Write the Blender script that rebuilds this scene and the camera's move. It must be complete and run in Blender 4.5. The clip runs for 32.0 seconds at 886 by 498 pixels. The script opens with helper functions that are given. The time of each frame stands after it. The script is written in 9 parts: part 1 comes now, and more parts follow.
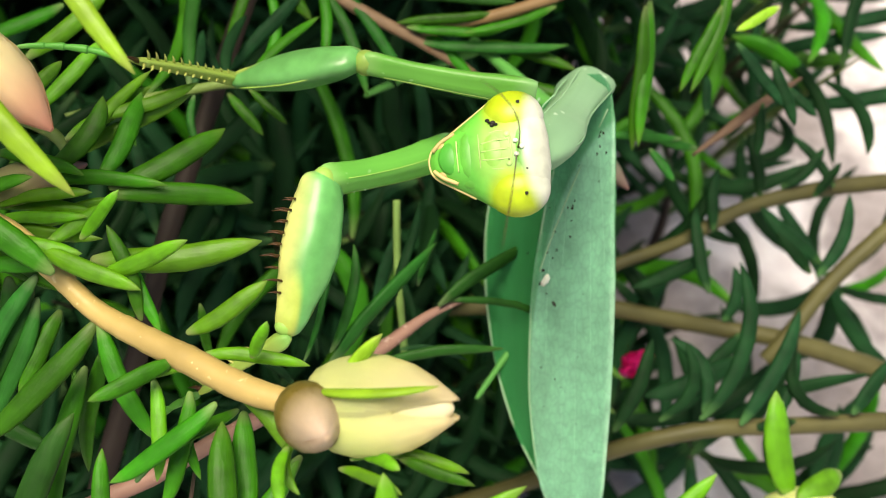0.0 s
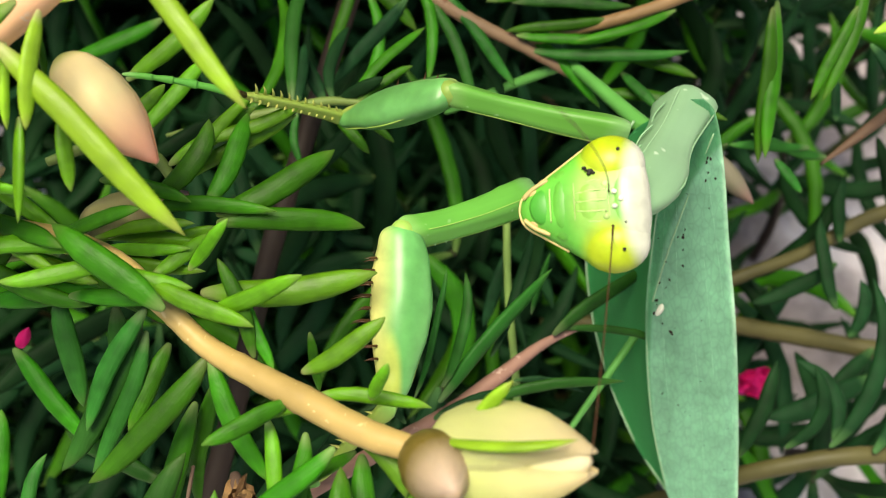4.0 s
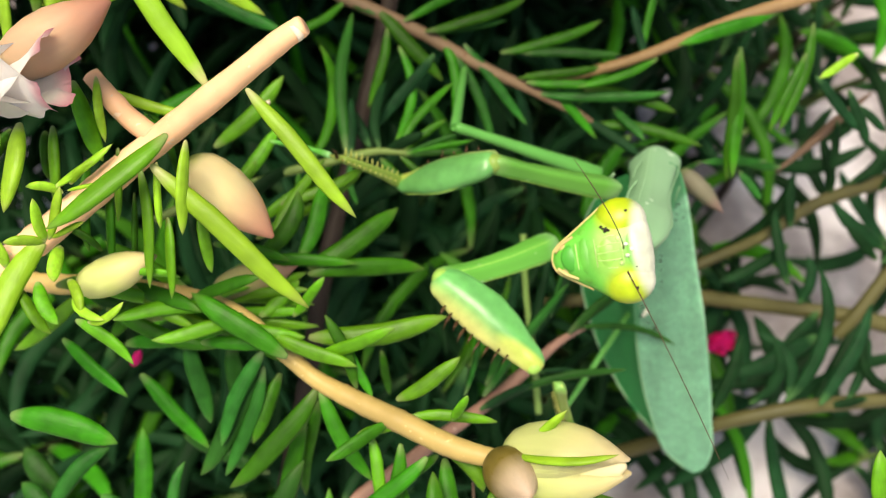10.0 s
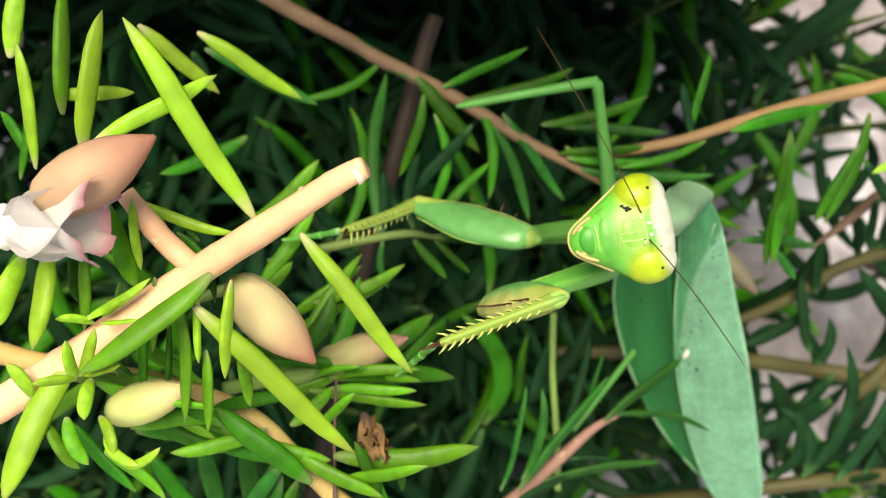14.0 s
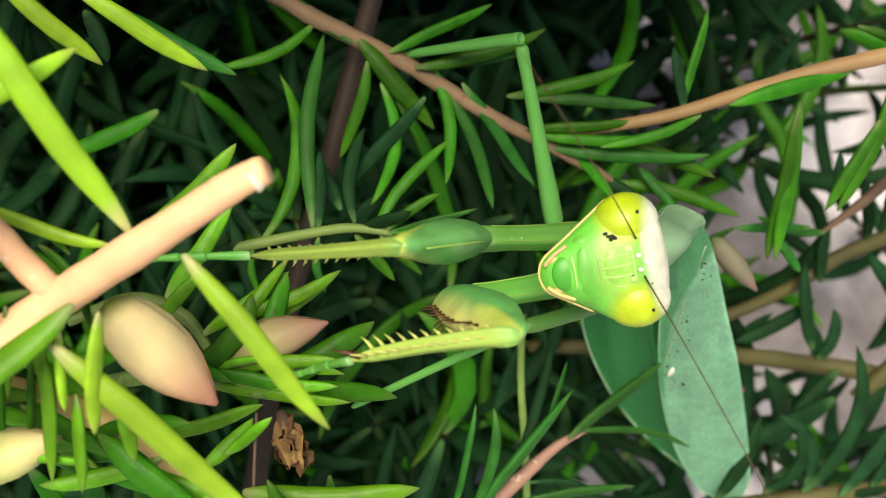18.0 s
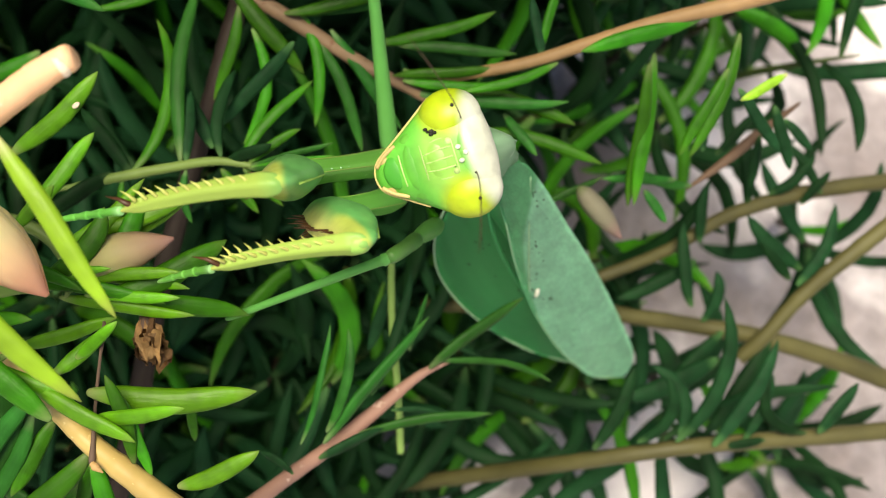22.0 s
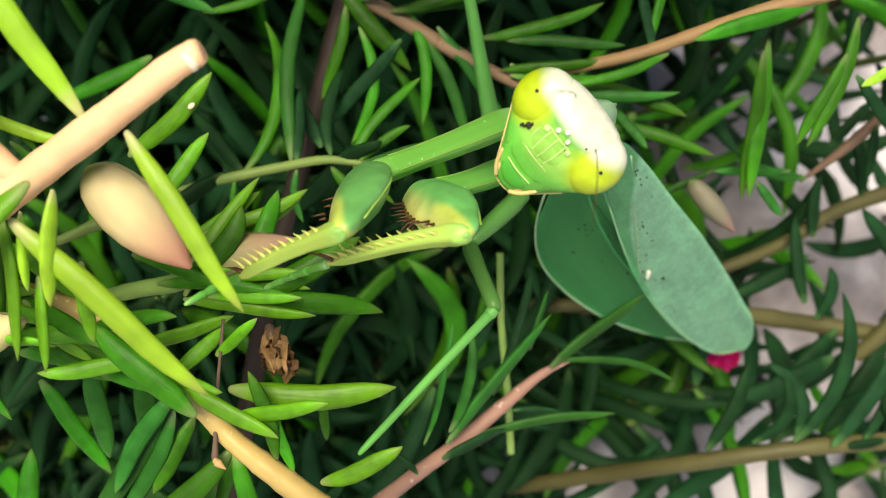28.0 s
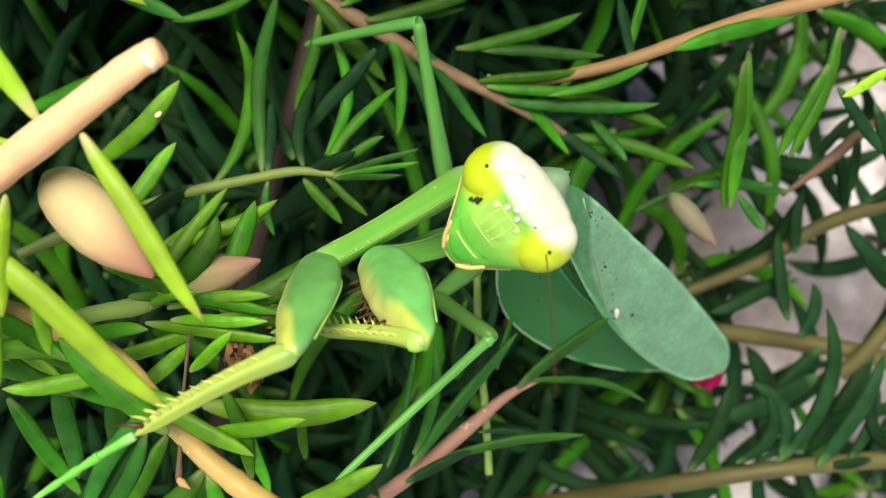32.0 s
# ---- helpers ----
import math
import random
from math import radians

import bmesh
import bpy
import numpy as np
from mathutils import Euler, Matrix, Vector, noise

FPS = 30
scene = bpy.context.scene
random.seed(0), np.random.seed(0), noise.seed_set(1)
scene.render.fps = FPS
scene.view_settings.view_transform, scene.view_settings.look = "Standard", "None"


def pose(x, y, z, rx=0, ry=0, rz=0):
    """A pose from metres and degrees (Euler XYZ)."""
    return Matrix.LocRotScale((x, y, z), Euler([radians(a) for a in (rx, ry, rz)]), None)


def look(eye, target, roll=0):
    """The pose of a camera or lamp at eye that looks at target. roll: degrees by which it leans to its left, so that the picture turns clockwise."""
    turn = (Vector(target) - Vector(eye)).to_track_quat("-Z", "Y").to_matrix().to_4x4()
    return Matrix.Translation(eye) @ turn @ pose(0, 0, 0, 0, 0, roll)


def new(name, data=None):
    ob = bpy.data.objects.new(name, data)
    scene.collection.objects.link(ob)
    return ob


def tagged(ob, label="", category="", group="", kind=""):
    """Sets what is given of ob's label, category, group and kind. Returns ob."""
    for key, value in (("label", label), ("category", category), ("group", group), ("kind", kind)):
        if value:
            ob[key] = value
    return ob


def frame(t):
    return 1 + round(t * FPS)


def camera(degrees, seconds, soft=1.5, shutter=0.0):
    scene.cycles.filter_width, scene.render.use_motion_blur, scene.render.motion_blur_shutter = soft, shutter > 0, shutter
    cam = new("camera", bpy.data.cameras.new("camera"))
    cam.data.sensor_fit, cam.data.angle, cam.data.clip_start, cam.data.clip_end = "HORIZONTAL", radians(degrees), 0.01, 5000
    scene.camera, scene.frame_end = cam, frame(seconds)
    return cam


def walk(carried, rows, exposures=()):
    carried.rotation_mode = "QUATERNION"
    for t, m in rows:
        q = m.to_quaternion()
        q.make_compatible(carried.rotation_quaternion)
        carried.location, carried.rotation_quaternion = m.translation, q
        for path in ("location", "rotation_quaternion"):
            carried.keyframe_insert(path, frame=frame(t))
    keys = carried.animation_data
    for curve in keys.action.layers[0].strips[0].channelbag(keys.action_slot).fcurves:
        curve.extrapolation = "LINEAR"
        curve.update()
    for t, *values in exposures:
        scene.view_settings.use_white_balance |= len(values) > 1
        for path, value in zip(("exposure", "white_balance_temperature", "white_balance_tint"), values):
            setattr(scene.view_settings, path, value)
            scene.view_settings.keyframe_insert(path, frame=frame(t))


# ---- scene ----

# The place is laid out in millimetres on three axes: u to the right, v upwards along the slope of the
# view, w towards the viewer. TILT turns them into the upright world; the ground is z = 0.
MM = 0.001
LIFT = 0.05
SUBJ = Matrix.Translation((0, 0, LIFT)) @ Matrix.Rotation(radians(30), 4, "X")


def view(at, turn):
    """Camera pose from its place in millimetres and its turn vector in degrees."""
    r = Vector([radians(a) for a in turn])
    q = Matrix.Rotation(r.length, 4, r.normalized()) if r.length > 1e-6 else Matrix()
    return SUBJ @ Matrix.Translation(Vector(at) * MM) @ q


def spot(p):
    """World place of a point given in millimetres."""
    return SUBJ @ (Vector(p) * MM)


cam = camera(45.0, 32.0, soft=1.0)
cam.data.dof.use_dof, cam.data.dof.focus_distance, cam.data.dof.aperture_fstop = True, 0.063, 56
walk(cam, [
    (0.0, view((7.74, -18.18, 86.49), (9.85, -0.68, 0.22))),
    (0.5, view((6.09, -17.65, 86.90), (9.76, 0.51, 0.67))),
    (1.0, view((4.24, -15.65, 88.17), (10.46, 1.36, 0.55))),
    (1.5, view((1.78, -14.58, 85.54), (10.60, 0.48, 0.50))),
    (2.0, view((1.35, -13.15, 82.72), (9.29, 0.72, 1.07))),
    (2.5, view((4.86, -11.60, 82.06), (8.96, 1.37, 0.64))),
    (3.0, view((4.48, -13.13, 81.83), (8.69, 1.90, 1.14))),
    (3.5, view((4.04, -12.94, 82.42), (8.31, 2.47, 0.92))),
    (4.0, view((5.16, -14.78, 83.24), (8.88, 3.45, 0.20))),
    (4.5, view((5.30, -16.41, 82.37), (8.02, 4.10, 1.01))),
    (6.5, view((3.10, -18.83, 81.04), (8.35, 3.27, 1.54))),
    (7.0, view((4.16, -20.16, 88.80), (9.51, 3.75, -0.20))),
    (7.5, view((3.23, -24.92, 101.88), (11.02, 3.25, -1.08))),
    (8.0, view((0.12, -18.63, 100.63), (5.30, -0.25, -0.15))),
    (8.5, view((-4.18, -12.14, 100.35), (3.04, -0.28, -1.06))),
    (9.0, view((-3.69, -12.26, 98.28), (2.49, 0.05, -0.51))),
    (9.5, view((-2.51, -10.59, 99.61), (3.23, 0.33, -1.40))),
    (10.0, view((-1.13, -6.28, 101.09), (2.91, 0.63, -2.28))),
    (10.5, view((0.75, -1.07, 100.04), (0.52, 0.67, -1.72))),
    (11.0, view((-0.84, 2.90, 98.77), (-1.46, 0.03, -0.46))),
    (11.5, view((-3.60, 4.26, 98.16), (-2.17, -0.59, -1.06))),
    (12.0, view((-5.26, 3.72, 98.99), (-0.35, -1.15, -1.29))),
    (12.5, view((-4.26, 3.02, 99.31), (0.44, 0.22, -1.43))),
    (13.0, view((-6.29, 8.03, 97.59), (-2.41, -0.43, 0.35))),
    (13.5, view((-6.58, 7.96, 98.24), (-1.77, -1.62, -0.48))),
    (14.0, view((-7.17, 9.22, 97.30), (-2.60, -1.72, 0.10))),
    (14.5, view((-7.01, 9.00, 96.63), (-2.16, -2.05, 0.04))),
    (16.5, view((-6.59, 13.85, 85.51), (-4.35, -2.91, -0.82))),
    (17.0, view((-6.88, 13.20, 85.04), (-5.24, -2.32, -0.58))),
    (17.5, view((-5.55, 11.65, 84.33), (-5.17, -2.56, -0.26))),
    (18.0, view((-4.52, 12.29, 83.92), (-5.69, -2.76, -0.06))),
    (18.5, view((-3.94, 10.60, 83.16), (-6.29, -2.29, 0.00))),
    (19.0, view((-9.45, 9.79, 82.45), (-6.35, -3.44, -0.02))),
    (19.5, view((-11.61, 8.30, 82.88), (-5.66, -3.73, 0.16))),
    (20.0, view((-12.49, 10.04, 84.31), (-5.77, -4.20, 0.32))),
    (20.5, view((-10.25, 8.52, 87.47), (-5.24, -3.66, 0.69))),
    (21.0, view((-9.33, 7.80, 88.55), (-4.57, -3.71, 0.87))),
    (21.5, view((-3.99, 6.59, 89.64), (-4.85, -3.08, 1.07))),
    (22.0, view((5.00, 5.56, 88.32), (-3.77, -2.81, 0.61))),
    (22.5, view((8.72, 9.81, 86.64), (-4.68, -0.99, 0.97))),
    (23.0, view((8.28, 9.83, 85.39), (-4.92, 0.68, 1.43))),
    (23.5, view((9.93, 8.32, 85.62), (-4.80, 1.94, 0.57))),
    (24.0, view((8.44, 7.21, 85.58), (-4.56, 1.51, 0.51))),
    (24.5, view((9.58, 6.78, 85.72), (-4.33, 2.49, 0.70))),
    (25.0, view((7.61, 9.91, 85.96), (-4.97, 2.35, 0.55))),
    (25.5, view((6.40, 8.67, 86.10), (-4.68, 2.38, 0.97))),
    (27.5, view((3.15, 5.33, 86.55), (-3.02, 0.85, -0.91))),
    (28.0, view((2.53, 4.45, 87.49), (-3.18, 1.24, -0.35))),
    (28.5, view((0.97, 3.41, 86.83), (-3.10, 0.19, -0.13))),
    (29.0, view((-1.64, 4.04, 86.96), (-3.10, -0.31, -0.27))),
    (29.5, view((-1.94, 3.74, 88.00), (-3.25, -0.34, 0.50))),
    (30.0, view((2.04, 3.95, 86.45), (-2.83, 0.60, -0.13))),
    (30.5, view((3.44, 5.49, 86.31), (-2.95, 0.56, -0.96))),
    (31.0, view((3.33, 5.85, 86.43), (-3.05, 0.77, -0.15))),
    (31.5, view((1.53, 6.05, 85.66), (-2.84, 0.27, -0.70))),
    (32.0, view((3.13, 3.40, 85.63), (-1.72, 0.40, -0.40))),
], [(0, 0.28, 7300, 7), (8, 0.26, 7300, 7), (14, 0.27, 7300, 7), (18, 0.22, 7300, 7), (20, 0.17, 7300, 7), (21, 0.1, 7300, 7), (22, 0.29, 7300, 7), (25, 0.33, 7300, 7), (32, 0.35, 7300, 7)])

# ---- light ----
SUN_FROM = (SUBJ.to_3x3() @ Vector((-0.12, 0.34, 0.93))).normalized()
world = bpy.data.worlds.new("sky")
scene.world = world
world.use_nodes = True
sky = world.node_tree.nodes.new("ShaderNodeTexSky")
sky.sky_type, sky.sun_disc = "NISHITA", False
sky.sun_elevation = math.asin(SUN_FROM.z)
sky.sun_rotation = math.atan2(SUN_FROM.x, SUN_FROM.y)
sky.dust_density, sky.air_density = 2.0, 0.7
world.node_tree.nodes["Background"].inputs[1].default_value = 0.15
world.node_tree.links.new(sky.outputs[0], world.node_tree.nodes["Background"].inputs[0])
sun_data = bpy.data.lights.new("sun", "SUN")
sun_data.energy, sun_data.angle, sun_data.color = 5.3, radians(32), (1.0, 0.93, 0.8)
sun = new("sun", sun_data)
sun.matrix_world = look(SUN_FROM * 2, (0, 0, 0))


# ---- materials ----
def material(name, colour, rough=0.5, sheer=0.0, spread=0.12, grain=34.0, bump=0.35, tip=None, root=None, fleck=None,
             sheen=0.3, lines=0.0, glow=(0.25, 0.5, 0.04), tip_at=0.86):
    """A grown surface. colour: base; tip and root: colours towards the ends of the piece; sheer: share of light let through;
    fleck: colour of small spots; lines: strength of fine ridges along the piece."""
    m = bpy.data.materials.new(name)
    m.use_nodes = True
    nt = m.node_tree
    n, l = nt.nodes, nt.links
    b = n["Principled BSDF"]
    b.inputs["Roughness"].default_value = rough
    b.inputs["Specular IOR Level"].default_value = sheen
    co = n.new("ShaderNodeTexCoord")
    info = n.new("ShaderNodeObjectInfo")
    big = n.new("ShaderNodeTexNoise")
    big.inputs["Scale"].default_value = grain * 0.12
    fine = n.new("ShaderNodeTexNoise")
    fine.inputs["Scale"].default_value, fine.inputs["Detail"].default_value = grain, 5
    for t in (big, fine):
        l.new(co.outputs["Object"], t.inputs["Vector"])
    ramp = n.new("ShaderNodeValToRGB")
    sep = n.new("ShaderNodeSeparateXYZ")
    l.new(co.outputs["Generated"], sep.inputs[0])
    l.new(sep.outputs["Z"], ramp.inputs[0])
    e = ramp.color_ramp.elements
    e[0].position, e[0].color = 0.0, (*(root or colour), 1)
    e[1].position, e[1].color = 1.0, (*(tip or colour), 1)
    for at in (0.14, tip_at):
        mid = e.new(at)
        mid.color = (*colour, 1)
    hsv = n.new("ShaderNodeHueSaturation")
    l.new(ramp.outputs[0], hsv.inputs["Color"])
    vary = n.new("ShaderNodeMapRange")
    vary.inputs[3].default_value, vary.inputs[4].default_value = 1 - 2.2 * spread, 1 + 2.2 * spread
    l.new(info.outputs["Random"], vary.inputs[0])
    mul = n.new("ShaderNodeMath")
    mul.operation = "MULTIPLY"
    patch = n.new("ShaderNodeMapRange")
    patch.inputs[1].default_value, patch.inputs[2].default_value = 0.3, 0.7
    patch.inputs[3].default_value, patch.inputs[4].default_value = 1 - 2 * spread, 1 + 2 * spread
    l.new(big.outputs["Fac"], patch.inputs[0])
    l.new(vary.outputs[0], mul.inputs[0]), l.new(patch.outputs[0], mul.inputs[1])
    mottle = n.new("ShaderNodeMapRange")
    mottle.inputs[1].default_value, mottle.inputs[2].default_value = 0.3, 0.7
    mottle.inputs[3].default_value, mottle.inputs[4].default_value = 1 - 0.45 * spread, 1 + 0.45 * spread
    both = n.new("ShaderNodeMath")
    both.operation = "MULTIPLY"
    l.new(mul.outputs[0], both.inputs[0]), l.new(mottle.outputs[0], both.inputs[1])
    l.new(both.outputs[0], hsv.inputs["Value"])
    hue = n.new("ShaderNodeMapRange")
    hue.inputs[3].default_value, hue.inputs[4].default_value = 0.5 - 0.05 * spread, 0.5 + 0.08 * spread
    l.new(info.outputs["Random"], hue.inputs[0])
    l.new(hue.outputs[0], hsv.inputs["Hue"])
    last = hsv.outputs[0]
    if fleck:
        dots = n.new("ShaderNodeTexNoise")
        dots.inputs["Scale"].default_value, dots.inputs["Detail"].default_value = grain * (1.7 if grain > 100 else 4), 2
        l.new(co.outputs["Object"], dots.inputs["Vector"])
        cut = n.new("ShaderNodeMapRange")
        cut.inputs[1].default_value, cut.inputs[2].default_value = 0.67, 0.72
        l.new(dots.outputs["Fac"], cut.inputs[0])
        mix = n.new("ShaderNodeMix")
        mix.data_type = "RGBA"
        l.new(cut.outputs[0], mix.inputs["Factor"]), l.new(last, mix.inputs["A"])
        mix.inputs["B"].default_value = (*fleck, 1)
        last = mix.outputs["Result"]
    l.new(last, b.inputs["Base Color"])
    height = fine.outputs["Fac"]
    if lines:
        wave = n.new("ShaderNodeTexNoise")
        wave.inputs["Scale"].default_value, wave.inputs["Detail"].default_value = lines, 3
        longer = n.new("ShaderNodeMapping")
        longer.inputs["Scale"].default_value = (1, 1, 0.1)
        l.new(co.outputs["Object"], longer.inputs["Vector"]), l.new(longer.outputs[0], wave.inputs["Vector"])
        l.new(wave.outputs["Fac"], mottle.inputs[0])
        add = n.new("ShaderNodeMath")
        l.new(height, add.inputs[0]), l.new(wave.outputs["Fac"], add.inputs[1])
        height = add.outputs[0]
    if not lines:
        l.new(height, mottle.inputs[0])
    bp = n.new("ShaderNodeBump")
    bp.inputs["Strength"].default_value, bp.inputs["Distance"].default_value = bump, 0.00008
    l.new(height, bp.inputs["Height"]), l.new(bp.outputs[0], b.inputs["Normal"])
    rr = n.new("ShaderNodeMapRange")
    rr.inputs[3].default_value, rr.inputs[4].default_value = rough - 0.1, rough + 0.12
    l.new(fine.outputs["Fac"], rr.inputs[0]), l.new(rr.outputs[0], b.inputs["Roughness"])
    if sheer:
        back = n.new("ShaderNodeBsdfTranslucent")
        tint = n.new("ShaderNodeMix")
        tint.data_type = "RGBA"
        tint.inputs["Factor"].default_value = 0.5
        tint.inputs["B"].default_value = (*glow, 1)
        l.new(last, tint.inputs["A"])
        l.new(tint.outputs["Result"], back.inputs["Color"])
        mixer = n.new("ShaderNodeMixShader")
        mixer.inputs[0].default_value = sheer
        l.new(b.outputs[0], mixer.inputs[1]), l.new(back.outputs[0], mixer.inputs[2])
        l.new(mixer.outputs[0], n["Material Output"].inputs[0])
    return m


YOUNG = material("young_leaf", (0.33, 0.58, 0.035), 0.4, 0.34, spread=0.12, sheen=0.35, lines=55, tip=(0.42, 0.5, 0.1), root=(0.7, 0.64, 0.34), glow=(0.45, 0.75, 0.06))
GREEN = material("green_leaf", (0.036, 0.168, 0.007), 0.42, 0.2, spread=0.17, tip=(0.1, 0.23, 0.03), root=(0.18, 0.28, 0.08), glow=(0.14, 0.45, 0.02), sheen=0.16, lines=55)
FRESH = material("fresh_leaf", (0.11, 0.31, 0.01), 0.42, 0.24, spread=0.15, tip=(0.2, 0.36, 0.05), root=(0.32, 0.4, 0.14), glow=(0.22, 0.55, 0.02), sheen=0.3, lines=55)
# darker, bluer copy of GREEN for inner leaves, with their shade in the colour
SHADED_GREEN = material("shaded_green_leaf", (0.021, 0.1, 0.013), 0.45, 0.12, spread=0.17, tip=(0.06, 0.17, 0.03), root=(0.14, 0.22, 0.08), glow=(0.08, 0.3, 0.04), sheen=0.13, lines=55)
# undergrowth and inner leaves: the clump's shade is put into this near-black green
SHADED_LEAF = material("shaded_leaf", (0.007, 0.036, 0.01), 0.6, 0.1, spread=0.17, sheen=0.1, root=(0.07, 0.16, 0.05), glow=(0.05, 0.2, 0.04))
BROWN = material("woody_bark", (0.16, 0.1, 0.06), 0.6, grain=900, bump=0.5, spread=0.16, fleck=(0.18, 0.09, 0.05))
AMBER = material("amber_bark", (0.53, 0.39, 0.13), 0.45, grain=900, bump=0.25, spread=0.14, fleck=(0.6, 0.48, 0.22))
PEACH = material("peach_bark", (0.93, 0.54, 0.31), 0.5, grain=900, bump=0.4, spread=0.12, fleck=(0.7, 0.5, 0.35))
# bark of stems far back in the clump, darkened to stand for shade
SHADE = material("shaded_bark", (0.04, 0.026, 0.018), 0.65, grain=900, bump=0.5, spread=0.16)
ORANGE = material("orange_bark", (0.27, 0.16, 0.075), 0.55, grain=900, bump=0.5, spread=0.12)
PINK = material("pink_bark", (0.27, 0.15, 0.115), 0.55, grain=900, bump=0.4, spread=0.12, fleck=(0.5, 0.34, 0.28))
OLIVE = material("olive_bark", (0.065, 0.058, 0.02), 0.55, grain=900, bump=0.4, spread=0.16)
OCHRE = material("ochre_bark", (0.46, 0.33, 0.09), 0.5, grain=900, bump=0.4, spread=0.12)
TWIG = material("green_bark", (0.16, 0.25, 0.06), 0.5, grain=900, bump=0.3, spread=0.1)
BUD = material("pale_bud", (0.8, 0.84, 0.42), 0.34, 0.38, spread=0.06, tip=(0.92, 0.8, 0.56), root=(0.28, 0.42, 0.07), grain=12, lines=16, bump=0.15, glow=(0.95, 0.92, 0.7), tip_at=0.45)
BLUSH = material("blush_bud", (0.91, 0.85, 0.55), 0.4, 0.38, spread=0.06, tip=(0.87, 0.48, 0.37), root=(0.42, 0.56, 0.14), grain=12, lines=16, bump=0.15, glow=(0.95, 0.8, 0.65), tip_at=0.5)
ROSY = material("rosy_bud", (0.8, 0.62, 0.44), 0.4, 0.34, spread=0.06, tip=(0.7, 0.36, 0.28), root=(0.6, 0.6, 0.38), grain=12, lines=16, bump=0.15, glow=(0.95, 0.75, 0.6), tip_at=0.5)
RUSSET = material("russet_bud", (0.3, 0.22, 0.05), 0.3, 0.12, spread=0.08, tip=(1.0, 0.8, 0.64), root=(0.2, 0.18, 0.03), grain=12, lines=16, bump=0.15, tip_at=0.5)
WAXY = material("waxy_bud", (0.6, 0.58, 0.3), 0.4, 0.38, spread=0.05, tip=(0.62, 0.36, 0.33), root=(0.34, 0.42, 0.18), grain=12, lines=16, bump=0.15, glow=(0.95, 0.87, 0.7), tip_at=0.45)
PETAL = material("white_petal", (0.95, 0.93, 0.9), 0.5, 0.3, tip=(0.85, 0.4, 0.48), tip_at=0.8, grain=14, bump=0.2, spread=0.05, glow=(0.95, 0.85, 0.85))
MAGENTA = material("magenta_petal", (0.8, 0.025, 0.3), 0.5, 0.2, grain=14, spread=0.06, glow=(0.85, 0.04, 0.4))
DRY = material("dry_husk", (0.42, 0.25, 0.11), 0.7, grain=20, bump=0.7, spread=0.2, fleck=(0.05, 0.03, 0.02))
DARKDRY = material("dark_husk", (0.13, 0.085, 0.06), 0.75, grain=20, bump=0.7, spread=0.2)
DUSK = material("dusky_bud", (0.38, 0.36, 0.26), 0.5, 0.2, spread=0.06, tip=(0.5, 0.3, 0.28), root=(0.2, 0.28, 0.1), grain=12, lines=16, bump=0.15, glow=(0.5, 0.4, 0.3), tip_at=0.65)
PITH = material("pale_pith", (0.72, 0.58, 0.45), 0.7, grain=900, spread=0.06)


def stone_material():
    m = bpy.data.materials.new("pale_stone")
    m.use_nodes = True
    n, l = m.node_tree.nodes, m.node_tree.links
    b = n["Principled BSDF"]
    b.inputs["Roughness"].default_value = 0.85
    co = n.new("ShaderNodeTexCoord")
    a = n.new("ShaderNodeTexNoise")
    a.inputs["Scale"].default_value, a.inputs["Detail"].default_value = 38, 6
    c = n.new("ShaderNodeTexNoise")
    c.inputs["Scale"].default_value, c.inputs["Detail"].default_value = 420, 4
    l.new(co.outputs["Object"], a.inputs["Vector"]), l.new(co.outputs["Object"], c.inputs["Vector"])
    ramp = n.new("ShaderNodeValToRGB")
    e = ramp.color_ramp.elements
    e[0].position, e[0].color = 0.32, (0.2, 0.165, 0.165, 1)
    e[1].position, e[1].color = 0.61, (0.72, 0.67, 0.69, 1)
    mid = e.new(0.5)
    mid.color = (0.3, 0.265, 0.275, 1)
    l.new(a.outputs["Fac"], ramp.inputs[0])
    mix = n.new("ShaderNodeMix")
    mix.data_type, mix.blend_type = "RGBA", "OVERLAY"
    mix.inputs["Factor"].default_value = 0.45
    l.new(ramp.outputs[0], mix.inputs["A"]), l.new(c.outputs["Fac"], mix.inputs["B"])
    l.new(mix.outputs["Result"], b.inputs["Base Color"])
    bp = n.new("ShaderNodeBump")
    bp.inputs["Strength"].default_value, bp.inputs["Distance"].default_value = 0.5, 0.002
    l.new(c.outputs["Fac"], bp.inputs["Height"]), l.new(bp.outputs[0], b.inputs["Normal"])
    return m


STONE = stone_material()

# ---- ground ----
def ground_sheet():
    bm = bmesh.new()
    steps = [-40, -6, -1.2, -0.4] + [-0.2 + 0.02 * i for i in range(21)] + [0.4, 1.2, 6, 40]
    rows = [[bm.verts.new((x, y, 0.004 * noise.noise(Vector((x * 14, y * 14, 0))) - 0.002 if abs(x) < 0.3 and abs(y) < 0.3 else 0))
             for x in steps] for y in steps]
    for a, b in zip(rows, rows[1:]):
        for i in range(len(steps) - 1):
            bm.faces.new((a[i], a[i + 1], b[i + 1], b[i]))
    me = bpy.data.meshes.new("ground")
    bm.to_mesh(me), bm.free()
    for p in me.polygons:
        p.use_smooth = True
    me.materials.append(STONE)
    return tagged(new("ground", me), "pale mauve-grey weathered stone ground under the plant", "ground", kind="structure")


ground_sheet()


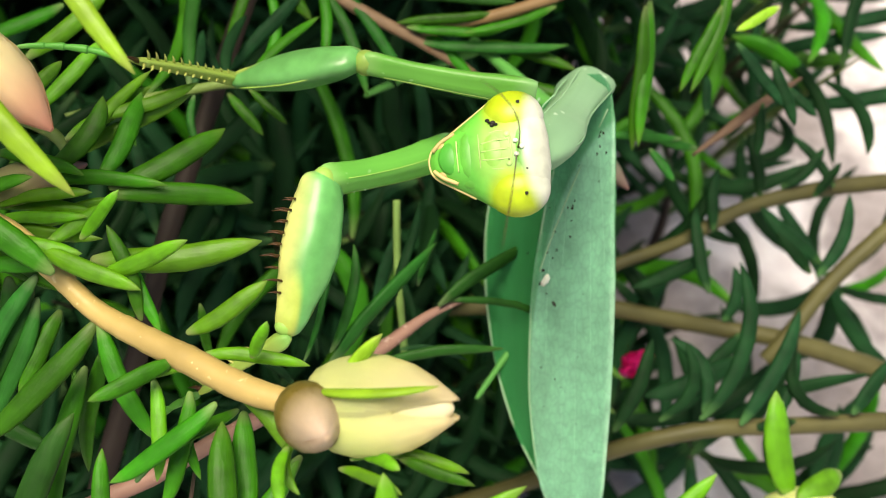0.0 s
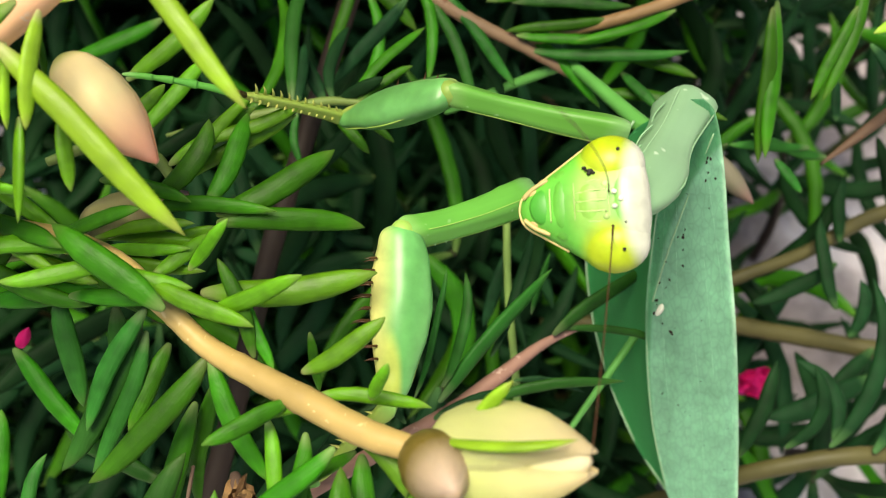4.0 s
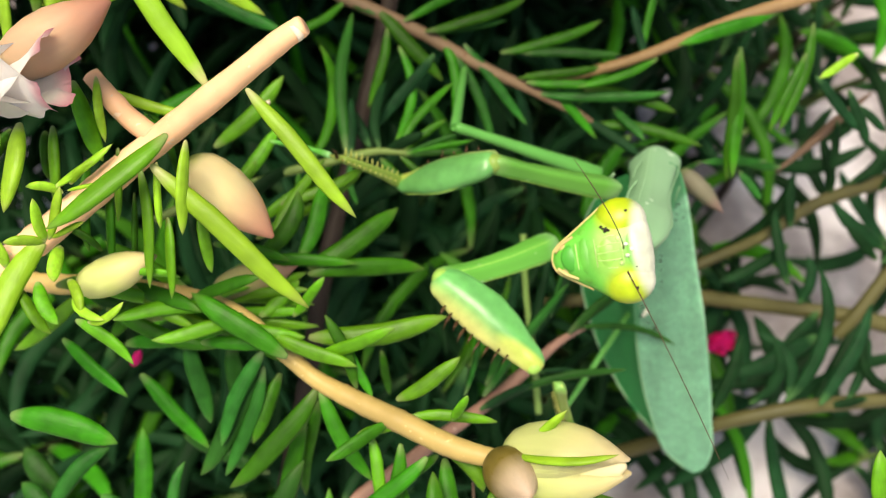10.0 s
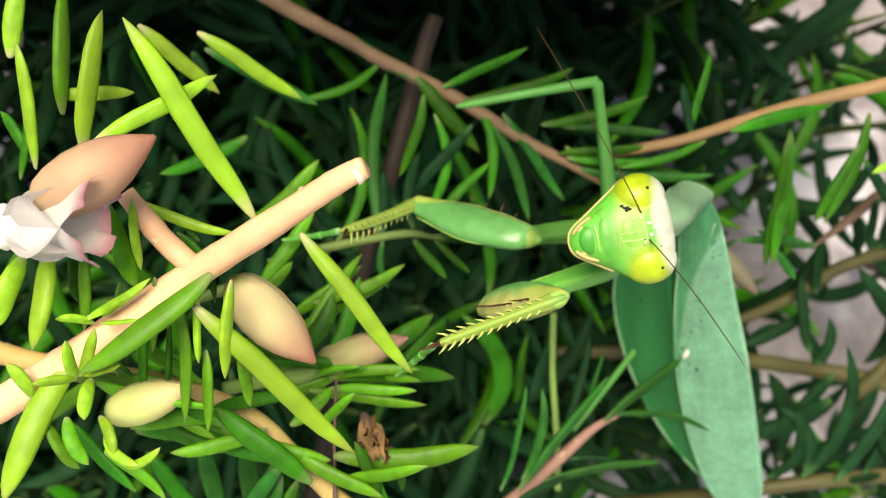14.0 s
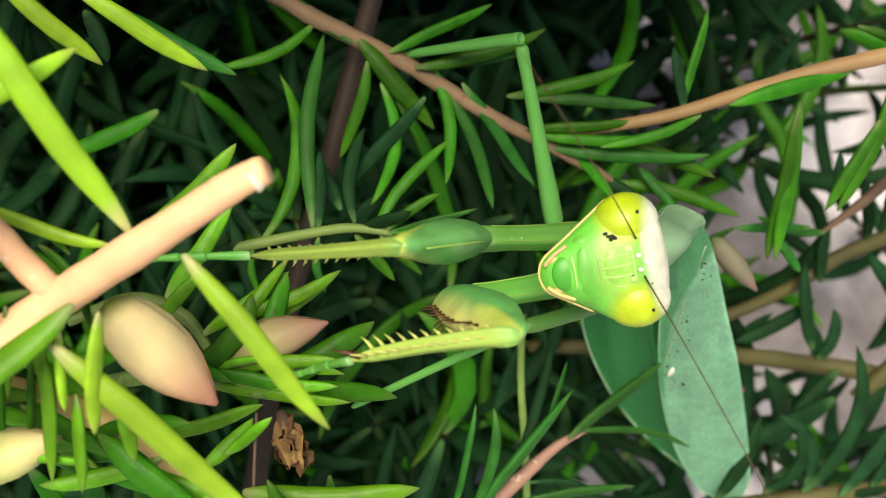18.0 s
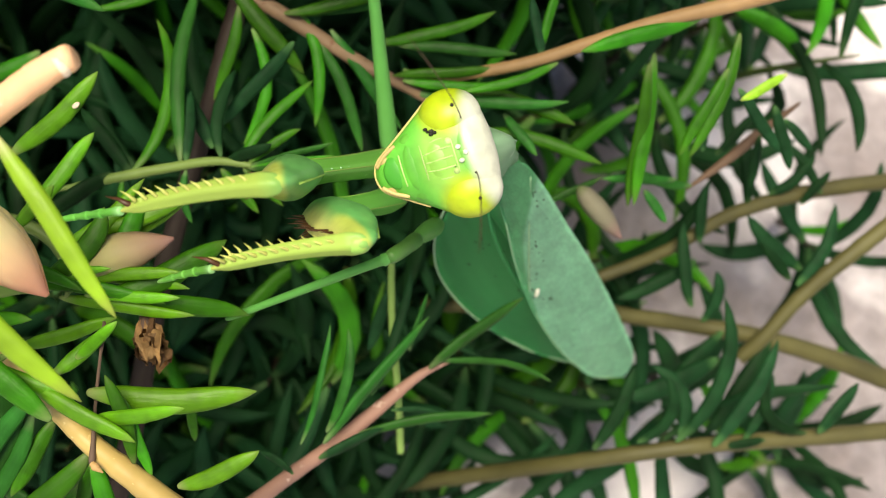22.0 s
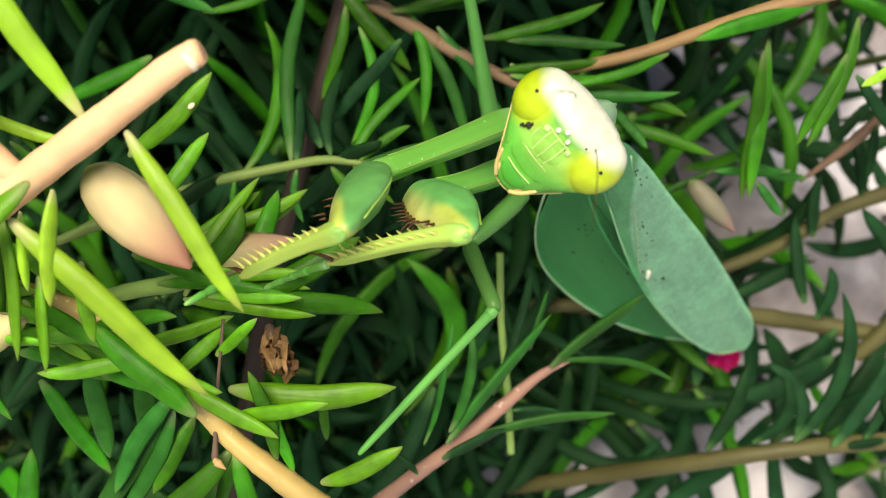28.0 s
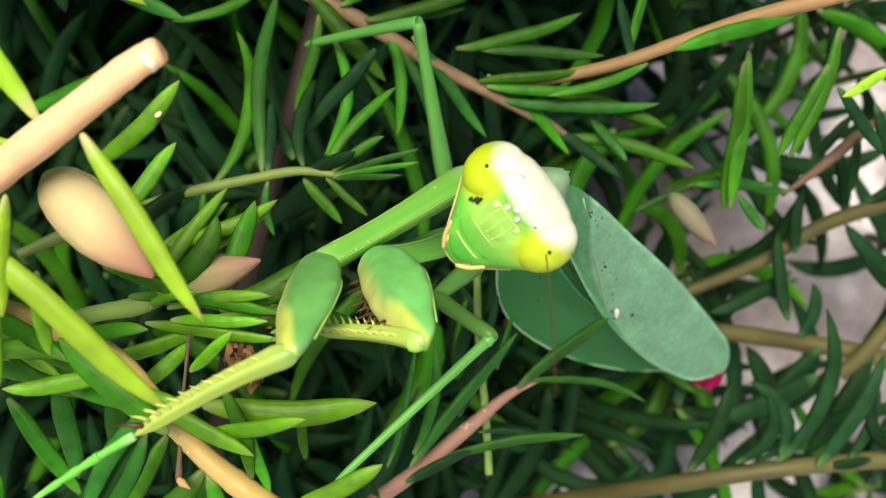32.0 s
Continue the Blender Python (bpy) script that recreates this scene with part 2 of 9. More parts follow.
# ---- mesh tools ----
def finish(name, bm, mat, smooth=True):
    me = bpy.data.meshes.new(name)
    bmesh.ops.recalc_face_normals(bm, faces=bm.faces)
    bm.to_mesh(me), bm.free()
    if smooth:
        for p in me.polygons:
            p.use_smooth = True
    me.materials.append(mat)
    return me


def part(name, me, parent, m=None, label=""):
    ob = new(name, me)
    ob.parent = parent
    if m is not None:
        ob.matrix_basis = m
    return tagged(ob, label) if label else ob


def loft(bm, rings, cap=True):
    """Skin a list of closed rings of points."""
    made = [[bm.verts.new(p) for p in r] for r in rings]
    for a, b in zip(made, made[1:]):
        k = len(a)
        for i in range(k):
            bm.faces.new((a[i], a[(i + 1) % k], b[(i + 1) % k], b[i]))
    if cap:
        bm.faces.new(made[0][::-1]), bm.faces.new(made[-1])
    return made


def ring(c, x, y, rx, ry, k=10):
    return [c + x * (rx * math.cos(6.28318 * i / k)) + y * (ry * math.sin(6.28318 * i / k)) for i in range(k)]


def lathe(bm, profile, k=12, flat=1.0, bow=0.0, at=(0, 0)):
    """Rings of (z, r) round the z axis; flat squeezes y, bow bends the axis towards x."""
    top = profile[-1][0] or 1
    rings = []
    for z, r in profile:
        s = z / top
        rings.append(ring(Vector((at[0] + 4 * bow * s * (1 - s), at[1], z)), Vector((1, 0, 0)), Vector((0, 1, 0)), r, r * flat, k))
    return loft(bm, rings)


def smooth_path(pts, steps=6):
    """Catmull-Rom through points of any width."""
    out = []
    for i in range(len(pts) - 1):
        p0, p1, p2, p3 = pts[max(i - 1, 0)], pts[i], pts[i + 1], pts[min(i + 2, len(pts) - 1)]
        for j in range(steps):
            s = j / steps
            out.append([0.5 * (2 * b + (c - a) * s + (2 * a - 5 * b + 4 * c - d) * s * s + (3 * b - a - 3 * c + d) * s ** 3)
                        for a, b, c, d in zip(p0, p1, p2, p3)])
    out.append(list(pts[-1]))
    return out


def tube(bm, pts, k=10, rough=0.0):
    """A tube through (x, y, z, r) points."""
    rings = []
    x = None
    for i, p in enumerate(pts):
        a, b = Vector(pts[max(i - 1, 0)][:3]), Vector(pts[min(i + 1, len(pts) - 1)][:3])
        d = (b - a).normalized()
        x = (x - d * x.dot(d)).normalized() if x else d.orthogonal().normalized()
        y = d.cross(x)
        r = p[3] * (1 + rough * noise.noise(Vector(p[:3]) * (0.8 / max(p[3], 1e-6))))
        rings.append(ring(Vector(p[:3]), x, y, r, r, k))
    loft(bm, rings)


# ---- plant kinds ----
LEAVES = {}


SECTION = ((1, 0), (0.86, 0.32), (0.5, 0.52), (0, 0.56), (-0.5, 0.52), (-0.86, 0.32), (-1, 0), (-0.78, -0.36), (-0.3, -0.58), (0.3, -0.58), (0.78, -0.36))
TAPER = ((0, 0.12), (0.012, 0.3), (0.05, 0.46), (0.12, 0.68), (0.22, 0.88), (0.36, 0.99), (0.55, 1.0), (0.7, 0.94), (0.81, 0.79), (0.9, 0.55), (0.96, 0.28), (1.0, 0.04))


def leaf_mesh(wide, bend, mat):
    """A fleshy needle leaf of unit length along z: keeled below, shallowly grooved above, bowed towards x, a little twisted."""
    wide = min((0.06, 0.08, 0.105, 0.13, 0.16, 0.2, 0.25, 0.31, 0.4), key=lambda v: abs(v - wide))
    bend = min((-0.34, -0.24, -0.16, -0.1, -0.05, 0.0, 0.05, 0.1, 0.16, 0.24, 0.34), key=lambda v: abs(v - bend))
    key = (wide, bend, mat.name)
    if key not in LEAVES:
        bm = bmesh.new()
        rings = []
        for s, r in TAPER:
            slope = 4 * bend * (1 - 2 * s)
            z = Vector((slope, 0, 1)).normalized()
            x = Vector((z.z, 0, -z.x))
            c = Vector((4 * bend * s * (1 - s) + 0.006 * math.sin(9 * s + 40 * wide), 0.02 * math.sin(3 * s), s))
            t = 0.35 * (s - 0.4)
            rings.append([c + x * ((px * math.cos(t) - py * math.sin(t)) * r * wide / 2)
                          + Vector((0, 1, 0)) * ((px * math.sin(t) + py * math.cos(t)) * r * wide / 2) for px, py in SECTION])
        loft(bm, rings)
        LEAVES[key] = finish("leaf", bm, mat)
    return LEAVES[key]


def leaf(stem, base, mid, tip, width, mat):
    """A leaf on a stem from three points in millimetres and its width."""
    a, m, b = (Vector(p) * MM for p in (base, mid, tip))
    run = b - a
    z = run.normalized()
    off = m - (a + b) / 2
    off -= z * off.dot(z)
    bend = off.length / run.length
    if bend > 0.02:
        x = off.normalized()
    else:
        x = z.cross(Vector((0.2, -0.3, 1)))
        x = x.normalized() if x.length > 0.05 else Vector((1, 0, 0))
    y = z.cross(x)
    if y.z < 0:
        x, y, bend = -x, -y, -bend
    m4 = Matrix((x, y, z)).transposed().to_4x4()
    n = run.length
    return part("leaf", leaf_mesh(0.8 * width * MM / n, bend, mat), stem, Matrix.Translation(a) @ m4 @ Matrix.Scale(n, 4))


def shoot(pts, mat, label, group="moss rose stems"):
    """A stem as a thing: an empty with the stem tube as its first part; leaves and buds join it later."""
    root = new("moss_rose_stem")
    root.matrix_world = SUBJ
    bm = bmesh.new()
    path = smooth_path([[c * MM for c in p] for p in pts], 14)
    gone, last = 0.0, None
    for p in path:
        if last:
            gone += math.dist(p[:3], last)
        last = p[:3]
        s = (gone / (0.0045 + 0.001 * math.sin(gone * 300))) % 1
        p[3] *= 1 + 0.055 * math.exp(-((s - 0.5) / 0.07) ** 2)
    tube(bm, path, 12, 0.05)
    part("stem", finish("stem", bm, mat), root)
    return tagged(root, label, "plant stem", group)


def bud_mesh(name, mat, fat, point=0.12):
    bm = bmesh.new()
    prof = [(-0.03, 0.04), (0.0, 0.2), (0.04, 0.32), (0.14, 0.42), (0.3, 0.5), (0.48, 0.49), (0.64, 0.42), (0.78, 0.3), (0.88, point * 1.5), (0.96, point), (1, 0.03)]
    lathe(bm, [(z, r * fat) for z, r in prof], 18, 0.92)
    return finish(name, bm, mat)


def sepal_mesh(mat, fat, side, gape=0.0):
    """One hooded sepal wrapped half round a bud of unit length, ending in a small beak."""
    bm = bmesh.new()
    prof = [(-0.045, 0.05), (-0.02, 0.17), (0.02, 0.29), (0.08, 0.4), (0.2, 0.49), (0.36, 0.54), (0.54, 0.52), (0.7, 0.43), (0.84, 0.29), (0.95, 0.15), (1.03, 0.04)]
    grid = []
    for z, r in prof:
        row = []
        spanned = 1.75 if z < 0.6 else 1.75 - 0.7 * (z - 0.6)
        for i in range(11):
            a = side + spanned * (i / 10 - 0.5) * 2
            edge = 1 - 0.03 * abs(i / 5 - 1) ** 3
            lift = gape * fat * max(0.0, z - 0.45) ** 1.5
            row.append(Vector((math.cos(a) * r * fat * edge + lift * math.cos(side), math.sin(a) * r * fat * 0.94 * edge + lift * math.sin(side), z)))
        grid.append([bm.verts.new(p) for p in row])
    for a, b in zip(grid, grid[1:]):
        for i in range(10):
            bm.faces.new((a[i], a[i + 1], b[i + 1], b[i]))
    bmesh.ops.solidify(bm, geom=bm.faces[:], thickness=0.02)
    return finish("sepal", bm, mat)


def bud(stem, base, tip, width, mat, label, roll=0.0, gape=0.0):
    a, b = Vector(base) * MM, Vector(tip) * MM
    n = (b - a).length
    q = (b - a).to_track_quat("Z", "X").to_matrix().to_4x4()
    m = Matrix.Translation(a) @ q @ Matrix.Rotation(roll, 4, "Z") @ Matrix.Scale(n, 4)
    fat = width * MM / n
    ob = part("flower_bud", bud_mesh("flower_bud", mat, fat), stem, m, label)
    for side in (0.3, 3.3):
        part("sepal", sepal_mesh(mat, fat, side, gape), ob)
    return ob



fs = shoot([(-42.7, -0.5, 20.0, 0.82), (-37.9, -2.4, 21.0, 0.79), (-32.4, -3.5, 22.0, 0.77), (-24.5, -4.3, 23.0, 0.77), (-17.7, -6.0, 24.0, 0.67), (-13.6, -9.2, 25.0, 0.62), (-11.2, -11.3, 25.0, 0.65), (-8.0, -13.0, 26.0, 0.75), (-5.6, -14.1, 27.0, 0.81), (-1.8, -15.9, 28.5, 0.76), (1.2, -16.7, 29.5, 0.65), (2.7, -16.8, 30.0, 0.58)], AMBER,
    "peach-tinted succulent stem with narrow leaves and two pale buds")
leaf(fs, (-21.4, -5.2, 25.5), (-24.4, -4.5, 26.5), (-27.3, -3.4, 27.6), 1.4, FRESH)
leaf(fs, (-18.2, -5.9, 25.5), (-21.5, -6.0, 26.5), (-24.8, -6.5, 27.6), 1.4, FRESH)
leaf(fs, (-25.5, -4.2, 25.0), (-22.0, -5.0, 26.2), (-18.7, -6.2, 27.4), 1.4, GREEN)
leaf(fs, (-29.8, -3.9, 24.5), (-26.2, -3.7, 25.7), (-22.6, -3.4, 26.8), 1.4, FRESH)
leaf(fs, (-16.1, -6.4, 26.0), (-19.2, -7.5, 26.7), (-22.2, -8.0, 27.4), 1.3, FRESH)
leaf(fs, (-20.2, -5.7, 25.5), (-17.4, -4.6, 26.3), (-14.5, -4.0, 27.3), 1.2, GREEN)
leaf(fs, (3.1, -16.3, 30.0), (4.0, -14.9, 31.5), (5.6, -13.3, 33.0), 1.2, YOUNG)
leaf(fs, (2.0, -16.0, 31.6), (5.3, -16.5, 34.4), (8.5, -16.0, 34.7), 1.0, YOUNG)
leaf(fs, (3.4, -20.0, 31.0), (5.1, -20.5, 32.0), (6.7, -21.2, 33.0), 0.9, FRESH)
leaf(fs, (4.6, -19.3, 31.0), (5.7, -19.5, 32.0), (6.6, -20.0, 33.0), 1.0, FRESH)
leaf(fs, (6.5, -19.5, 31.0), (8.5, -20.1, 31.5), (10.3, -20.8, 32.0), 0.9, GREEN)
leaf(fs, (0.8, -18.9, 31.0), (0.4, -20.4, 32.0), (0.9, -21.9, 33.0), 0.9, FRESH)
leaf(fs, (-11.7, -8.3, 25.0), (-6.7, -8.2, 25.0), (-1.8, -7.2, 25.0), 1.9, FRESH)
leaf(fs, (-11.0, -9.7, 26.0), (-8.2, -8.7, 27.3), (-5.3, -7.8, 28.6), 1.3, FRESH)
leaf(fs, (-5.5, -12.8, 27.0), (-3.2, -11.5, 27.5), (-1.0, -9.9, 28.0), 1.3, FRESH)
leaf(fs, (-4.8, -14.0, 27.0), (-1.7, -14.1, 27.0), (1.4, -14.6, 27.0), 1.0, FRESH)
leaf(fs, (-1.7, -14.2, 28.0), (-1.1, -13.3, 29.0), (-0.6, -12.4, 30.0), 1.0, FRESH)
leaf(fs, (-8.3, -12.0, 26.0), (-9.0, -9.3, 26.6), (-10.2, -6.7, 27.2), 1.1, GREEN)
leaf(fs, (-11.2, -11.9, 25.0), (-14.2, -15.6, 24.5), (-17.8, -18.8, 24.0), 1.9, GREEN)
leaf(fs, (-15.8, -9.5, 23.0), (-17.7, -14.1, 22.0), (-20.6, -18.3, 21.0), 2.0, SHADED_GREEN)
leaf(fs, (-11.0, -12.0, 25.0), (-9.5, -15.4, 24.5), (-7.6, -18.7, 24.0), 1.6, GREEN)
leaf(fs, (-6.0, -14.2, 27.0), (-8.2, -15.4, 27.7), (-10.3, -16.6, 28.4), 1.4, GREEN)
leaf(fs, (-7.5, -15.2, 26.0), (-7.0, -18.0, 26.0), (-7.0, -20.9, 26.0), 1.1, FRESH)
leaf(fs, (-3.5, -16.6, 28.0), (-6.3, -18.9, 27.4), (-9.4, -20.9, 26.7), 1.4, GREEN)
leaf(fs, (-2.2, -16.3, 28.0), (-0.6, -17.4, 28.0), (0.2, -19.1, 28.0), 1.3, FRESH)
leaf(fs, (-14.5, -7.9, 26.5), (-11.3, -9.2, 26.8), (-8.1, -10.4, 27.2), 1.4, FRESH)
leaf(fs, (-12.8, -9.5, 27.6), (-16.1, -7.3, 27.6), (-19.3, -4.9, 27.6), 2.0, GREEN)
leaf(fs, (-12.1, -3.7, 21.0), (-7.8, -3.4, 20.0), (-3.4, -3.6, 18.9), 1.9, GREEN)
leaf(fs, (-12.1, -3.2, 21.0), (-8.5, -1.4, 20.3), (-5.3, 1.2, 19.6), 2.0, GREEN)
leaf(fs, (-12.7, -2.6, 21.0), (-11.6, 0.2, 20.3), (-10.8, 3.6, 19.6), 1.8, GREEN)
leaf(fs, (-15.7, -2.1, 22.0), (-12.9, 0.3, 22.0), (-12.5, 2.5, 22.0), 1.8, GREEN)
leaf(fs, (-13.0, -6.8, 23.0), (-11.8, -5.4, 23.7), (-10.5, -4.0, 24.4), 1.0, FRESH)
leaf(fs, (-17.2, -6.9, 26.5), (-14.5, -7.7, 26.5), (-11.7, -8.2, 26.5), 1.4, FRESH)
leaf(fs, (-27.0, -5.6, 22.0), (-22.9, -7.5, 22.5), (-18.6, -8.9, 23.0), 1.6, GREEN)
leaf(fs, (-24.4, -4.7, 22.0), (-21.5, -6.6, 22.7), (-18.2, -7.6, 23.3), 1.4, FRESH)
leaf(fs, (-20.8, -4.4, 23.0), (-23.7, -2.7, 23.6), (-26.3, -0.8, 24.2), 1.3, FRESH)
leaf(fs, (-28.6, -4.1, 22.0), (-31.4, -6.6, 21.3), (-34.5, -8.5, 20.6), 1.5, FRESH)
leaf(fs, (-30.7, -7.8, 21.0), (-28.0, -9.9, 21.7), (-25.5, -12.2, 22.3), 1.4, GREEN)
leaf(fs, (-23.8, -7.7, 20.0), (-26.7, -5.8, 20.0), (-29.6, -3.8, 20.0), 1.4, SHADED_GREEN)
leaf(fs, (-20.1, -5.0, 22.0), (-22.6, -4.9, 21.3), (-25.1, -4.7, 20.6), 1.8, GREEN)
leaf(fs, (-17.9, -7.6, 22.0), (-20.6, -6.5, 22.5), (-23.3, -5.6, 23.0), 1.2, GREEN)
leaf(fs, (-12.8, -10.1, 24.0), (-16.1, -8.3, 23.3), (-19.4, -6.5, 22.6), 1.6, GREEN)
leaf(fs, (-26.3, -8.4, 20.0), (-22.1, -8.0, 21.0), (-18.1, -7.6, 22.0), 1.8, GREEN)
leaf(fs, (-15.3, -10.3, 23.0), (-16.6, -14.5, 22.0), (-18.8, -18.4, 21.0), 1.5, SHADED_GREEN)
leaf(fs, (-18.4, -8.6, 20.0), (-18.1, -11.9, 18.5), (-17.9, -15.4, 17.0), 1.8, SHADED_GREEN)
leaf(fs, (-26.4, -10.9, 16.0), (-23.7, -13.9, 15.5), (-21.3, -17.1, 15.0), 1.7, GREEN)
leaf(fs, (-9.4, -8.2, 26.0), (-8.2, -10.4, 26.0), (-7.2, -12.7, 26.0), 1.0, GREEN)
leaf(fs, (1.2, -18.3, 30.0), (0.7, -19.9, 30.5), (1.5, -21.3, 31.0), 0.8, FRESH)
leaf(fs, (3.9, -19.6, 30.0), (5.3, -19.2, 30.5), (6.6, -19.3, 31.0), 0.7, FRESH)
leaf(fs, (4.3, -19.0, 30.0), (7.3, -19.4, 30.0), (10.1, -20.3, 30.0), 0.9, FRESH)
leaf(fs, (-2.4, -17.0, 26.0), (-2.1, -20.3, 26.5), (-1.7, -23.5, 27.0), 1.7, GREEN)
leaf(fs, (1.0, -19.4, 27.0), (-0.2, -21.5, 26.5), (-1.0, -23.7, 26.0), 1.3, GREEN)
leaf(fs, (-5.4, -15.9, 26.0), (-5.9, -19.2, 25.5), (-6.9, -22.5, 25.0), 1.4, GREEN)
leaf(fs, (-5.7, -16.8, 26.0), (-5.4, -18.8, 25.5), (-4.8, -20.8, 25.0), 0.9, GREEN)
leaf(fs, (-12.5, -14.3, 22.0), (-14.0, -19.4, 21.0), (-14.6, -24.7, 20.0), 1.6, GREEN)
leaf(fs, (-10.6, -25.7, 24.0), (-10.7, -22.4, 24.0), (-10.7, -19.1, 24.0), 1.3, GREEN)
leaf(fs, (-11.3, -13.0, 22.0), (-12.8, -16.6, 20.0), (-13.3, -20.6, 18.0), 1.3, GREEN)
leaf(fs, (-16.7, -19.4, 14.0), (-20.3, -17.9, 13.3), (-24.0, -16.2, 12.6), 1.6, SHADED_GREEN)
leaf(fs, (-2.8, -16.9, 25.0), (-4.8, -18.3, 26.2), (-6.9, -19.5, 27.3), 1.0, GREEN)
leaf(fs, (-7.2, -9.8, 16.0), (-7.0, -11.6, 15.0), (-6.8, -13.5, 14.0), 0.8, GREEN)
leaf(fs, (-2.5, -25.4, 29.0), (-2.8, -21.6, 28.5), (-3.2, -17.6, 28.0), 2.0, GREEN)
leaf(fs, (-8.4, -15.2, 26.0), (-6.2, -14.5, 26.7), (-4.0, -14.0, 27.4), 1.0, FRESH)
leaf(fs, (-16.5, -27.3, 22.0), (-14.8, -22.0, 23.0), (-12.4, -17.1, 24.0), 2.1, SHADED_GREEN)
leaf(fs, (-20.3, -28.7, 25.0), (-17.9, -25.4, 25.0), (-16.4, -21.5, 25.0), 1.9, FRESH)
leaf(fs, (-25.4, -31.2, 22.0), (-27.1, -26.7, 22.0), (-29.3, -22.6, 22.0), 2.0, SHADED_GREEN)
leaf(fs, (-32.2, -20.8, 20.0), (-30.5, -18.0, 20.0), (-27.7, -16.1, 20.0), 1.6, SHADED_GREEN)
leaf(fs, (-26.0, -22.1, 19.0), (-25.5, -18.5, 19.0), (-25.5, -14.8, 19.0), 1.8, GREEN)
leaf(fs, (-28.7, -28.2, 22.0), (-25.4, -25.7, 22.0), (-22.3, -22.8, 22.0), 1.6, SHADED_GREEN)
leaf(fs, (-22.1, -23.2, 20.0), (-23.1, -20.3, 20.0), (-22.0, -17.4, 20.0), 1.3, SHADED_GREEN)
leaf(fs, (-19.6, -8.4, 24.0), (-16.4, -8.4, 24.5), (-13.3, -8.7, 25.0), 1.4, GREEN)
leaf(fs, (-23.9, -4.1, 26.0), (-21.8, -5.9, 26.0), (-19.5, -7.3, 26.0), 1.1, FRESH)
leaf(fs, (-19.0, -1.2, 22.0), (-16.0, -1.8, 22.3), (-13.2, -2.7, 22.5), 1.2, GREEN)
leaf(fs, (-17.6, -2.9, 21.0), (-12.9, -2.7, 21.3), (-8.3, -3.1, 21.5), 1.1, GREEN)
leaf(fs, (-15.1, -9.1, 24.0), (-17.2, -12.3, 23.3), (-18.6, -16.0, 22.7), 1.5, SHADED_GREEN)
leaf(fs, (-21.2, -8.1, 22.0), (-20.6, -11.3, 21.0), (-19.9, -14.6, 20.0), 1.7, SHADED_GREEN)
leaf(fs, (-23.9, -3.4, 21.0), (-25.7, -5.6, 20.3), (-27.5, -8.0, 19.6), 1.6, GREEN)
leaf(fs, (-14.3, -10.9, 22.0), (-15.3, -13.4, 22.0), (-16.4, -16.0, 22.0), 1.4, GREEN)
leaf(fs, (-22.9, -5.2, 18.0), (-19.4, -7.3, 18.0), (-16.0, -9.2, 18.0), 1.6, GREEN)

leaf(fs, (-31.8, -12.7, 28.0), (-28.0, -13.5, 28.0), (-24.5, -14.9, 28.0), 2.4, GREEN)
leaf(fs, (-24.6, -24.1, 20.0), (-26.1, -21.5, 20.5), (-28.1, -19.4, 21.0), 2.2, SHADED_GREEN)
leaf(fs, (-31.5, -28.0, 24.0), (-29.0, -27.3, 24.0), (-26.4, -27.1, 24.0), 1.1, FRESH)
leaf(fs, (-14.5, -29.2, 27.0), (-15.0, -27.9, 27.5), (-16.0, -26.9, 28.0), 1.5, GREEN)
leaf(fs, (-33.4, -22.6, 16.0), (-34.5, -20.7, 16.0), (-36.0, -19.1, 16.0), 2.0, SHADED_GREEN)
leaf(fs, (-11.5, -28.8, 16.0), (-11.1, -26.0, 16.5), (-11.1, -23.3, 17.0), 2.0, GREEN)
leaf(fs, (-5.4, -26.6, 27.0), (-2.0, -23.3, 27.0), (1.0, -19.6, 27.0), 1.6, GREEN)
leaf(fs, (-2.6, -24.5, 31.0), (-0.2, -24.8, 31.5), (2.1, -25.7, 32.0), 2.3, GREEN)
leaf(fs, (-32.4, -26.8, 14.0), (-28.1, -27.8, 14.0), (-23.7, -28.1, 14.0), 1.8, SHADED_GREEN)
leaf(fs, (-33.4, -20.6, 14.0), (-35.2, -18.8, 14.0), (-36.5, -16.6, 14.0), 2.4, SHADED_GREEN)
nb = shoot([(-35.2, -4.7, 29.5, 1.10), (-32.9, -3.6, 30.0, 1.08), (-28.0, -0.5, 31.0, 1.04), (-23.9, 2.3, 32.0, 1.00), (-19.9, 5.0, 33.0, 0.94), (-14.6, 8.3, 34.8, 0.83), (-11.3, 10.4, 36.0, 0.75), (-9.7, 11.2, 36.6, 0.64)], PEACH,
    "pale peach succulent stem, snapped at its end, with narrow bright leaves")
side_leaf = leaf(nb, (-13.3, 7.5, 36.5), (-10.1, 3.5, 36.1), (-6.9, -0.6, 35.8), 1.4, YOUNG)
leaf(nb, (-16.4, 8.2, 33.7), (-19.6, 14.1, 35.2), (-23.1, 19.5, 36.7), 1.7, YOUNG)
leaf(nb, (-19.7, 3.3, 35.0), (-15.2, -1.3, 33.9), (-10.5, -6.1, 32.8), 1.7, YOUNG)
leaf(nb, (-27.8, -0.7, 31.5), (-29.9, -4.6, 32.5), (-31.3, -8.7, 33.5), 2.2, YOUNG)
leaf(nb, (-32.9, 18.4, 27.2), (-32.6, 20.9, 27.2), (-32.3, 23.4, 27.2), 1.6, YOUNG)
leaf(nb, (-25.4, 12.6, 35.0), (-22.2, 14.7, 34.0), (-18.6, 16.7, 33.0), 1.4, YOUNG)
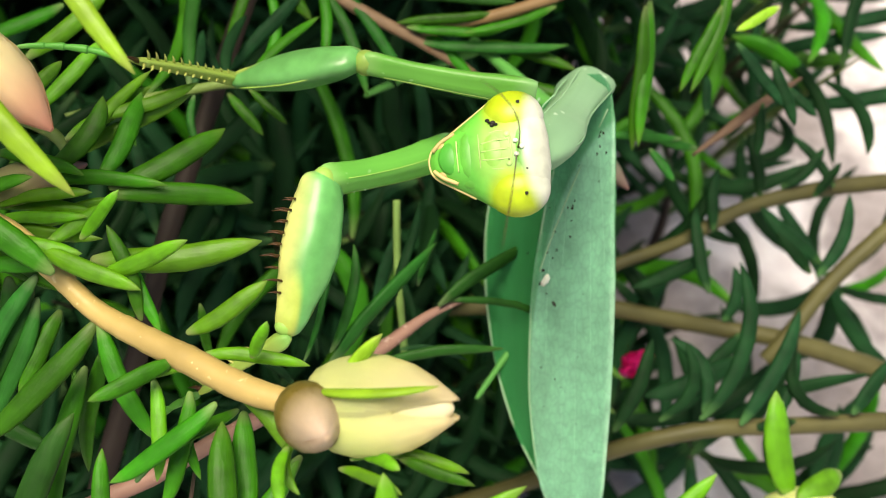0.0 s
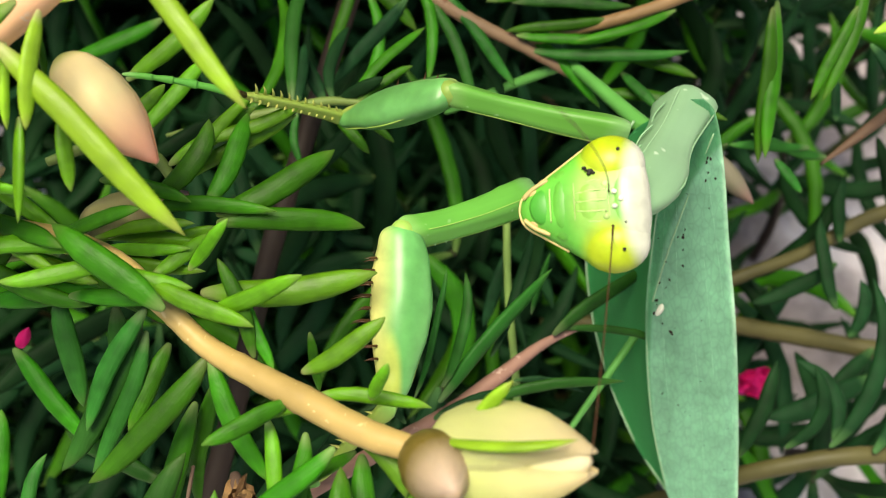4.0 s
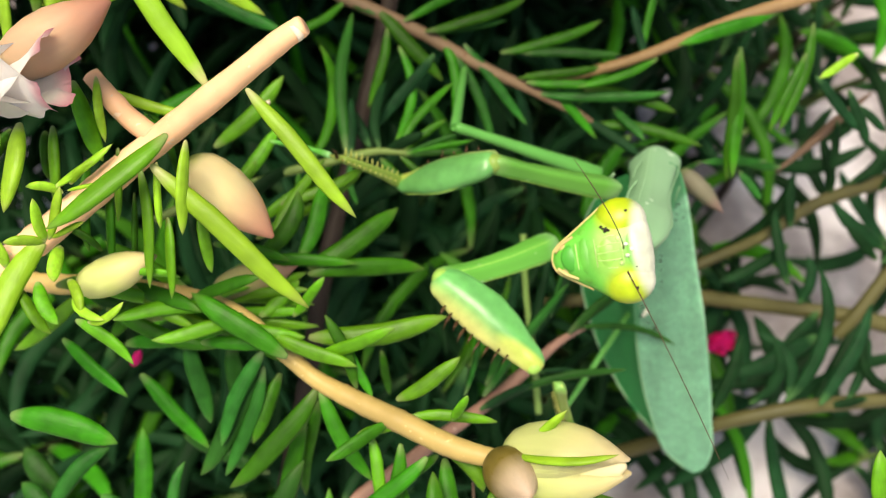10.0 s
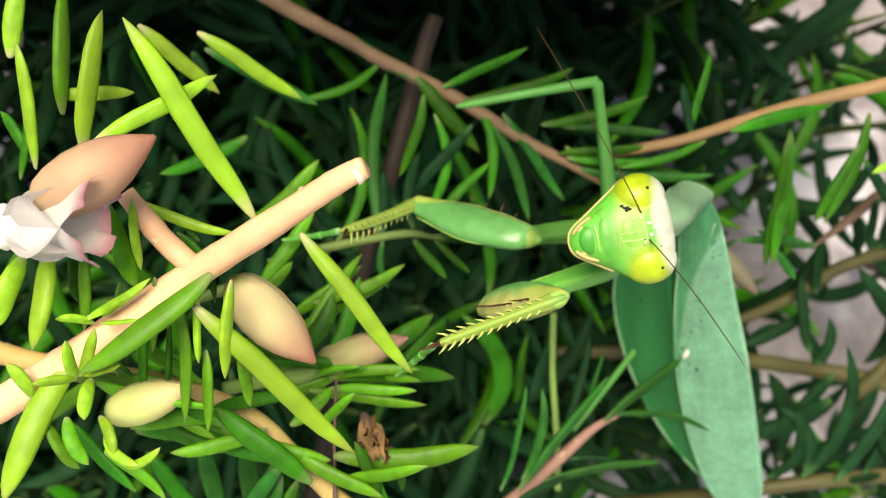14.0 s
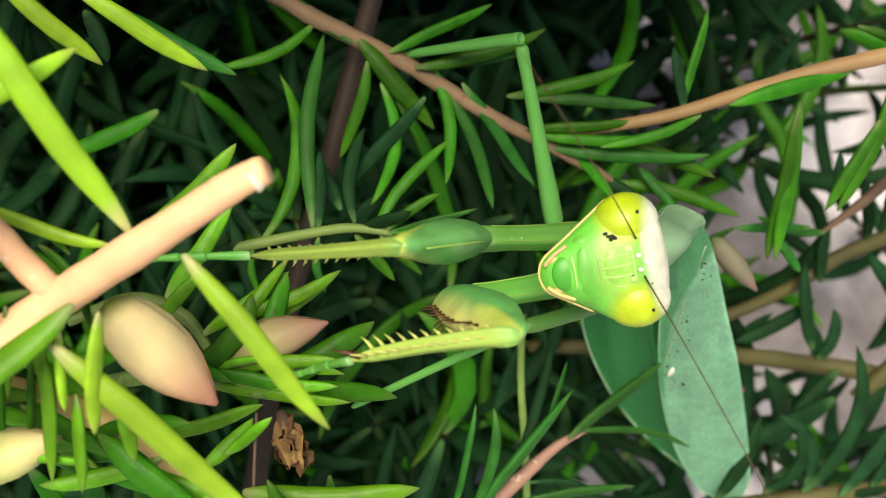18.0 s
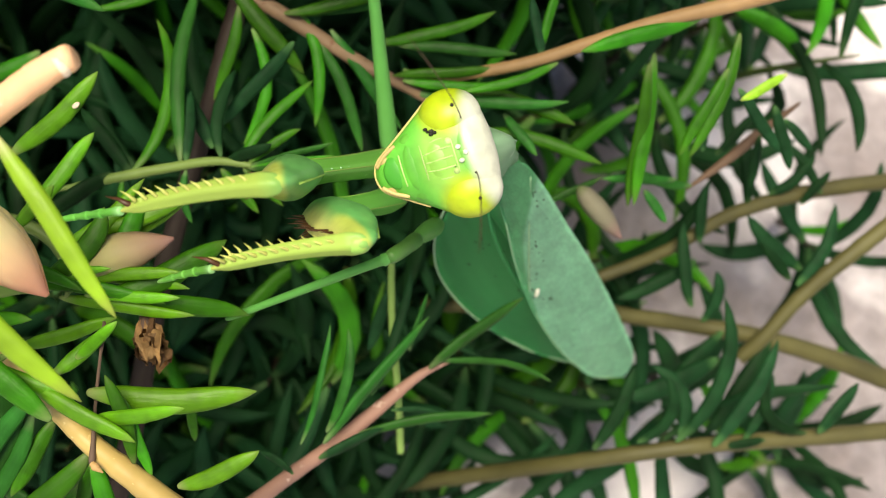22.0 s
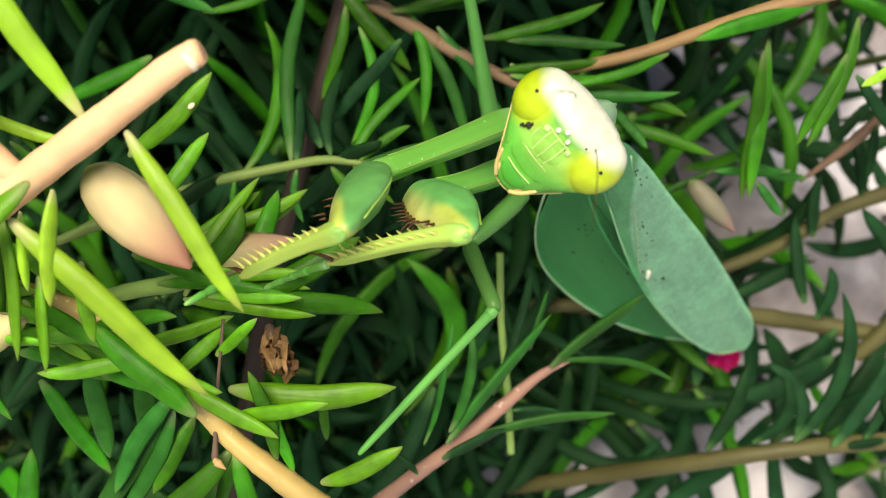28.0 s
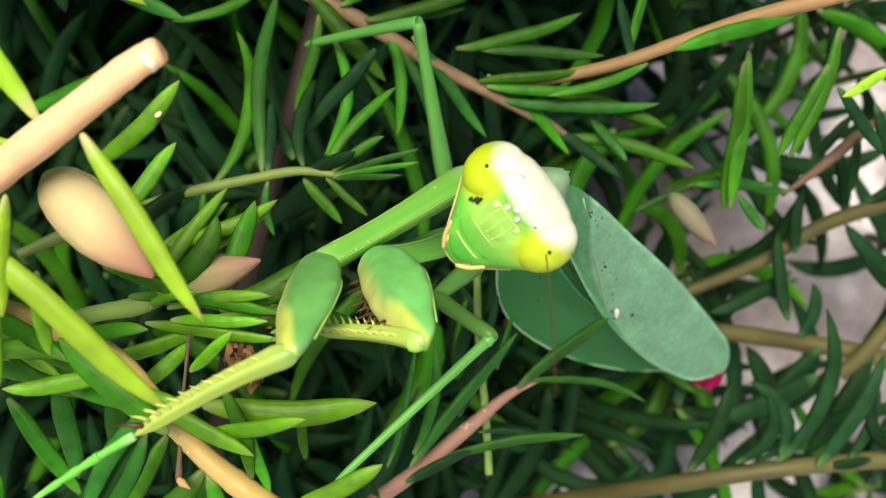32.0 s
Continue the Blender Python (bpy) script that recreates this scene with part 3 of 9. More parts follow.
leaf(nb, (-29.8, 16.0, 28.0), (-27.4, 16.1, 27.5), (-25.0, 16.3, 27.0), 1.2, YOUNG)
leaf(nb, (-21.9, 21.0, 22.0), (-18.5, 18.8, 21.0), (-14.9, 16.5, 20.0), 1.5, YOUNG)
leaf(nb, (-25.5, 21.1, 24.0), (-23.1, 18.8, 23.0), (-20.4, 16.7, 22.0), 1.4, YOUNG)
leaf(nb, (-18.6, 5.1, 35.2), (-22.1, 1.9, 35.7), (-26.1, -0.6, 35.8), 1.8, FRESH)
leaf(nb, (-25.2, 9.2, 33.0), (-24.6, 6.5, 32.7), (-23.7, 4.0, 32.0), 1.7, FRESH)
leaf(nb, (-23.7, 9.4, 33.0), (-23.6, 7.2, 33.2), (-23.2, 5.1, 33.0), 0.8, YOUNG)
leaf(nb, (-21.0, 3.5, 33.0), (-20.7, -0.3, 32.4), (-21.0, -4.4, 31.5), 1.1, FRESH)
leaf(nb, (-19.8, 3.6, 33.5), (-19.8, 1.6, 33.2), (-19.9, -0.6, 32.5), 1.0, YOUNG)
leaf(nb, (-22.4, 4.7, 33.0), (-22.4, 2.4, 32.7), (-22.8, 0.0, 32.0), 1.0, FRESH)
leaf(nb, (-17.5, 4.7, 35.0), (-17.9, 1.8, 35.0), (-18.0, -1.2, 34.5), 1.2, YOUNG)
leaf(nb, (-19.6, 0.2, 32.0), (-19.4, -2.4, 31.7), (-19.7, -5.1, 31.0), 1.0, FRESH)
leaf(nb, (-17.5, 0.9, 31.5), (-17.4, -1.3, 31.4), (-17.0, -3.5, 31.0), 1.1, FRESH)
leaf(nb, (-26.6, 6.3, 33.0), (-26.5, 3.9, 32.7), (-26.9, 1.4, 32.0), 1.2, FRESH)
leaf(nb, (-24.8, 4.3, 31.5), (-25.3, 1.3, 31.2), (-25.3, -1.8, 30.5), 1.1, GREEN)
leaf(nb, (-23.8, 3.0, 31.0), (-23.6, -0.2, 30.7), (-23.9, -3.4, 30.0), 1.1, GREEN)
leaf(nb, (-22.0, 2.0, 31.0), (-22.2, -0.5, 30.7), (-22.4, -3.1, 30.0), 0.9, GREEN)
leaf(nb, (-30.4, 11.2, 30.0), (-30.3, 15.1, 31.2), (-30.7, 18.8, 32.0), 1.4, YOUNG)
leaf(nb, (-29.2, 14.7, 28.3), (-29.2, 18.8, 28.5), (-29.0, 23.0, 28.3), 1.8, FRESH)
leaf(nb, (-27.4, 12.3, 30.0), (-26.9, 16.6, 30.5), (-26.0, 20.9, 30.6), 1.9, YOUNG)
leaf(nb, (-32.3, 10.6, 27.3), (-31.7, 13.0, 27.5), (-31.6, 15.5, 27.3), 1.1, GREEN)
leaf(nb, (-31.7, 11.7, 27.0), (-32.4, 13.4, 27.2), (-33.6, 15.0, 27.0), 1.3, GREEN)
leaf(nb, (-30.1, 6.0, 33.0), (-31.0, 4.0, 33.7), (-31.5, 1.7, 34.0), 1.7, YOUNG)
leaf(nb, (-28.3, 6.4, 34.0), (-28.3, 3.4, 34.7), (-29.0, 0.6, 35.0), 1.7, YOUNG)
leaf(nb, (-27.8, 6.3, 31.0), (-27.7, 4.7, 31.2), (-27.5, 3.0, 31.0), 1.6, GREEN)
leaf(nb, (-30.9, 6.9, 29.0), (-31.9, 5.6, 29.2), (-32.8, 4.1, 29.0), 1.4, GREEN)
leaf(nb, (-26.5, 2.2, 33.4), (-24.2, 3.2, 34.1), (-22.3, 4.7, 34.4), 0.9, YOUNG)
leaf(nb, (-25.3, 2.4, 33.6), (-24.4, 3.2, 34.2), (-23.4, 3.7, 34.4), 0.7, YOUNG)
leaf(nb, (-26.0, 1.9, 33.0), (-26.9, 2.3, 33.7), (-28.0, 2.3, 34.0), 0.9, YOUNG)
leaf(nb, (-25.5, 2.0, 33.5), (-24.1, 2.1, 34.2), (-22.8, 2.3, 34.4), 0.6, YOUNG)
leaf(nb, (-26.8, -1.2, 34.0), (-26.9, 0.1, 35.2), (-26.8, 1.3, 36.0), 1.0, YOUNG)
leaf(nb, (-26.6, -1.1, 34.0), (-25.6, 0.5, 35.2), (-25.1, 2.0, 36.0), 1.0, YOUNG)
leaf(nb, (-26.4, -1.0, 34.0), (-25.0, -0.7, 35.0), (-23.8, -0.2, 35.5), 0.8, YOUNG)
leaf(nb, (-26.8, -1.3, 34.0), (-27.8, -1.1, 35.0), (-28.9, -1.3, 35.5), 1.0, YOUNG)
leaf(nb, (-30.2, -2.7, 32.0), (-30.5, -1.4, 32.7), (-31.3, -0.5, 33.0), 1.2, YOUNG)
leaf(nb, (-27.7, -3.7, 33.0), (-27.2, -5.2, 33.4), (-26.3, -6.5, 33.5), 1.3, FRESH)
leaf(nb, (-29.2, -4.1, 32.0), (-28.4, -5.7, 32.2), (-27.3, -7.1, 32.0), 1.1, FRESH)
leaf(nb, (-26.1, -6.3, 31.0), (-23.9, -7.5, 31.2), (-22.3, -9.3, 31.0), 1.1, FRESH)
leaf(nb, (-22.4, -3.3, 31.0), (-20.7, -3.3, 31.2), (-19.1, -3.7, 31.0), 0.8, FRESH)
leaf(nb, (-25.8, -3.7, 33.0), (-24.9, -4.7, 33.7), (-24.7, -6.1, 34.0), 1.0, YOUNG)
leaf(nb, (-25.4, -4.6, 33.0), (-24.5, -5.8, 34.0), (-23.0, -6.3, 34.5), 0.8, YOUNG)
leaf(nb, (-24.4, -6.4, 33.5), (-22.9, -6.1, 34.2), (-21.8, -5.2, 34.5), 0.8, YOUNG)
leaf(nb, (-26.3, -1.5, 32.5), (-26.6, -2.6, 33.2), (-26.5, -3.8, 33.5), 1.2, YOUNG)
leaf(nb, (-24.4, -1.8, 30.5), (-25.3, -0.8, 31.0), (-26.5, -0.2, 31.0), 0.9, GREEN)
leaf(nb, (-21.7, 7.3, 30.0), (-20.0, 5.4, 30.0), (-19.5, 2.8, 29.5), 0.8, GREEN)
leaf(nb, (-20.5, 6.7, 29.0), (-21.5, 7.9, 29.2), (-23.0, 8.6, 29.0), 0.7, GREEN)

ns = shoot([(-24.3, 9.7, 32.2, 0.60), (-22.1, 7.0, 32.2, 0.71), (-20.0, 5.3, 33.2, 0.69)], PEACH,
    "thin bent side stalk with narrow leaves")
leaf(ns, (-24.7, 9.5, 29.9), (-21.5, 8.1, 29.9), (-18.0, 7.2, 29.9), 0.9, YOUNG)

nt = shoot([(-24.5, 1.2, 17.5, 0.3), (-20.5, 2.6, 17.4, 0.46), (-17.5, 1.5, 17.2, 0.42), (-15.8, -0.5, 18.2, 0.3)], TWIG,
    "short green twig with thin upright leaves")
leaf(nt, (-15.2, -2.1, 21.0), (-13.3, 1.8, 20.0), (-10.7, 5.3, 19.0), 1.1, FRESH)
leaf(nt, (-14.2, 1.8, 20.0), (-10.8, 2.8, 19.5), (-7.6, 4.5, 19.0), 1.1, FRESH)
leaf(nt, (-17.9, 2.2, 22.0), (-16.7, 3.6, 22.0), (-15.5, 4.9, 22.0), 1.2, FRESH)
leaf(nt, (-16.0, 0.6, 19.0), (-13.4, 2.5, 18.8), (-10.8, 4.4, 18.5), 1.3, FRESH)
leaf(nt, (-16.3, -0.7, 19.0), (-12.2, 1.6, 18.8), (-8.1, 3.9, 18.5), 1.2, FRESH)
leaf(nt, (-18.4, 2.7, 18.0), (-16.3, 5.4, 17.5), (-14.4, 8.3, 17.0), 1.4, FRESH)
leaf(nt, (-19.8, 6.8, 17.0), (-16.6, 9.3, 17.2), (-14.0, 12.2, 17.5), 1.6, FRESH)
leaf(nt, (-18.5, -5.5, 20.0), (-15.4, -4.5, 20.0), (-12.3, -3.5, 20.0), 1.4, FRESH)
leaf(nt, (-15.7, -6.7, 22.0), (-14.1, -5.6, 21.5), (-12.8, -4.1, 21.0), 1.4, FRESH)

bt = shoot([(-20.5, -4.6, 19.0, 0.5), (-17.3, -3.9, 19.6, 0.54), (-14.6, -3.4, 20.3, 0.6), (-12.9, -2.6, 20.6, 0.55)], TWIG,
    "slender green shoot tip with a pinkish bud and thin leaves")
leaf(bt, (-12.7, -3.5, 21.0), (-9.4, -2.9, 21.5), (-6.2, -2.8, 22.0), 1.1, FRESH)
leaf(bt, (-12.5, -4.2, 21.0), (-9.4, -4.1, 21.5), (-6.4, -4.3, 22.0), 1.0, FRESH)
leaf(bt, (-14.2, -4.4, 20.5), (-9.9, -4.8, 20.8), (-5.7, -5.5, 21.0), 1.1, FRESH)
leaf(bt, (-13.4, -3.2, 20.0), (-9.7, -3.3, 20.3), (-6.1, -3.9, 20.5), 1.1, FRESH)
leaf(bt, (-13.6, -3.3, 21.2), (-12.0, -2.6, 22.3), (-10.4, -2.4, 22.8), 0.9, FRESH)

us = shoot([(-21.7, 27.2, 11.0, 0.67), (-16.5, 24.3, 10.0, 0.65), (-12.0, 22.1, 9.0, 0.61), (-10.0, 20.9, 9.0, 0.61), (-6.4, 19.2, 8.5, 0.60), (-3.2, 17.6, 8.0, 0.56), (2.5, 14.2, 7.5, 0.52), (6.2, 12.4, 7.0, 0.45), (10.0, 10.5, 6.0, 0.42), (12.6, 9.0, 5.0, 0.13)], BROWN,
    "brown-pink woody stem with drooping narrow leaves")
leaf(us, (-6.9, 19.5, 9.0), (-4.2, 16.4, 8.5), (-1.5, 13.2, 8.1), 1.7, GREEN)
leaf(us, (-5.2, 16.4, 8.5), (-3.9, 12.0, 8.1), (-6.0, 7.9, 7.9), 1.2, GREEN)
leaf(us, (-0.5, 15.8, 8.0), (1.7, 12.0, 7.5), (2.8, 7.5, 6.9), 1.1, SHADED_GREEN)
leaf(us, (-2.9, 17.5, 9.0), (1.8, 18.5, 9.0), (6.2, 20.1, 9.0), 1.2, GREEN)
leaf(us, (-2.4, 17.5, 8.0), (1.0, 18.0, 8.0), (4.3, 18.4, 8.0), 0.9, SHADED_GREEN)
leaf(us, (3.6, 15.6, 8.0), (8.3, 16.3, 8.0), (12.7, 18.0, 8.0), 1.2, GREEN)
leaf(us, (-4.7, 18.5, 9.0), (-1.2, 20.2, 9.0), (2.5, 21.8, 9.0), 1.0, GREEN)
leaf(us, (-7.1, 19.1, 9.0), (-10.2, 21.1, 9.0), (-13.1, 23.1, 9.0), 1.1, SHADED_GREEN)
leaf(us, (5.8, 12.9, 8.0), (9.7, 12.6, 8.0), (13.6, 12.7, 8.0), 1.1, GREEN)
leaf(us, (6.4, 12.2, 7.0), (12.4, 11.5, 7.5), (18.3, 11.5, 8.0), 1.2, SHADED_GREEN)
leaf(us, (11.7, 9.4, 5.0), (16.7, 8.5, 5.5), (21.3, 6.8, 6.0), 1.3, GREEN)
leaf(us, (10.0, 10.2, 5.0), (13.1, 8.3, 5.5), (15.9, 6.0, 6.0), 1.2, SHADED_LEAF)
leaf(us, (2.4, 14.1, 6.0), (3.6, 11.8, 5.0), (4.9, 9.3, 4.0), 1.2, SHADED_LEAF)
leaf(us, (-9.6, 20.5, 9.0), (-12.8, 18.3, 9.6), (-16.4, 17.3, 10.2), 1.1, GREEN)
leaf(us, (-23.0, 20.9, 14.0), (-18.6, 18.9, 14.1), (-14.4, 16.5, 14.2), 1.6, SHADED_GREEN)
leaf(us, (-24.2, 20.7, 13.0), (-23.3, 19.2, 13.0), (-22.8, 17.4, 13.0), 1.3, SHADED_LEAF)
leaf(us, (-1.8, 17.9, 8.0), (-0.6, 13.7, 8.0), (-0.7, 9.3, 8.0), 1.1, GREEN)
leaf(us, (0.5, 16.5, 8.0), (3.3, 13.0, 7.4), (5.8, 9.2, 6.8), 1.1, SHADED_GREEN)
leaf(us, (5.9, 13.8, 7.0), (9.2, 11.1, 6.4), (12.0, 7.9, 5.8), 1.1, GREEN)
leaf(us, (-2.1, 15.4, 9.0), (-4.9, 12.3, 8.5), (-7.8, 9.2, 8.0), 1.3, SHADED_LEAF)
leaf(us, (-6.1, 17.9, 9.0), (-6.7, 14.4, 8.4), (-8.2, 11.2, 7.8), 1.1, GREEN)
leaf(us, (5.4, 15.5, 8.0), (9.9, 15.4, 8.0), (14.3, 14.9, 8.0), 1.2, SHADED_GREEN)
leaf(us, (11.1, 12.3, 6.0), (15.2, 11.2, 6.5), (19.0, 9.7, 7.0), 1.4, GREEN)
leaf(us, (13.6, 10.6, 6.0), (14.8, 9.1, 6.6), (16.1, 7.4, 7.2), 1.1, SHADED_GREEN)

uo = shoot([(5.9, 12.4, 6.5, 0.15), (9.6, 13.2, 7.5, 0.41), (15.0, 14.2, 8.9, 0.46), (20.3, 15.9, 10.0, 0.48), (24.6, 17.2, 11.0, 0.51), (31.5, 18.8, 12.0, 0.57), (39.2, 21.2, 13.0, 0.63), (45.5, 23.5, 13.0, 0.71), (58, 27, 11, 0.75), (72, 31, 6, 0.8)], ORANGE,
    "orange-brown woody side stem with narrow leaves")
leaf(uo, (12.7, 13.7, 8.5), (8.9, 13.3, 8.2), (5.0, 13.2, 8.0), 1.1, GREEN)
leaf(uo, (17.3, 14.2, 9.0), (13.8, 12.8, 9.0), (10.1, 12.0, 9.0), 1.1, GREEN)
leaf(uo, (27.4, 17.4, 11.0), (23.0, 16.0, 11.0), (18.6, 14.9, 11.0), 1.5, GREEN)
leaf(uo, (24.8, 15.2, 8.0), (24.2, 9.5, 7.5), (23.6, 3.7, 7.0), 1.7, GREEN)
leaf(uo, (30.6, 16.5, 10.0), (29.2, 11.9, 9.4), (27.3, 7.4, 8.8), 1.3, GREEN)
leaf(uo, (16.1, 14.6, 9.0), (15.6, 16.8, 9.0), (15.2, 19.0, 9.0), 1.1, SHADED_LEAF)
leaf(uo, (15.8, 14.8, 9.0), (16.7, 18.2, 9.0), (17.6, 21.6, 9.0), 1.0, GREEN)
leaf(uo, (24.2, 14.3, 9.0), (23.8, 9.1, 7.5), (23.3, 3.6, 6.0), 1.4, GREEN)
leaf(uo, (29.8, 13.9, 10.0), (28.3, 10.6, 9.4), (26.5, 7.5, 8.8), 1.1, GREEN)
leaf(uo, (27.4, 20.3, 11.0), (29.9, 19.4, 11.0), (32.4, 18.5, 11.0), 0.9, GREEN)
leaf(uo, (33.8, 13.5, 11.0), (32.1, 12.5, 11.0), (30.4, 11.5, 11.0), 1.1, YOUNG)
leaf(uo, (35.4, 11.7, 4.0), (36.4, 9.1, 3.5), (37.3, 6.6, 3.0), 1.3, SHADED_LEAF)
leaf(uo, (32.2, 12.9, 5.0), (34.1, 10.4, 4.5), (36.0, 7.9, 4.0), 1.3, SHADED_LEAF)

fk = shoot([(-24.7, -25.2, 17.0, 0.63), (-20.0, -23.8, 17.0, 0.62), (-15.6, -23.0, 17.0, 0.57), (-10.7, -21.4, 16.5, 0.57), (-5.6, -18.4, 15.0, 0.57), (-1.7, -16.1, 12.0, 0.56), (1.5, -14.2, 10.0, 0.54), (4.9, -11.7, 8.5, 0.52), (8.0, -9.4, 7.4, 0.35), (10.5, -8.3, 7.0, 0.12)], PINK,
    "thin dull-pink stem forking into curved narrow leaves")
leaf(fk, (-0.6, -13.4, 13.0), (0.9, -9.3, 13.3), (1.4, -4.8, 13.0), 0.7, SHADED_GREEN)
leaf(fk, (1.1, -12.6, 12.5), (2.8, -9.1, 13.0), (2.7, -5.1, 13.0), 1.0, SHADED_GREEN)
leaf(fk, (0.9, -13.6, 12.0), (4.5, -9.0, 11.5), (8.5, -4.5, 10.5), 1.6, SHADED_GREEN)
leaf(fk, (4.3, -10.5, 10.0), (6.3, -6.1, 9.5), (7.2, -1.1, 8.5), 1.1, SHADED_LEAF)
leaf(fk, (7.1, -7.4, 8.5), (7.6, -5.2, 8.5), (8.5, -3.0, 8.0), 0.8, SHADED_GREEN)
leaf(fk, (8.6, -8.8, 8.0), (12.0, -6.0, 7.3), (16.0, -3.6, 6.0), 1.4, SHADED_GREEN)
leaf(fk, (8.9, -8.4, 7.6), (13.8, -8.5, 6.7), (18.5, -10.3, 5.2), 0.8, SHADED_GREEN)
leaf(fk, (3.2, -13.5, 9.5), (8.2, -12.1, 9.5), (13.4, -12.0, 9.0), 1.0, SHADED_GREEN)
leaf(fk, (0.6, -14.7, 12.0), (2.8, -13.5, 11.5), (5.2, -12.8, 10.5), 1.3, SHADED_LEAF)
leaf(fk, (5.8, -12.0, 8.0), (8.4, -11.9, 8.0), (10.8, -12.8, 7.5), 0.7, SHADED_LEAF)
leaf(fk, (-1.0, -15.0, 15.0), (-1.9, -13.9, 15.3), (-3.3, -13.4, 15.0), 0.9, SHADED_LEAF)
leaf(fk, (-10.6, -21.2, 17.0), (-8.5, -18.3, 15.5), (-5.8, -15.6, 14.0), 1.4, SHADED_LEAF)
leaf(fk, (-16.6, -23.4, 17.0), (-14.6, -22.5, 17.0), (-12.6, -21.6, 17.0), 1.4, SHADED_LEAF)

vs = shoot([(5.1, -0.4, 6.0, 0.28), (5.2, -5.8, 5.0, 0.28), (5.7, -11.3, 4.0, 0.29), (6.0, -16.6, 3.0, 0.30)], TWIG,
    "straight upright green stalk")
leaf(vs, (5.3, -2.3, 5.0), (4.3, -5.2, 4.5), (3.3, -8.2, 4.0), 1.3, SHADED_LEAF)

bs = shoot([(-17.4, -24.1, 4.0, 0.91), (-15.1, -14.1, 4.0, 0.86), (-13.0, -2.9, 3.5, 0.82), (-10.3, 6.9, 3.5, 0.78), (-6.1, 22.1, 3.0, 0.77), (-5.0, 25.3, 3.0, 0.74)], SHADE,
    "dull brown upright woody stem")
leaf(bs, (-13.8, -2.8, 3.0), (-15.3, 2.0, 2.5), (-16.8, 6.8, 2.0), 1.6, SHADED_LEAF)
leaf(bs, (-11.6, 2.3, 3.0), (-8.3, 5.5, 3.5), (-5.0, 8.7, 4.0), 1.8, SHADED_LEAF)

tw = shoot([(-18.6, 4.4, 12.0, 0.12), (-14.6, 5.3, 12.0, 0.36), (-10.6, 6.1, 12.0, 0.35), (-7.3, 6.6, 12.5, 0.32), (-4.7, 6.3, 13.0, 0.22)], TWIG,
    "pale green twig tipped with a fan of fine leaves")
leaf(tw, (-4.9, 6.4, 13.0), (-3.2, 7.8, 13.0), (-1.3, 8.9, 13.0), 0.8, GREEN)
leaf(tw, (-5.7, 6.5, 12.5), (-3.4, 9.6, 11.7), (-0.6, 12.4, 11.0), 1.0, GREEN)
leaf(tw, (-6.5, 6.6, 12.5), (-4.8, 7.2, 13.2), (-3.2, 7.8, 14.0), 1.3, SHADED_LEAF)
leaf(tw, (-4.9, 6.3, 13.0), (-1.9, 7.2, 13.5), (1.1, 8.0, 14.0), 0.7, SHADED_GREEN)
leaf(tw, (-4.9, 6.2, 13.0), (-1.9, 6.6, 13.5), (1.1, 7.1, 14.0), 0.7, GREEN)
leaf(tw, (-4.9, 6.1, 13.0), (-2.5, 6.2, 13.5), (-0.1, 6.2, 14.0), 0.7, SHADED_GREEN)
leaf(tw, (-5.3, 6.1, 13.0), (-3.9, 4.8, 13.0), (-2.5, 3.5, 13.0), 0.7, GREEN)
leaf(tw, (-7.0, 6.1, 12.0), (-5.6, 4.6, 12.0), (-4.3, 3.0, 12.0), 1.0, GREEN)
leaf(tw, (-9.4, 6.0, 12.0), (-9.6, 4.1, 12.0), (-9.0, 2.2, 12.0), 0.7, SHADED_GREEN)
leaf(tw, (-13.4, 5.5, 12.0), (-10.9, 10.8, 10.0), (-12.3, 17.0, 8.0), 1.2, GREEN)
leaf(tw, (-9.8, 6.5, 12.0), (-10.1, 13.1, 10.0), (-9.2, 19.8, 8.0), 1.4, SHADED_GREEN)
leaf(tw, (-9.4, 6.5, 12.0), (-9.4, 9.1, 11.0), (-9.4, 11.7, 10.0), 1.1, SHADED_LEAF)
leaf(tw, (-7.0, 6.9, 12.0), (-7.2, 10.2, 10.5), (-6.3, 13.3, 9.0), 1.1, SHADED_LEAF)
leaf(tw, (-13.8, 5.3, 12.0), (-13.9, 3.7, 12.0), (-13.4, 2.1, 12.0), 0.7, GREEN)
leaf(tw, (-14.6, 5.7, 12.0), (-17.1, 4.1, 12.5), (-19.5, 2.5, 13.0), 1.4, SHADED_LEAF)
leaf(tw, (-13.3, 5.6, 11.0), (-15.4, 8.0, 10.0), (-17.5, 10.4, 9.0), 1.5, SHADED_LEAF)
leaf(tw, (-20.7, 14.5, 8.0), (-24.2, 12.6, 8.0), (-27.9, 11.4, 8.0), 1.6, GREEN)
leaf(tw, (-8.0, 7.6, 9.0), (-9.3, 10.1, 8.5), (-10.7, 12.5, 8.0), 1.3, SHADED_LEAF)

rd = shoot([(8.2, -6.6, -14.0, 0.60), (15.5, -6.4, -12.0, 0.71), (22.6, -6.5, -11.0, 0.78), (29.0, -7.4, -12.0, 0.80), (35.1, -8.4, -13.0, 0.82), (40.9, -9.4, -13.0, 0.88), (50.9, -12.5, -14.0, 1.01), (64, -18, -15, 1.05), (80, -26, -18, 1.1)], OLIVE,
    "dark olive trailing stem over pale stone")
leaf(rd, (34.8, -7.7, -12.0), (36.0, -5.5, -11.5), (35.8, -2.8, -11.0), 1.6, SHADED_LEAF)
leaf(rd, (29.0, -7.3, -12.0), (26.7, -4.2, -11.5), (24.5, -1.1, -11.0), 1.6, SHADED_LEAF)
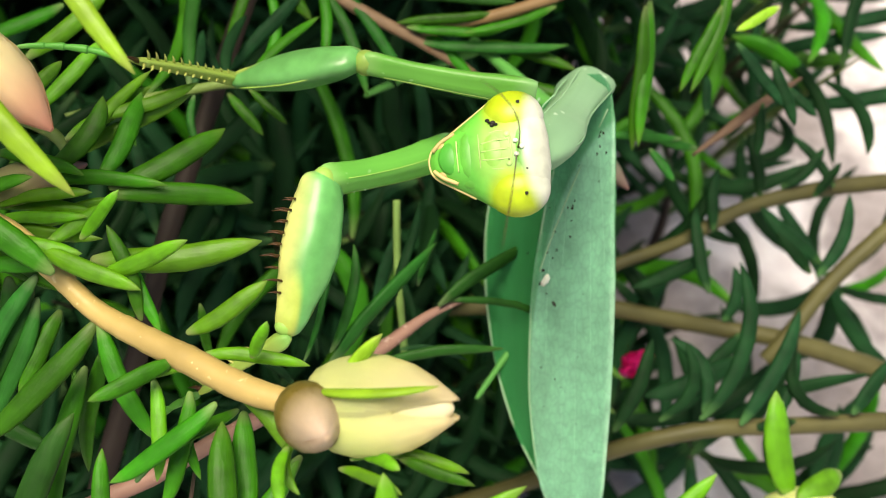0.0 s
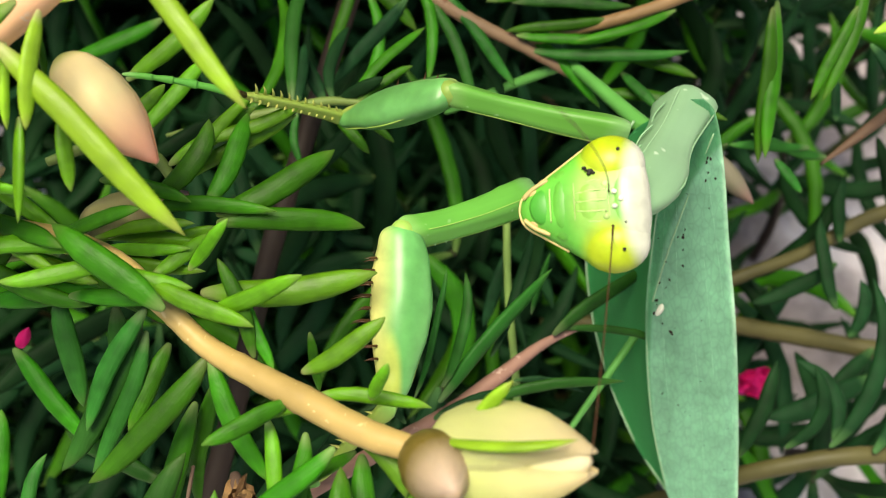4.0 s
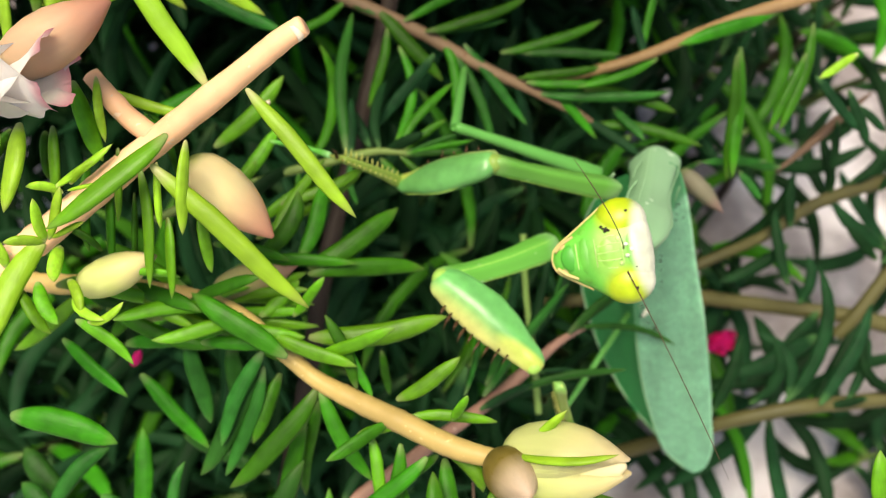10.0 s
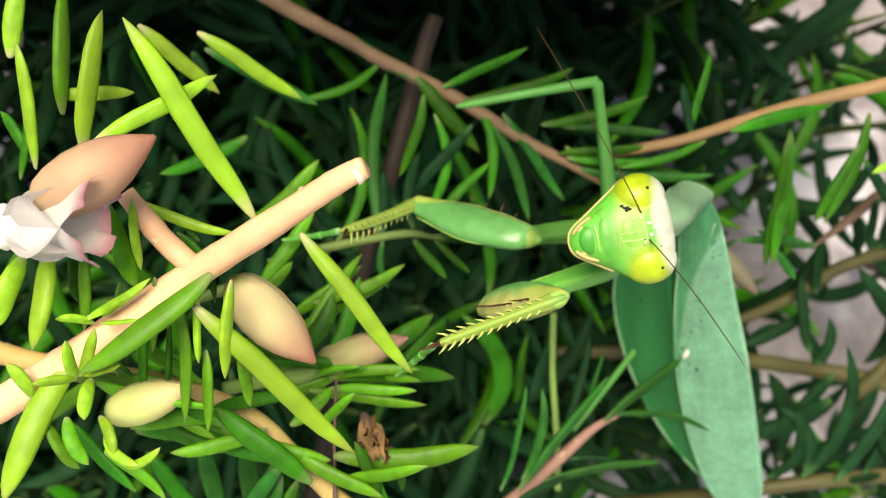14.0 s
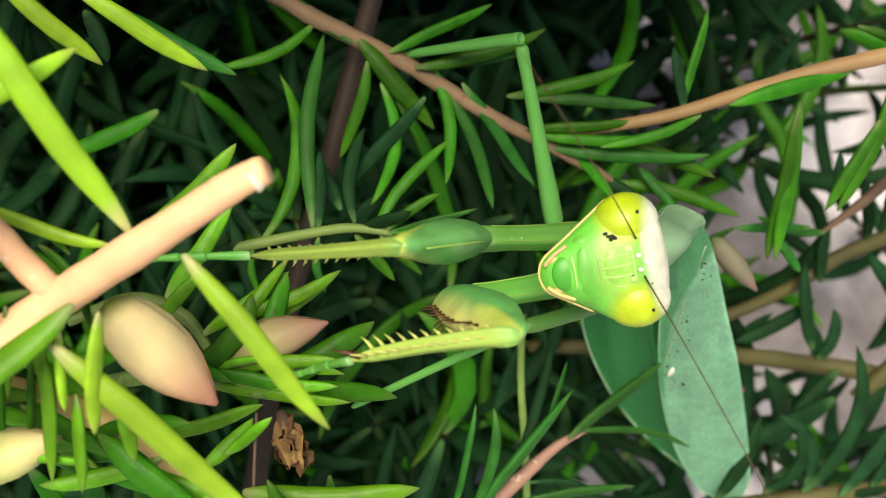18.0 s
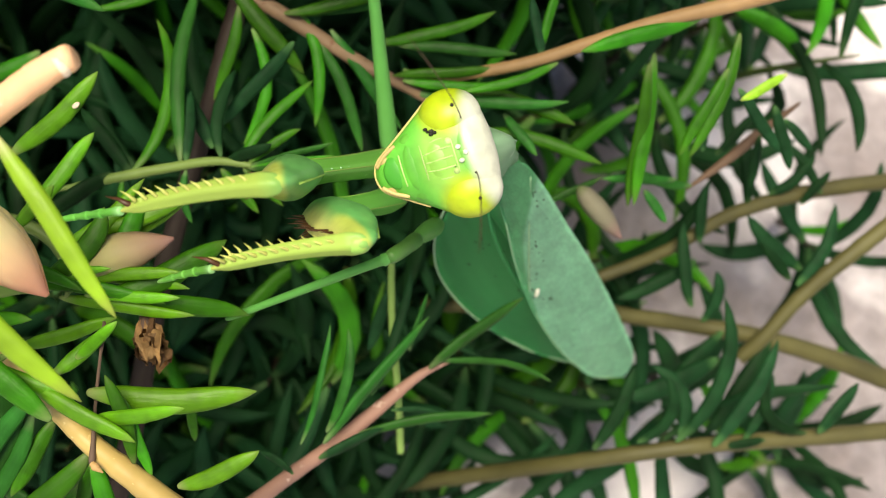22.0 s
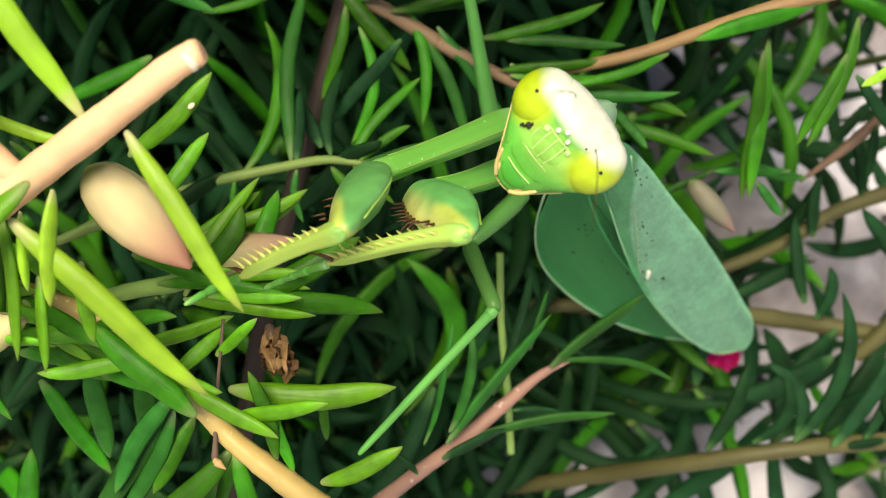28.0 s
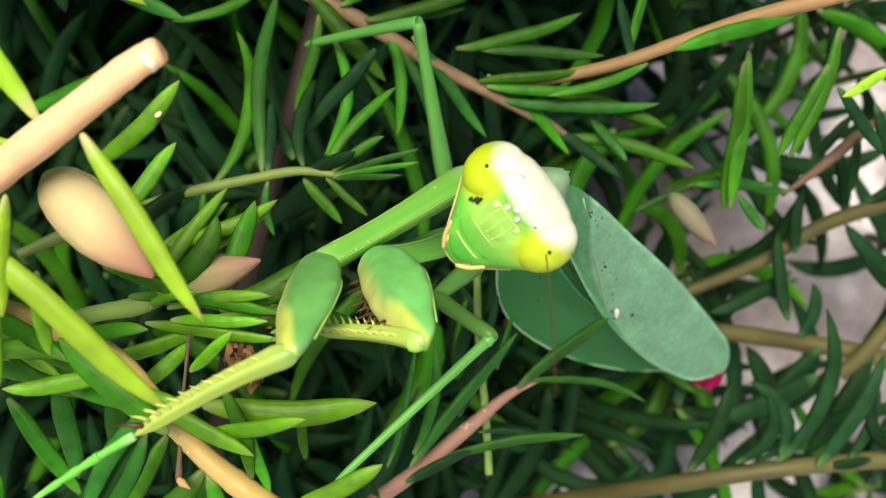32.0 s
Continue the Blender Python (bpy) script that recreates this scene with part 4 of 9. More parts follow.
leaf(rd, (36.9, -8.7, -12.0), (33.5, -12.1, -11.5), (30.8, -16.0, -11.0), 1.8, SHADED_LEAF)
leaf(rd, (41.5, -8.8, -12.0), (38.7, -14.0, -11.5), (35.0, -18.5, -11.0), 2.4, SHADED_LEAF)

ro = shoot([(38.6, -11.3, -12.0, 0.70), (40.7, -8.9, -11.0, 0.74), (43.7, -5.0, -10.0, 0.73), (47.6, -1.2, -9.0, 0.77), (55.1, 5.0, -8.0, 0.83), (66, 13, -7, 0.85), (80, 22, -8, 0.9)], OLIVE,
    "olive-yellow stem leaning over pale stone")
leaf(ro, (36.2, -11.1, -11.0), (31.7, -13.3, -10.5), (26.9, -14.8, -10.0), 2.4, SHADED_LEAF)
leaf(ro, (43.6, -2.5, -10.0), (40.4, -0.3, -9.5), (37.9, 2.5, -9.0), 1.8, SHADED_LEAF)
leaf(ro, (42.8, -3.9, -9.0), (45.2, -0.4, -9.0), (46.2, 3.7, -9.0), 1.6, SHADED_LEAF)
leaf(ro, (42.6, -3.5, -10.0), (40.5, -1.1, -9.5), (39.0, 1.6, -9.0), 1.5, SHADED_LEAF)

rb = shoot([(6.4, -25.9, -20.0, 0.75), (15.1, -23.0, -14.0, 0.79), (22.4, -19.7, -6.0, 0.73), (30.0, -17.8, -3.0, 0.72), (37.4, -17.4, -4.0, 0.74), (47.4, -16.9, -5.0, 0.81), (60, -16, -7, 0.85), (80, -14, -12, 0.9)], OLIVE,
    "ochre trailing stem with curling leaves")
leaf(rb, (41.8, -16.4, -3.0), (38.0, -14.6, -2.5), (38.3, -10.5, -2.0), 1.3, SHADED_LEAF)
leaf(rb, (36.2, -17.1, -3.0), (37.9, -14.3, -3.0), (38.7, -11.2, -3.0), 1.3, SHADED_LEAF)
leaf(rb, (30.2, -16.4, -2.0), (30.6, -12.6, -2.0), (27.6, -10.3, -2.0), 1.5, SHADED_LEAF)
leaf(rb, (29.8, -16.9, -2.0), (33.3, -11.0, -1.0), (33.2, -4.1, 0.0), 1.7, SHADED_LEAF)
leaf(rb, (33.1, -17.3, -2.0), (36.1, -12.8, -1.5), (38.3, -7.9, -1.0), 1.7, SHADED_LEAF)
leaf(rb, (42.8, -16.4, -3.0), (44.5, -14.2, -3.0), (46.3, -11.9, -3.0), 1.9, SHADED_LEAF)
leaf(rb, (38.1, -17.0, -3.0), (36.2, -17.3, -3.0), (34.3, -17.6, -3.0), 1.3, SHADED_LEAF)
leaf(rb, (26.5, -17.0, -2.0), (29.2, -14.6, -1.0), (28.5, -10.7, 0.0), 1.3, SHADED_LEAF)
leaf(rb, (22.9, -17.9, -3.0), (24.9, -14.3, -2.5), (26.2, -10.3, -2.0), 1.6, SHADED_LEAF)

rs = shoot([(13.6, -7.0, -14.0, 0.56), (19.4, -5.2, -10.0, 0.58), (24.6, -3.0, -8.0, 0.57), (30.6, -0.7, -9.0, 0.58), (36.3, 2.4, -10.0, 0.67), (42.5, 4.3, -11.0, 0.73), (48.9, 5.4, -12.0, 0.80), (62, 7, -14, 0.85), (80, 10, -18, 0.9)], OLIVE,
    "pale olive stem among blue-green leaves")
leaf(rs, (33.3, 0.0, -8.0), (33.2, 2.8, -7.5), (33.5, 5.5, -7.0), 1.5, SHADED_LEAF)
leaf(rs, (33.2, -1.6, -9.0), (29.5, -3.7, -8.5), (25.6, -5.2, -8.0), 1.7, SHADED_LEAF)
leaf(rs, (32.4, -5.8, -7.0), (31.5, -1.9, -7.0), (31.5, 2.0, -7.0), 1.5, SHADED_LEAF)
leaf(rs, (43.2, 3.6, -10.0), (44.4, 5.2, -9.5), (45.6, 6.7, -9.0), 1.4, SHADED_LEAF)
leaf(rs, (40.2, 4.5, -10.0), (42.6, 5.8, -9.5), (44.1, 8.2, -9.0), 1.4, SHADED_LEAF)
leaf(rs, (38.2, 3.5, -10.0), (38.0, 6.5, -9.5), (37.1, 9.5, -9.0), 1.4, SHADED_LEAF)
leaf(rs, (45.2, 4.6, -10.0), (43.6, 7.3, -10.0), (41.4, 9.6, -10.0), 1.4, SHADED_LEAF)
leaf(rs, (33.9, 8.0, -6.0), (35.7, 9.9, -6.0), (37.5, 11.9, -6.0), 1.2, SHADED_LEAF)

rt = shoot([(29.6, 4.9, 0.0, 0.12), (33.1, 7.5, 0.0, 0.42), (36.4, 10.0, -1.0, 0.43), (39.8, 12.4, -2.0, 0.12)], BROWN,
    "brown twig with short dark leaves")
leaf(rt, (29.8, 5.2, 1.0), (26.6, 5.8, 2.0), (23.6, 6.7, 3.0), 1.0, SHADED_GREEN)
leaf(rt, (28.2, 5.7, 2.0), (25.1, 5.7, 2.5), (21.9, 5.8, 3.0), 1.0, SHADED_GREEN)
leaf(rt, (25.6, 4.9, 2.0), (26.6, 3.6, 2.0), (27.5, 2.2, 2.0), 1.0, SHADED_GREEN)
leaf(rt, (30.6, 8.1, 1.0), (30.7, 9.9, 1.0), (30.8, 11.6, 1.0), 1.2, SHADED_LEAF)
leaf(rt, (35.7, 9.5, 0.0), (35.5, 7.3, -0.5), (35.3, 5.0, -1.0), 1.2, SHADED_LEAF)
leaf(rt, (37.8, 10.9, 0.0), (39.0, 9.6, 0.0), (40.2, 8.3, 0.0), 1.2, SHADED_LEAF)
leaf(rt, (21.9, 5.8, 3.0), (19.6, 4.7, 3.0), (17.2, 3.7, 3.0), 0.8, SHADED_GREEN)

yb = shoot([(-13.7, -30.6, 26.0, 0.57), (-8.0, -28.6, 28.0, 0.62), (-3.7, -27.3, 29.5, 0.66), (2.1, -26.2, 31.0, 0.67), (9.3, -25.2, 32.0, 0.70), (18.5, -23.9, 33.5, 0.74), (24.1, -23.2, 34.7, 0.80)], OCHRE,
    "stout yellow-ochre flowering stem with a fat pale bud")
leaf(yb, (3.5, -25.6, 31.0), (8.0, -23.0, 32.0), (12.5, -20.7, 33.0), 1.7, FRESH)
leaf(yb, (6.0, -25.0, 32.0), (5.7, -22.5, 33.0), (5.5, -20.0, 34.0), 1.6, FRESH)
leaf(yb, (13.3, -24.6, 33.0), (14.3, -23.9, 33.5), (14.9, -22.8, 34.0), 1.2, FRESH)
leaf(yb, (16.9, -23.4, 33.0), (19.4, -21.9, 33.5), (21.6, -20.0, 34.0), 1.3, FRESH)
leaf(yb, (24.7, -21.2, 35.0), (24.2, -18.7, 35.5), (24.0, -16.1, 36.0), 1.5, FRESH)
leaf(yb, (24.9, -24.6, 35.0), (25.0, -26.2, 35.5), (25.1, -27.8, 36.0), 1.6, FRESH)
leaf(yb, (15.8, -25.3, 33.0), (19.3, -25.9, 33.5), (22.4, -27.4, 34.0), 1.3, FRESH)
leaf(yb, (7.6, -25.7, 32.0), (7.8, -26.7, 32.5), (8.5, -27.3, 33.0), 1.6, FRESH)
leaf(yb, (-3.1, -24.9, 29.0), (-0.4, -25.2, 29.5), (2.0, -26.1, 30.0), 1.7, GREEN)
leaf(yb, (-5.0, -26.5, 29.0), (-3.8, -25.5, 29.5), (-2.7, -24.4, 30.0), 1.3, GREEN)
leaf(yb, (5.6, -26.6, 32.0), (6.1, -27.6, 32.5), (6.6, -28.6, 33.0), 1.5, FRESH)
leaf(yb, (-7.9, -28.4, 29.0), (-4.4, -27.4, 30.0), (-0.8, -26.9, 31.0), 1.7, FRESH)
leaf(yb, (-5.7, -27.1, 29.0), (-9.7, -27.2, 28.5), (-13.7, -27.0, 28.0), 1.9, GREEN)
leaf(yb, (-0.1, -27.2, 30.0), (-0.3, -27.8, 30.5), (-0.5, -28.5, 31.0), 1.3, FRESH)
leaf(yb, (27.2, -19.9, 35.0), (25.9, -20.5, 35.5), (24.7, -21.2, 36.0), 1.5, FRESH)

# ---- buds, flowers, husks ----
bud(fs, (1.8, -16.7, 29.5), (9.2, -17.0, 33.0), 5.0, BUD, "plump pale green-cream bud with parting sepal tips", 1.5, 0.16)
bud(fs, (1.2, -16.8, 30.2), (3.0, -18.3, 34.0), 3.4, RUSSET, "round brownish-cream bud pointing forwards", 2.7)
side_bud = bud(nb, (-18.2, 3.9, 30.5), (-13.3, -1.2, 29.6), 3.5, BLUSH, "cream bud flushed with pink")
bud(nb, (-27.5, 9.0, 38.0), (-21.3, 12.7, 37.9), 3.6, ROSY, "fat peach-pink bud")
bud(nb, (-26.0, -4.1, 30.0), (-20.8, -2.3, 31.0), 2.7, BUD, "small olive-cream bud")
bud(bt, (-13.5, -2.6, 20.5), (-7.2, -0.7, 20.8), 2.7, WAXY, "pink-tipped olive bud")
bud(us, (20.0, 4.9, 4.0), (23.3, 1.1, 4.0), 1.8, DUSK, "pale pink pointed bud")
bud(yb, (24.2, -23.3, 32.5), (26.8, -22.6, 37.5), 4.7, BUD, "fat glossy cream bud", 0.8)


def petal_mesh(mat, wide, curl, crumple, seed):
    bm = bmesh.new()
    grid = []
    for i in range(9):
        s = i / 8
        half = wide * math.sin(min(1, s * 1.15 + 0.08) * 2.7) * 0.5
        row = []
        for j in range(7):
            c = j / 3 - 1
            w = noise.noise(Vector((s * 4, c * 2, seed))) * crumple
            row.append(bm.verts.new((c * half, curl * s * s + 0.25 * half * c * c + w, s)))
        grid.append(row)
    for a, b in zip(grid, grid[1:]):
        for j in range(6):
            bm.faces.new((a[j], a[j + 1], b[j + 1], b[j]))
    bmesh.ops.solidify(bm, geom=bm.faces[:], thickness=0.03)
    return finish("petal", bm, mat)


def flower(name, at, size, mat, label, category, count, curl, crumple, aim, spread=1.0, core=None):
    """A loose flower: a short core and petals set round it. aim: the way it faces, in plan axes."""
    root = new(name)
    root.matrix_world = SUBJ @ Matrix.Translation(Vector(at) * MM) @ Vector(aim).to_track_quat("Z", "Y").to_matrix().to_4x4()
    bm = bmesh.new()
    lathe(bm, [(-0.3 * size * MM, 0.1 * size * MM), (0, 0.2 * size * MM), (0.15 * size * MM, 0.15 * size * MM), (0.25 * size * MM, 0.03 * size * MM)], 10)
    part("flower_base", finish("flower_base", bm, core or mat), root)
    for i in range(count):
        m = Matrix.Rotation(6.283 * i / count + 0.3 * math.sin(i * 5), 4, "Z") @ Matrix.Rotation(radians(35 + 30 * math.sin(i * 3.1)) * spread, 4, "X")
        part("petal", petal_mesh(mat, 0.75, curl, crumple, i * 3.7), root, m @ Matrix.Scale(size * MM * (0.85 + 0.2 * math.sin(i * 7)), 4))
    return tagged(root, label, category)


flower("wilting_flower", (-29.6, 7.7, 37.5), 6.7, PETAL, "half-closed white flower with pink petal edges", "flower", 5, -0.12, 0.03, (0.95, 0.07, 0.30), 0.42)
flower("magenta_flower", (26.4, -12.0, -16.0), 3.6, MAGENTA, "small crumpled magenta flower on a dark stem", "flower", 6, 0.4, 0.15, (0.4, 0.2, 0.9))
flower("magenta_flower", (34.3, -33.9, -14.0), 4.0, MAGENTA, "small crumpled magenta flower low under the stems", "flower", 6, 0.4, 0.15, (0.1, 0.3, 0.9))
bud(fs, (-28.8, -10.4, 10.0), (-27.8, -9.2, 11.0), 0.9, MAGENTA, "tiny magenta bud tip")
dead_flower = flower("dead_flower", (0, 0, 0), 2.7, DRY, "shrivelled brown husk of a dead flower", "dead flower", 7, 0.5, 0.4, (0.3, -0.8, 0.5), 1.2, DARKDRY)


def pith(stem, at, radius, aim):
    bm = bmesh.new()
    r = radius * MM
    lathe(bm, [(-r * 0.4, r), (0, r * 0.98), (r * 0.35, r * 0.8), (r * 0.5, r * 0.4), (r * 0.52, r * 0.05)], 12)
    return part("cut_end", finish("cut_end", bm, PITH), stem,
                Matrix.Translation(Vector(at) * MM) @ Vector(aim).to_track_quat("Z", "Y").to_matrix().to_4x4(), "pale snapped end")


# ---- undergrowth behind the main stems ----
rng = random.Random(11)


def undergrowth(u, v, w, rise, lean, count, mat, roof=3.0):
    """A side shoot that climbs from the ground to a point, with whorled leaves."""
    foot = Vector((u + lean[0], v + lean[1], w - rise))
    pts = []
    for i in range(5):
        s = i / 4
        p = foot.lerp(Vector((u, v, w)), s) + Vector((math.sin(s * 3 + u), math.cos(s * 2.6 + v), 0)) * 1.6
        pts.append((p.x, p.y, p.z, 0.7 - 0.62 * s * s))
    st = shoot(pts, mat, "leafy moss rose shoot added to fill and shade the clump", "undergrowth shoots")
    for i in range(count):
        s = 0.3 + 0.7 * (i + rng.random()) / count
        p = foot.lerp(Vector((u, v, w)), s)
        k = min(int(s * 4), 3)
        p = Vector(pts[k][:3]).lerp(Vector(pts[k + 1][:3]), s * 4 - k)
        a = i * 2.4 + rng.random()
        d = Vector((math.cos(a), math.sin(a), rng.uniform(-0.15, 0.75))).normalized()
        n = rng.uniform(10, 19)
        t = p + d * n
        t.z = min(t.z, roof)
        # leaves of the added shade-casting shoots are held out of view
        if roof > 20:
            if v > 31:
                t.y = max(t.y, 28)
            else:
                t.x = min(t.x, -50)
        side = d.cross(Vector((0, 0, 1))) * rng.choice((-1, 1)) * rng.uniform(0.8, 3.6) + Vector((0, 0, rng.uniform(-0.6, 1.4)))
        # the hollow takes more of the leaves whose colour holds the shade
        leaf(st, p, (p + t) / 2 + side, t, rng.uniform(1.7, 2.6), SHADED_LEAF if rng.random() < (0.94 if -26 < u < 14 and v > 0 else 0.8 if u > 14 else 0.9) else GREEN)
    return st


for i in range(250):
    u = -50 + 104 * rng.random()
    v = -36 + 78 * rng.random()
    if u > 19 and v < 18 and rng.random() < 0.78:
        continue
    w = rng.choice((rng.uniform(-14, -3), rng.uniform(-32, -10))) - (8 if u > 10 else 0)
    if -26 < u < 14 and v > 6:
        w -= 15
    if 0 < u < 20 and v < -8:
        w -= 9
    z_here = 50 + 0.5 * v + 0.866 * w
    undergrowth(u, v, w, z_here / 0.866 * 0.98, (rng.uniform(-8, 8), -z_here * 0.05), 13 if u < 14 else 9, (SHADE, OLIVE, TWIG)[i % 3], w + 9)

# added unseen shoots, taller towards the clump's middle, shade the hollow behind the mantis
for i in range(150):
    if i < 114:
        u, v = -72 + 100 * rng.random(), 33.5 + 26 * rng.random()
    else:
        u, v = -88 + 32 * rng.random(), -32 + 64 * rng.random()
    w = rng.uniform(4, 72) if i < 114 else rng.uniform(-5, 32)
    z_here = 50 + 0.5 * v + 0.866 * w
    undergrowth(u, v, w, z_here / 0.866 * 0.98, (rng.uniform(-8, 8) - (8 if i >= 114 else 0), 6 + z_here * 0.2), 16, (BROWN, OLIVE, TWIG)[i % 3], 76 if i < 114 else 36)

pith(nb, (-10.1, 10.8, 36.6), 0.6, (0.5, 0.33, -0.05))
pith(fs, (-6.7, -8.25, 27.9), 0.24, (0.9, 0.3, 0.45))


def dried_stalk():
    root = new("dried_stalk")
    root.matrix_world = SUBJ
    bm = bmesh.new()
    tube(bm, smooth_path([[c * MM for c in p] for p in ((-12.4, -3.4, 22.5, 0.12), (-12.4, -7.7, 24.5, 0.1), (-12.2, -11.2, 26.2, 0.17))], 8), 7, 0.4)
    part("stalk", finish("stalk", bm, DARKDRY), root)
    bm = bmesh.new()
    tube(bm, smooth_path([[c * MM for c in p] for p in ((-12.2, -11.2, 26.2, 0.2), (-11.9, -11.4, 26.4, 0.2), (-11.5, -11.7, 26.4, 0.04))], 5), 8, 0.5)
    part("withered_end", finish("withered_end", bm, DRY), root, None, "withered brown end on the stem")
    return tagged(root, "thin dried grey-brown stalk hanging against a stem", "dried stalk")


husk_stalk = dried_stalk()
bm = bmesh.new()
bmesh.ops.create_icosphere(bm, subdivisions=2, radius=0.22 * MM)
bmesh.ops.scale(bm, vec=(1.3, 0.8, 0.3), verts=bm.verts)
part("pale_scar", finish("pale_scar", bm, PITH), nt, Matrix.Translation(Vector((-15.3, 10.0, 17.9)) * MM) @ Matrix.Rotation(0.7, 4, "Z"), "dried whitish fleck")
# ---- the mantis ----
M_GREEN = material("mantis_green", (0.13, 0.4, 0.06), 0.36, 0.16, grain=700, lines=1300, bump=0.35, spread=0.13, tip=(0.25, 0.48, 0.14), root=(0.24, 0.48, 0.18), glow=(0.3, 0.6, 0.1), fleck=(0.24, 0.5, 0.16))
M_INNER = material("mantis_inner", (0.5, 0.52, 0.14), 0.42, 0.1, grain=700, bump=0.2, spread=0.08, glow=(0.5, 0.6, 0.1))
M_PALE = material("mantis_pale", (0.29, 0.52, 0.3), 0.42, 0.2, grain=500, lines=1300, bump=0.3, spread=0.1, glow=(0.5, 0.7, 0.4), fleck=(0.5, 0.66, 0.48))
M_PLATE = material("mantis_plate", (0.46, 0.66, 0.22), 0.3, 0.1, grain=700, bump=0.3, spread=0.1)
M_CREAM = material("mantis_cream", (0.7, 0.72, 0.58), 0.3, 0.1, grain=700, bump=0.15, spread=0.06, sheen=0.5)
M_UNDER = material("mantis_underwing", (0.05, 0.33, 0.1), 0.42, 0.14, grain=500, bump=0.3, spread=0.07, lines=1500, glow=(0.15, 0.4, 0.12))
M_EDGE = material("mantis_wing_edge", (0.3, 0.5, 0.29), 0.5, 0.1, grain=600, spread=0.05)
M_SHANK = material("mantis_shank", (0.33, 0.48, 0.09), 0.38, 0.12, grain=700, lines=1300, bump=0.3, spread=0.13, root=(0.2, 0.42, 0.1), tip=(0.42, 0.5, 0.12), glow=(0.4, 0.6, 0.1), fleck=(0.42, 0.56, 0.14))
M_LEG = material("mantis_leg", (0.1, 0.29, 0.06), 0.38, 0.14, grain=700, lines=1300, bump=0.3, spread=0.14, glow=(0.25, 0.5, 0.1))
M_JOINT = material("mantis_joint", (0.3, 0.5, 0.1), 0.4, 0.12, grain=600, bump=0.4, spread=0.13, glow=(0.5, 0.6, 0.2))
M_JAW = material("mantis_jaw", (0.07, 0.36, 0.04), 0.34, 0.1, grain=700, bump=0.3, spread=0.16, fleck=(0.3, 0.5, 0.1))
M_SPOT = material("dark_speck", (0.02, 0.018, 0.012), 0.6, grain=600, spread=0.1)
M_SPINE = material("spine_tip", (0.07, 0.03, 0.012), 0.4, grain=600, spread=0.1)
M_LIP = material("mouth_rim", (0.56, 0.44, 0.18), 0.4, 0.1, grain=600, spread=0.05)


def skin(name, rough, layers, base, k=1.0, lines=0.0):
    """A mantis surface whose colour changes along its own shape. layers: (colour, axis weights, offset, from, to), in millimetres;
    the value is the length of the weighted point, whose y is taken without its sign."""
    m = material(name, base, rough, 0.1, grain=700, bump=0.22, spread=0.07, sheen=0.5, glow=(0.4, 0.6, 0.1) if not lines else (0.3, 0.55, 0.3), lines=lines)
    n, l = m.node_tree.nodes, m.node_tree.links
    target = n["Principled BSDF"].inputs["Base Color"]
    last = target.links[0].from_socket
    co = n.new("ShaderNodeTexCoord")
    sep = n.new("ShaderNodeSeparateXYZ")
    l.new(co.outputs["Object"], sep.inputs[0])
    side = n.new("ShaderNodeMath")
    side.operation = "ABSOLUTE"
    l.new(sep.outputs["Y"], side.inputs[0])
    at = n.new("ShaderNodeCombineXYZ")
    l.new(sep.outputs["X"], at.inputs[0]), l.new(side.outputs[0], at.inputs[1]), l.new(sep.outputs["Z"], at.inputs[2])
    if lines:
        # net of fine cross veins
        long_cells = n.new("ShaderNodeMapping")
        long_cells.inputs["Scale"].default_value = (1, 0.2, 0.42)
        l.new(co.outputs["Object"], long_cells.inputs["Vector"])
        net = n.new("ShaderNodeTexVoronoi")
        net.feature = "DISTANCE_TO_EDGE"
        net.inputs["Scale"].default_value = 2600
        l.new(long_cells.outputs[0], net.inputs["Vector"])
        thin = n.new("ShaderNodeMapRange")
        thin.inputs[1].default_value, thin.inputs[2].default_value = 0.0, 0.13
        thin.inputs[3].default_value, thin.inputs[4].default_value = 0.88, 1.02
        l.new(net.outputs["Distance"], thin.inputs[0])
    for colour, weights, middle, low, high in layers:
        move = n.new("ShaderNodeVectorMath")
        move.operation = "SUBTRACT"
        l.new(at.outputs[0], move.inputs[0])
        move.inputs[1].default_value = Vector(middle) * k * MM
        size = n.new("ShaderNodeVectorMath")
        size.operation = "MULTIPLY"
        l.new(move.outputs[0], size.inputs[0])
        size.inputs[1].default_value = weights
        far = n.new("ShaderNodeVectorMath")
        far.operation = "LENGTH"
        l.new(size.outputs[0], far.inputs[0])
        cut = n.new("ShaderNodeMapRange")
        cut.interpolation_type = "SMOOTHSTEP"
        cut.inputs[1].default_value, cut.inputs[2].default_value = low * k * MM, high * k * MM
        cut.inputs[3].default_value, cut.inputs[4].default_value = 1, 0
        l.new(far.outputs["Value"], cut.inputs[0])
        mix = n.new("ShaderNodeMix")
        mix.data_type = "RGBA"
        l.new(cut.outputs[0], mix.inputs["Factor"]), l.new(last, mix.inputs["A"])
        mix.inputs["B"].default_value = (*colour, 1)
        last = mix.outputs["Result"]
    for scale, low, high in ((1100, 0.86, 1.12), (260, 0.88, 1.12)):
        blotch = n.new("ShaderNodeTexNoise")
        blotch.inputs["Scale"].default_value, blotch.inputs["Detail"].default_value = scale, 3
        l.new(co.outputs["Object"], blotch.inputs["Vector"])
        tone = n.new("ShaderNodeMapRange")
        tone.inputs[1].default_value, tone.inputs[2].default_value = 0.3, 0.7
        tone.inputs[3].default_value, tone.inputs[4].default_value = low, high
        l.new(blotch.outputs["Fac"], tone.inputs[0])
        shift = n.new("ShaderNodeVectorMath")
        shift.operation = "SCALE"
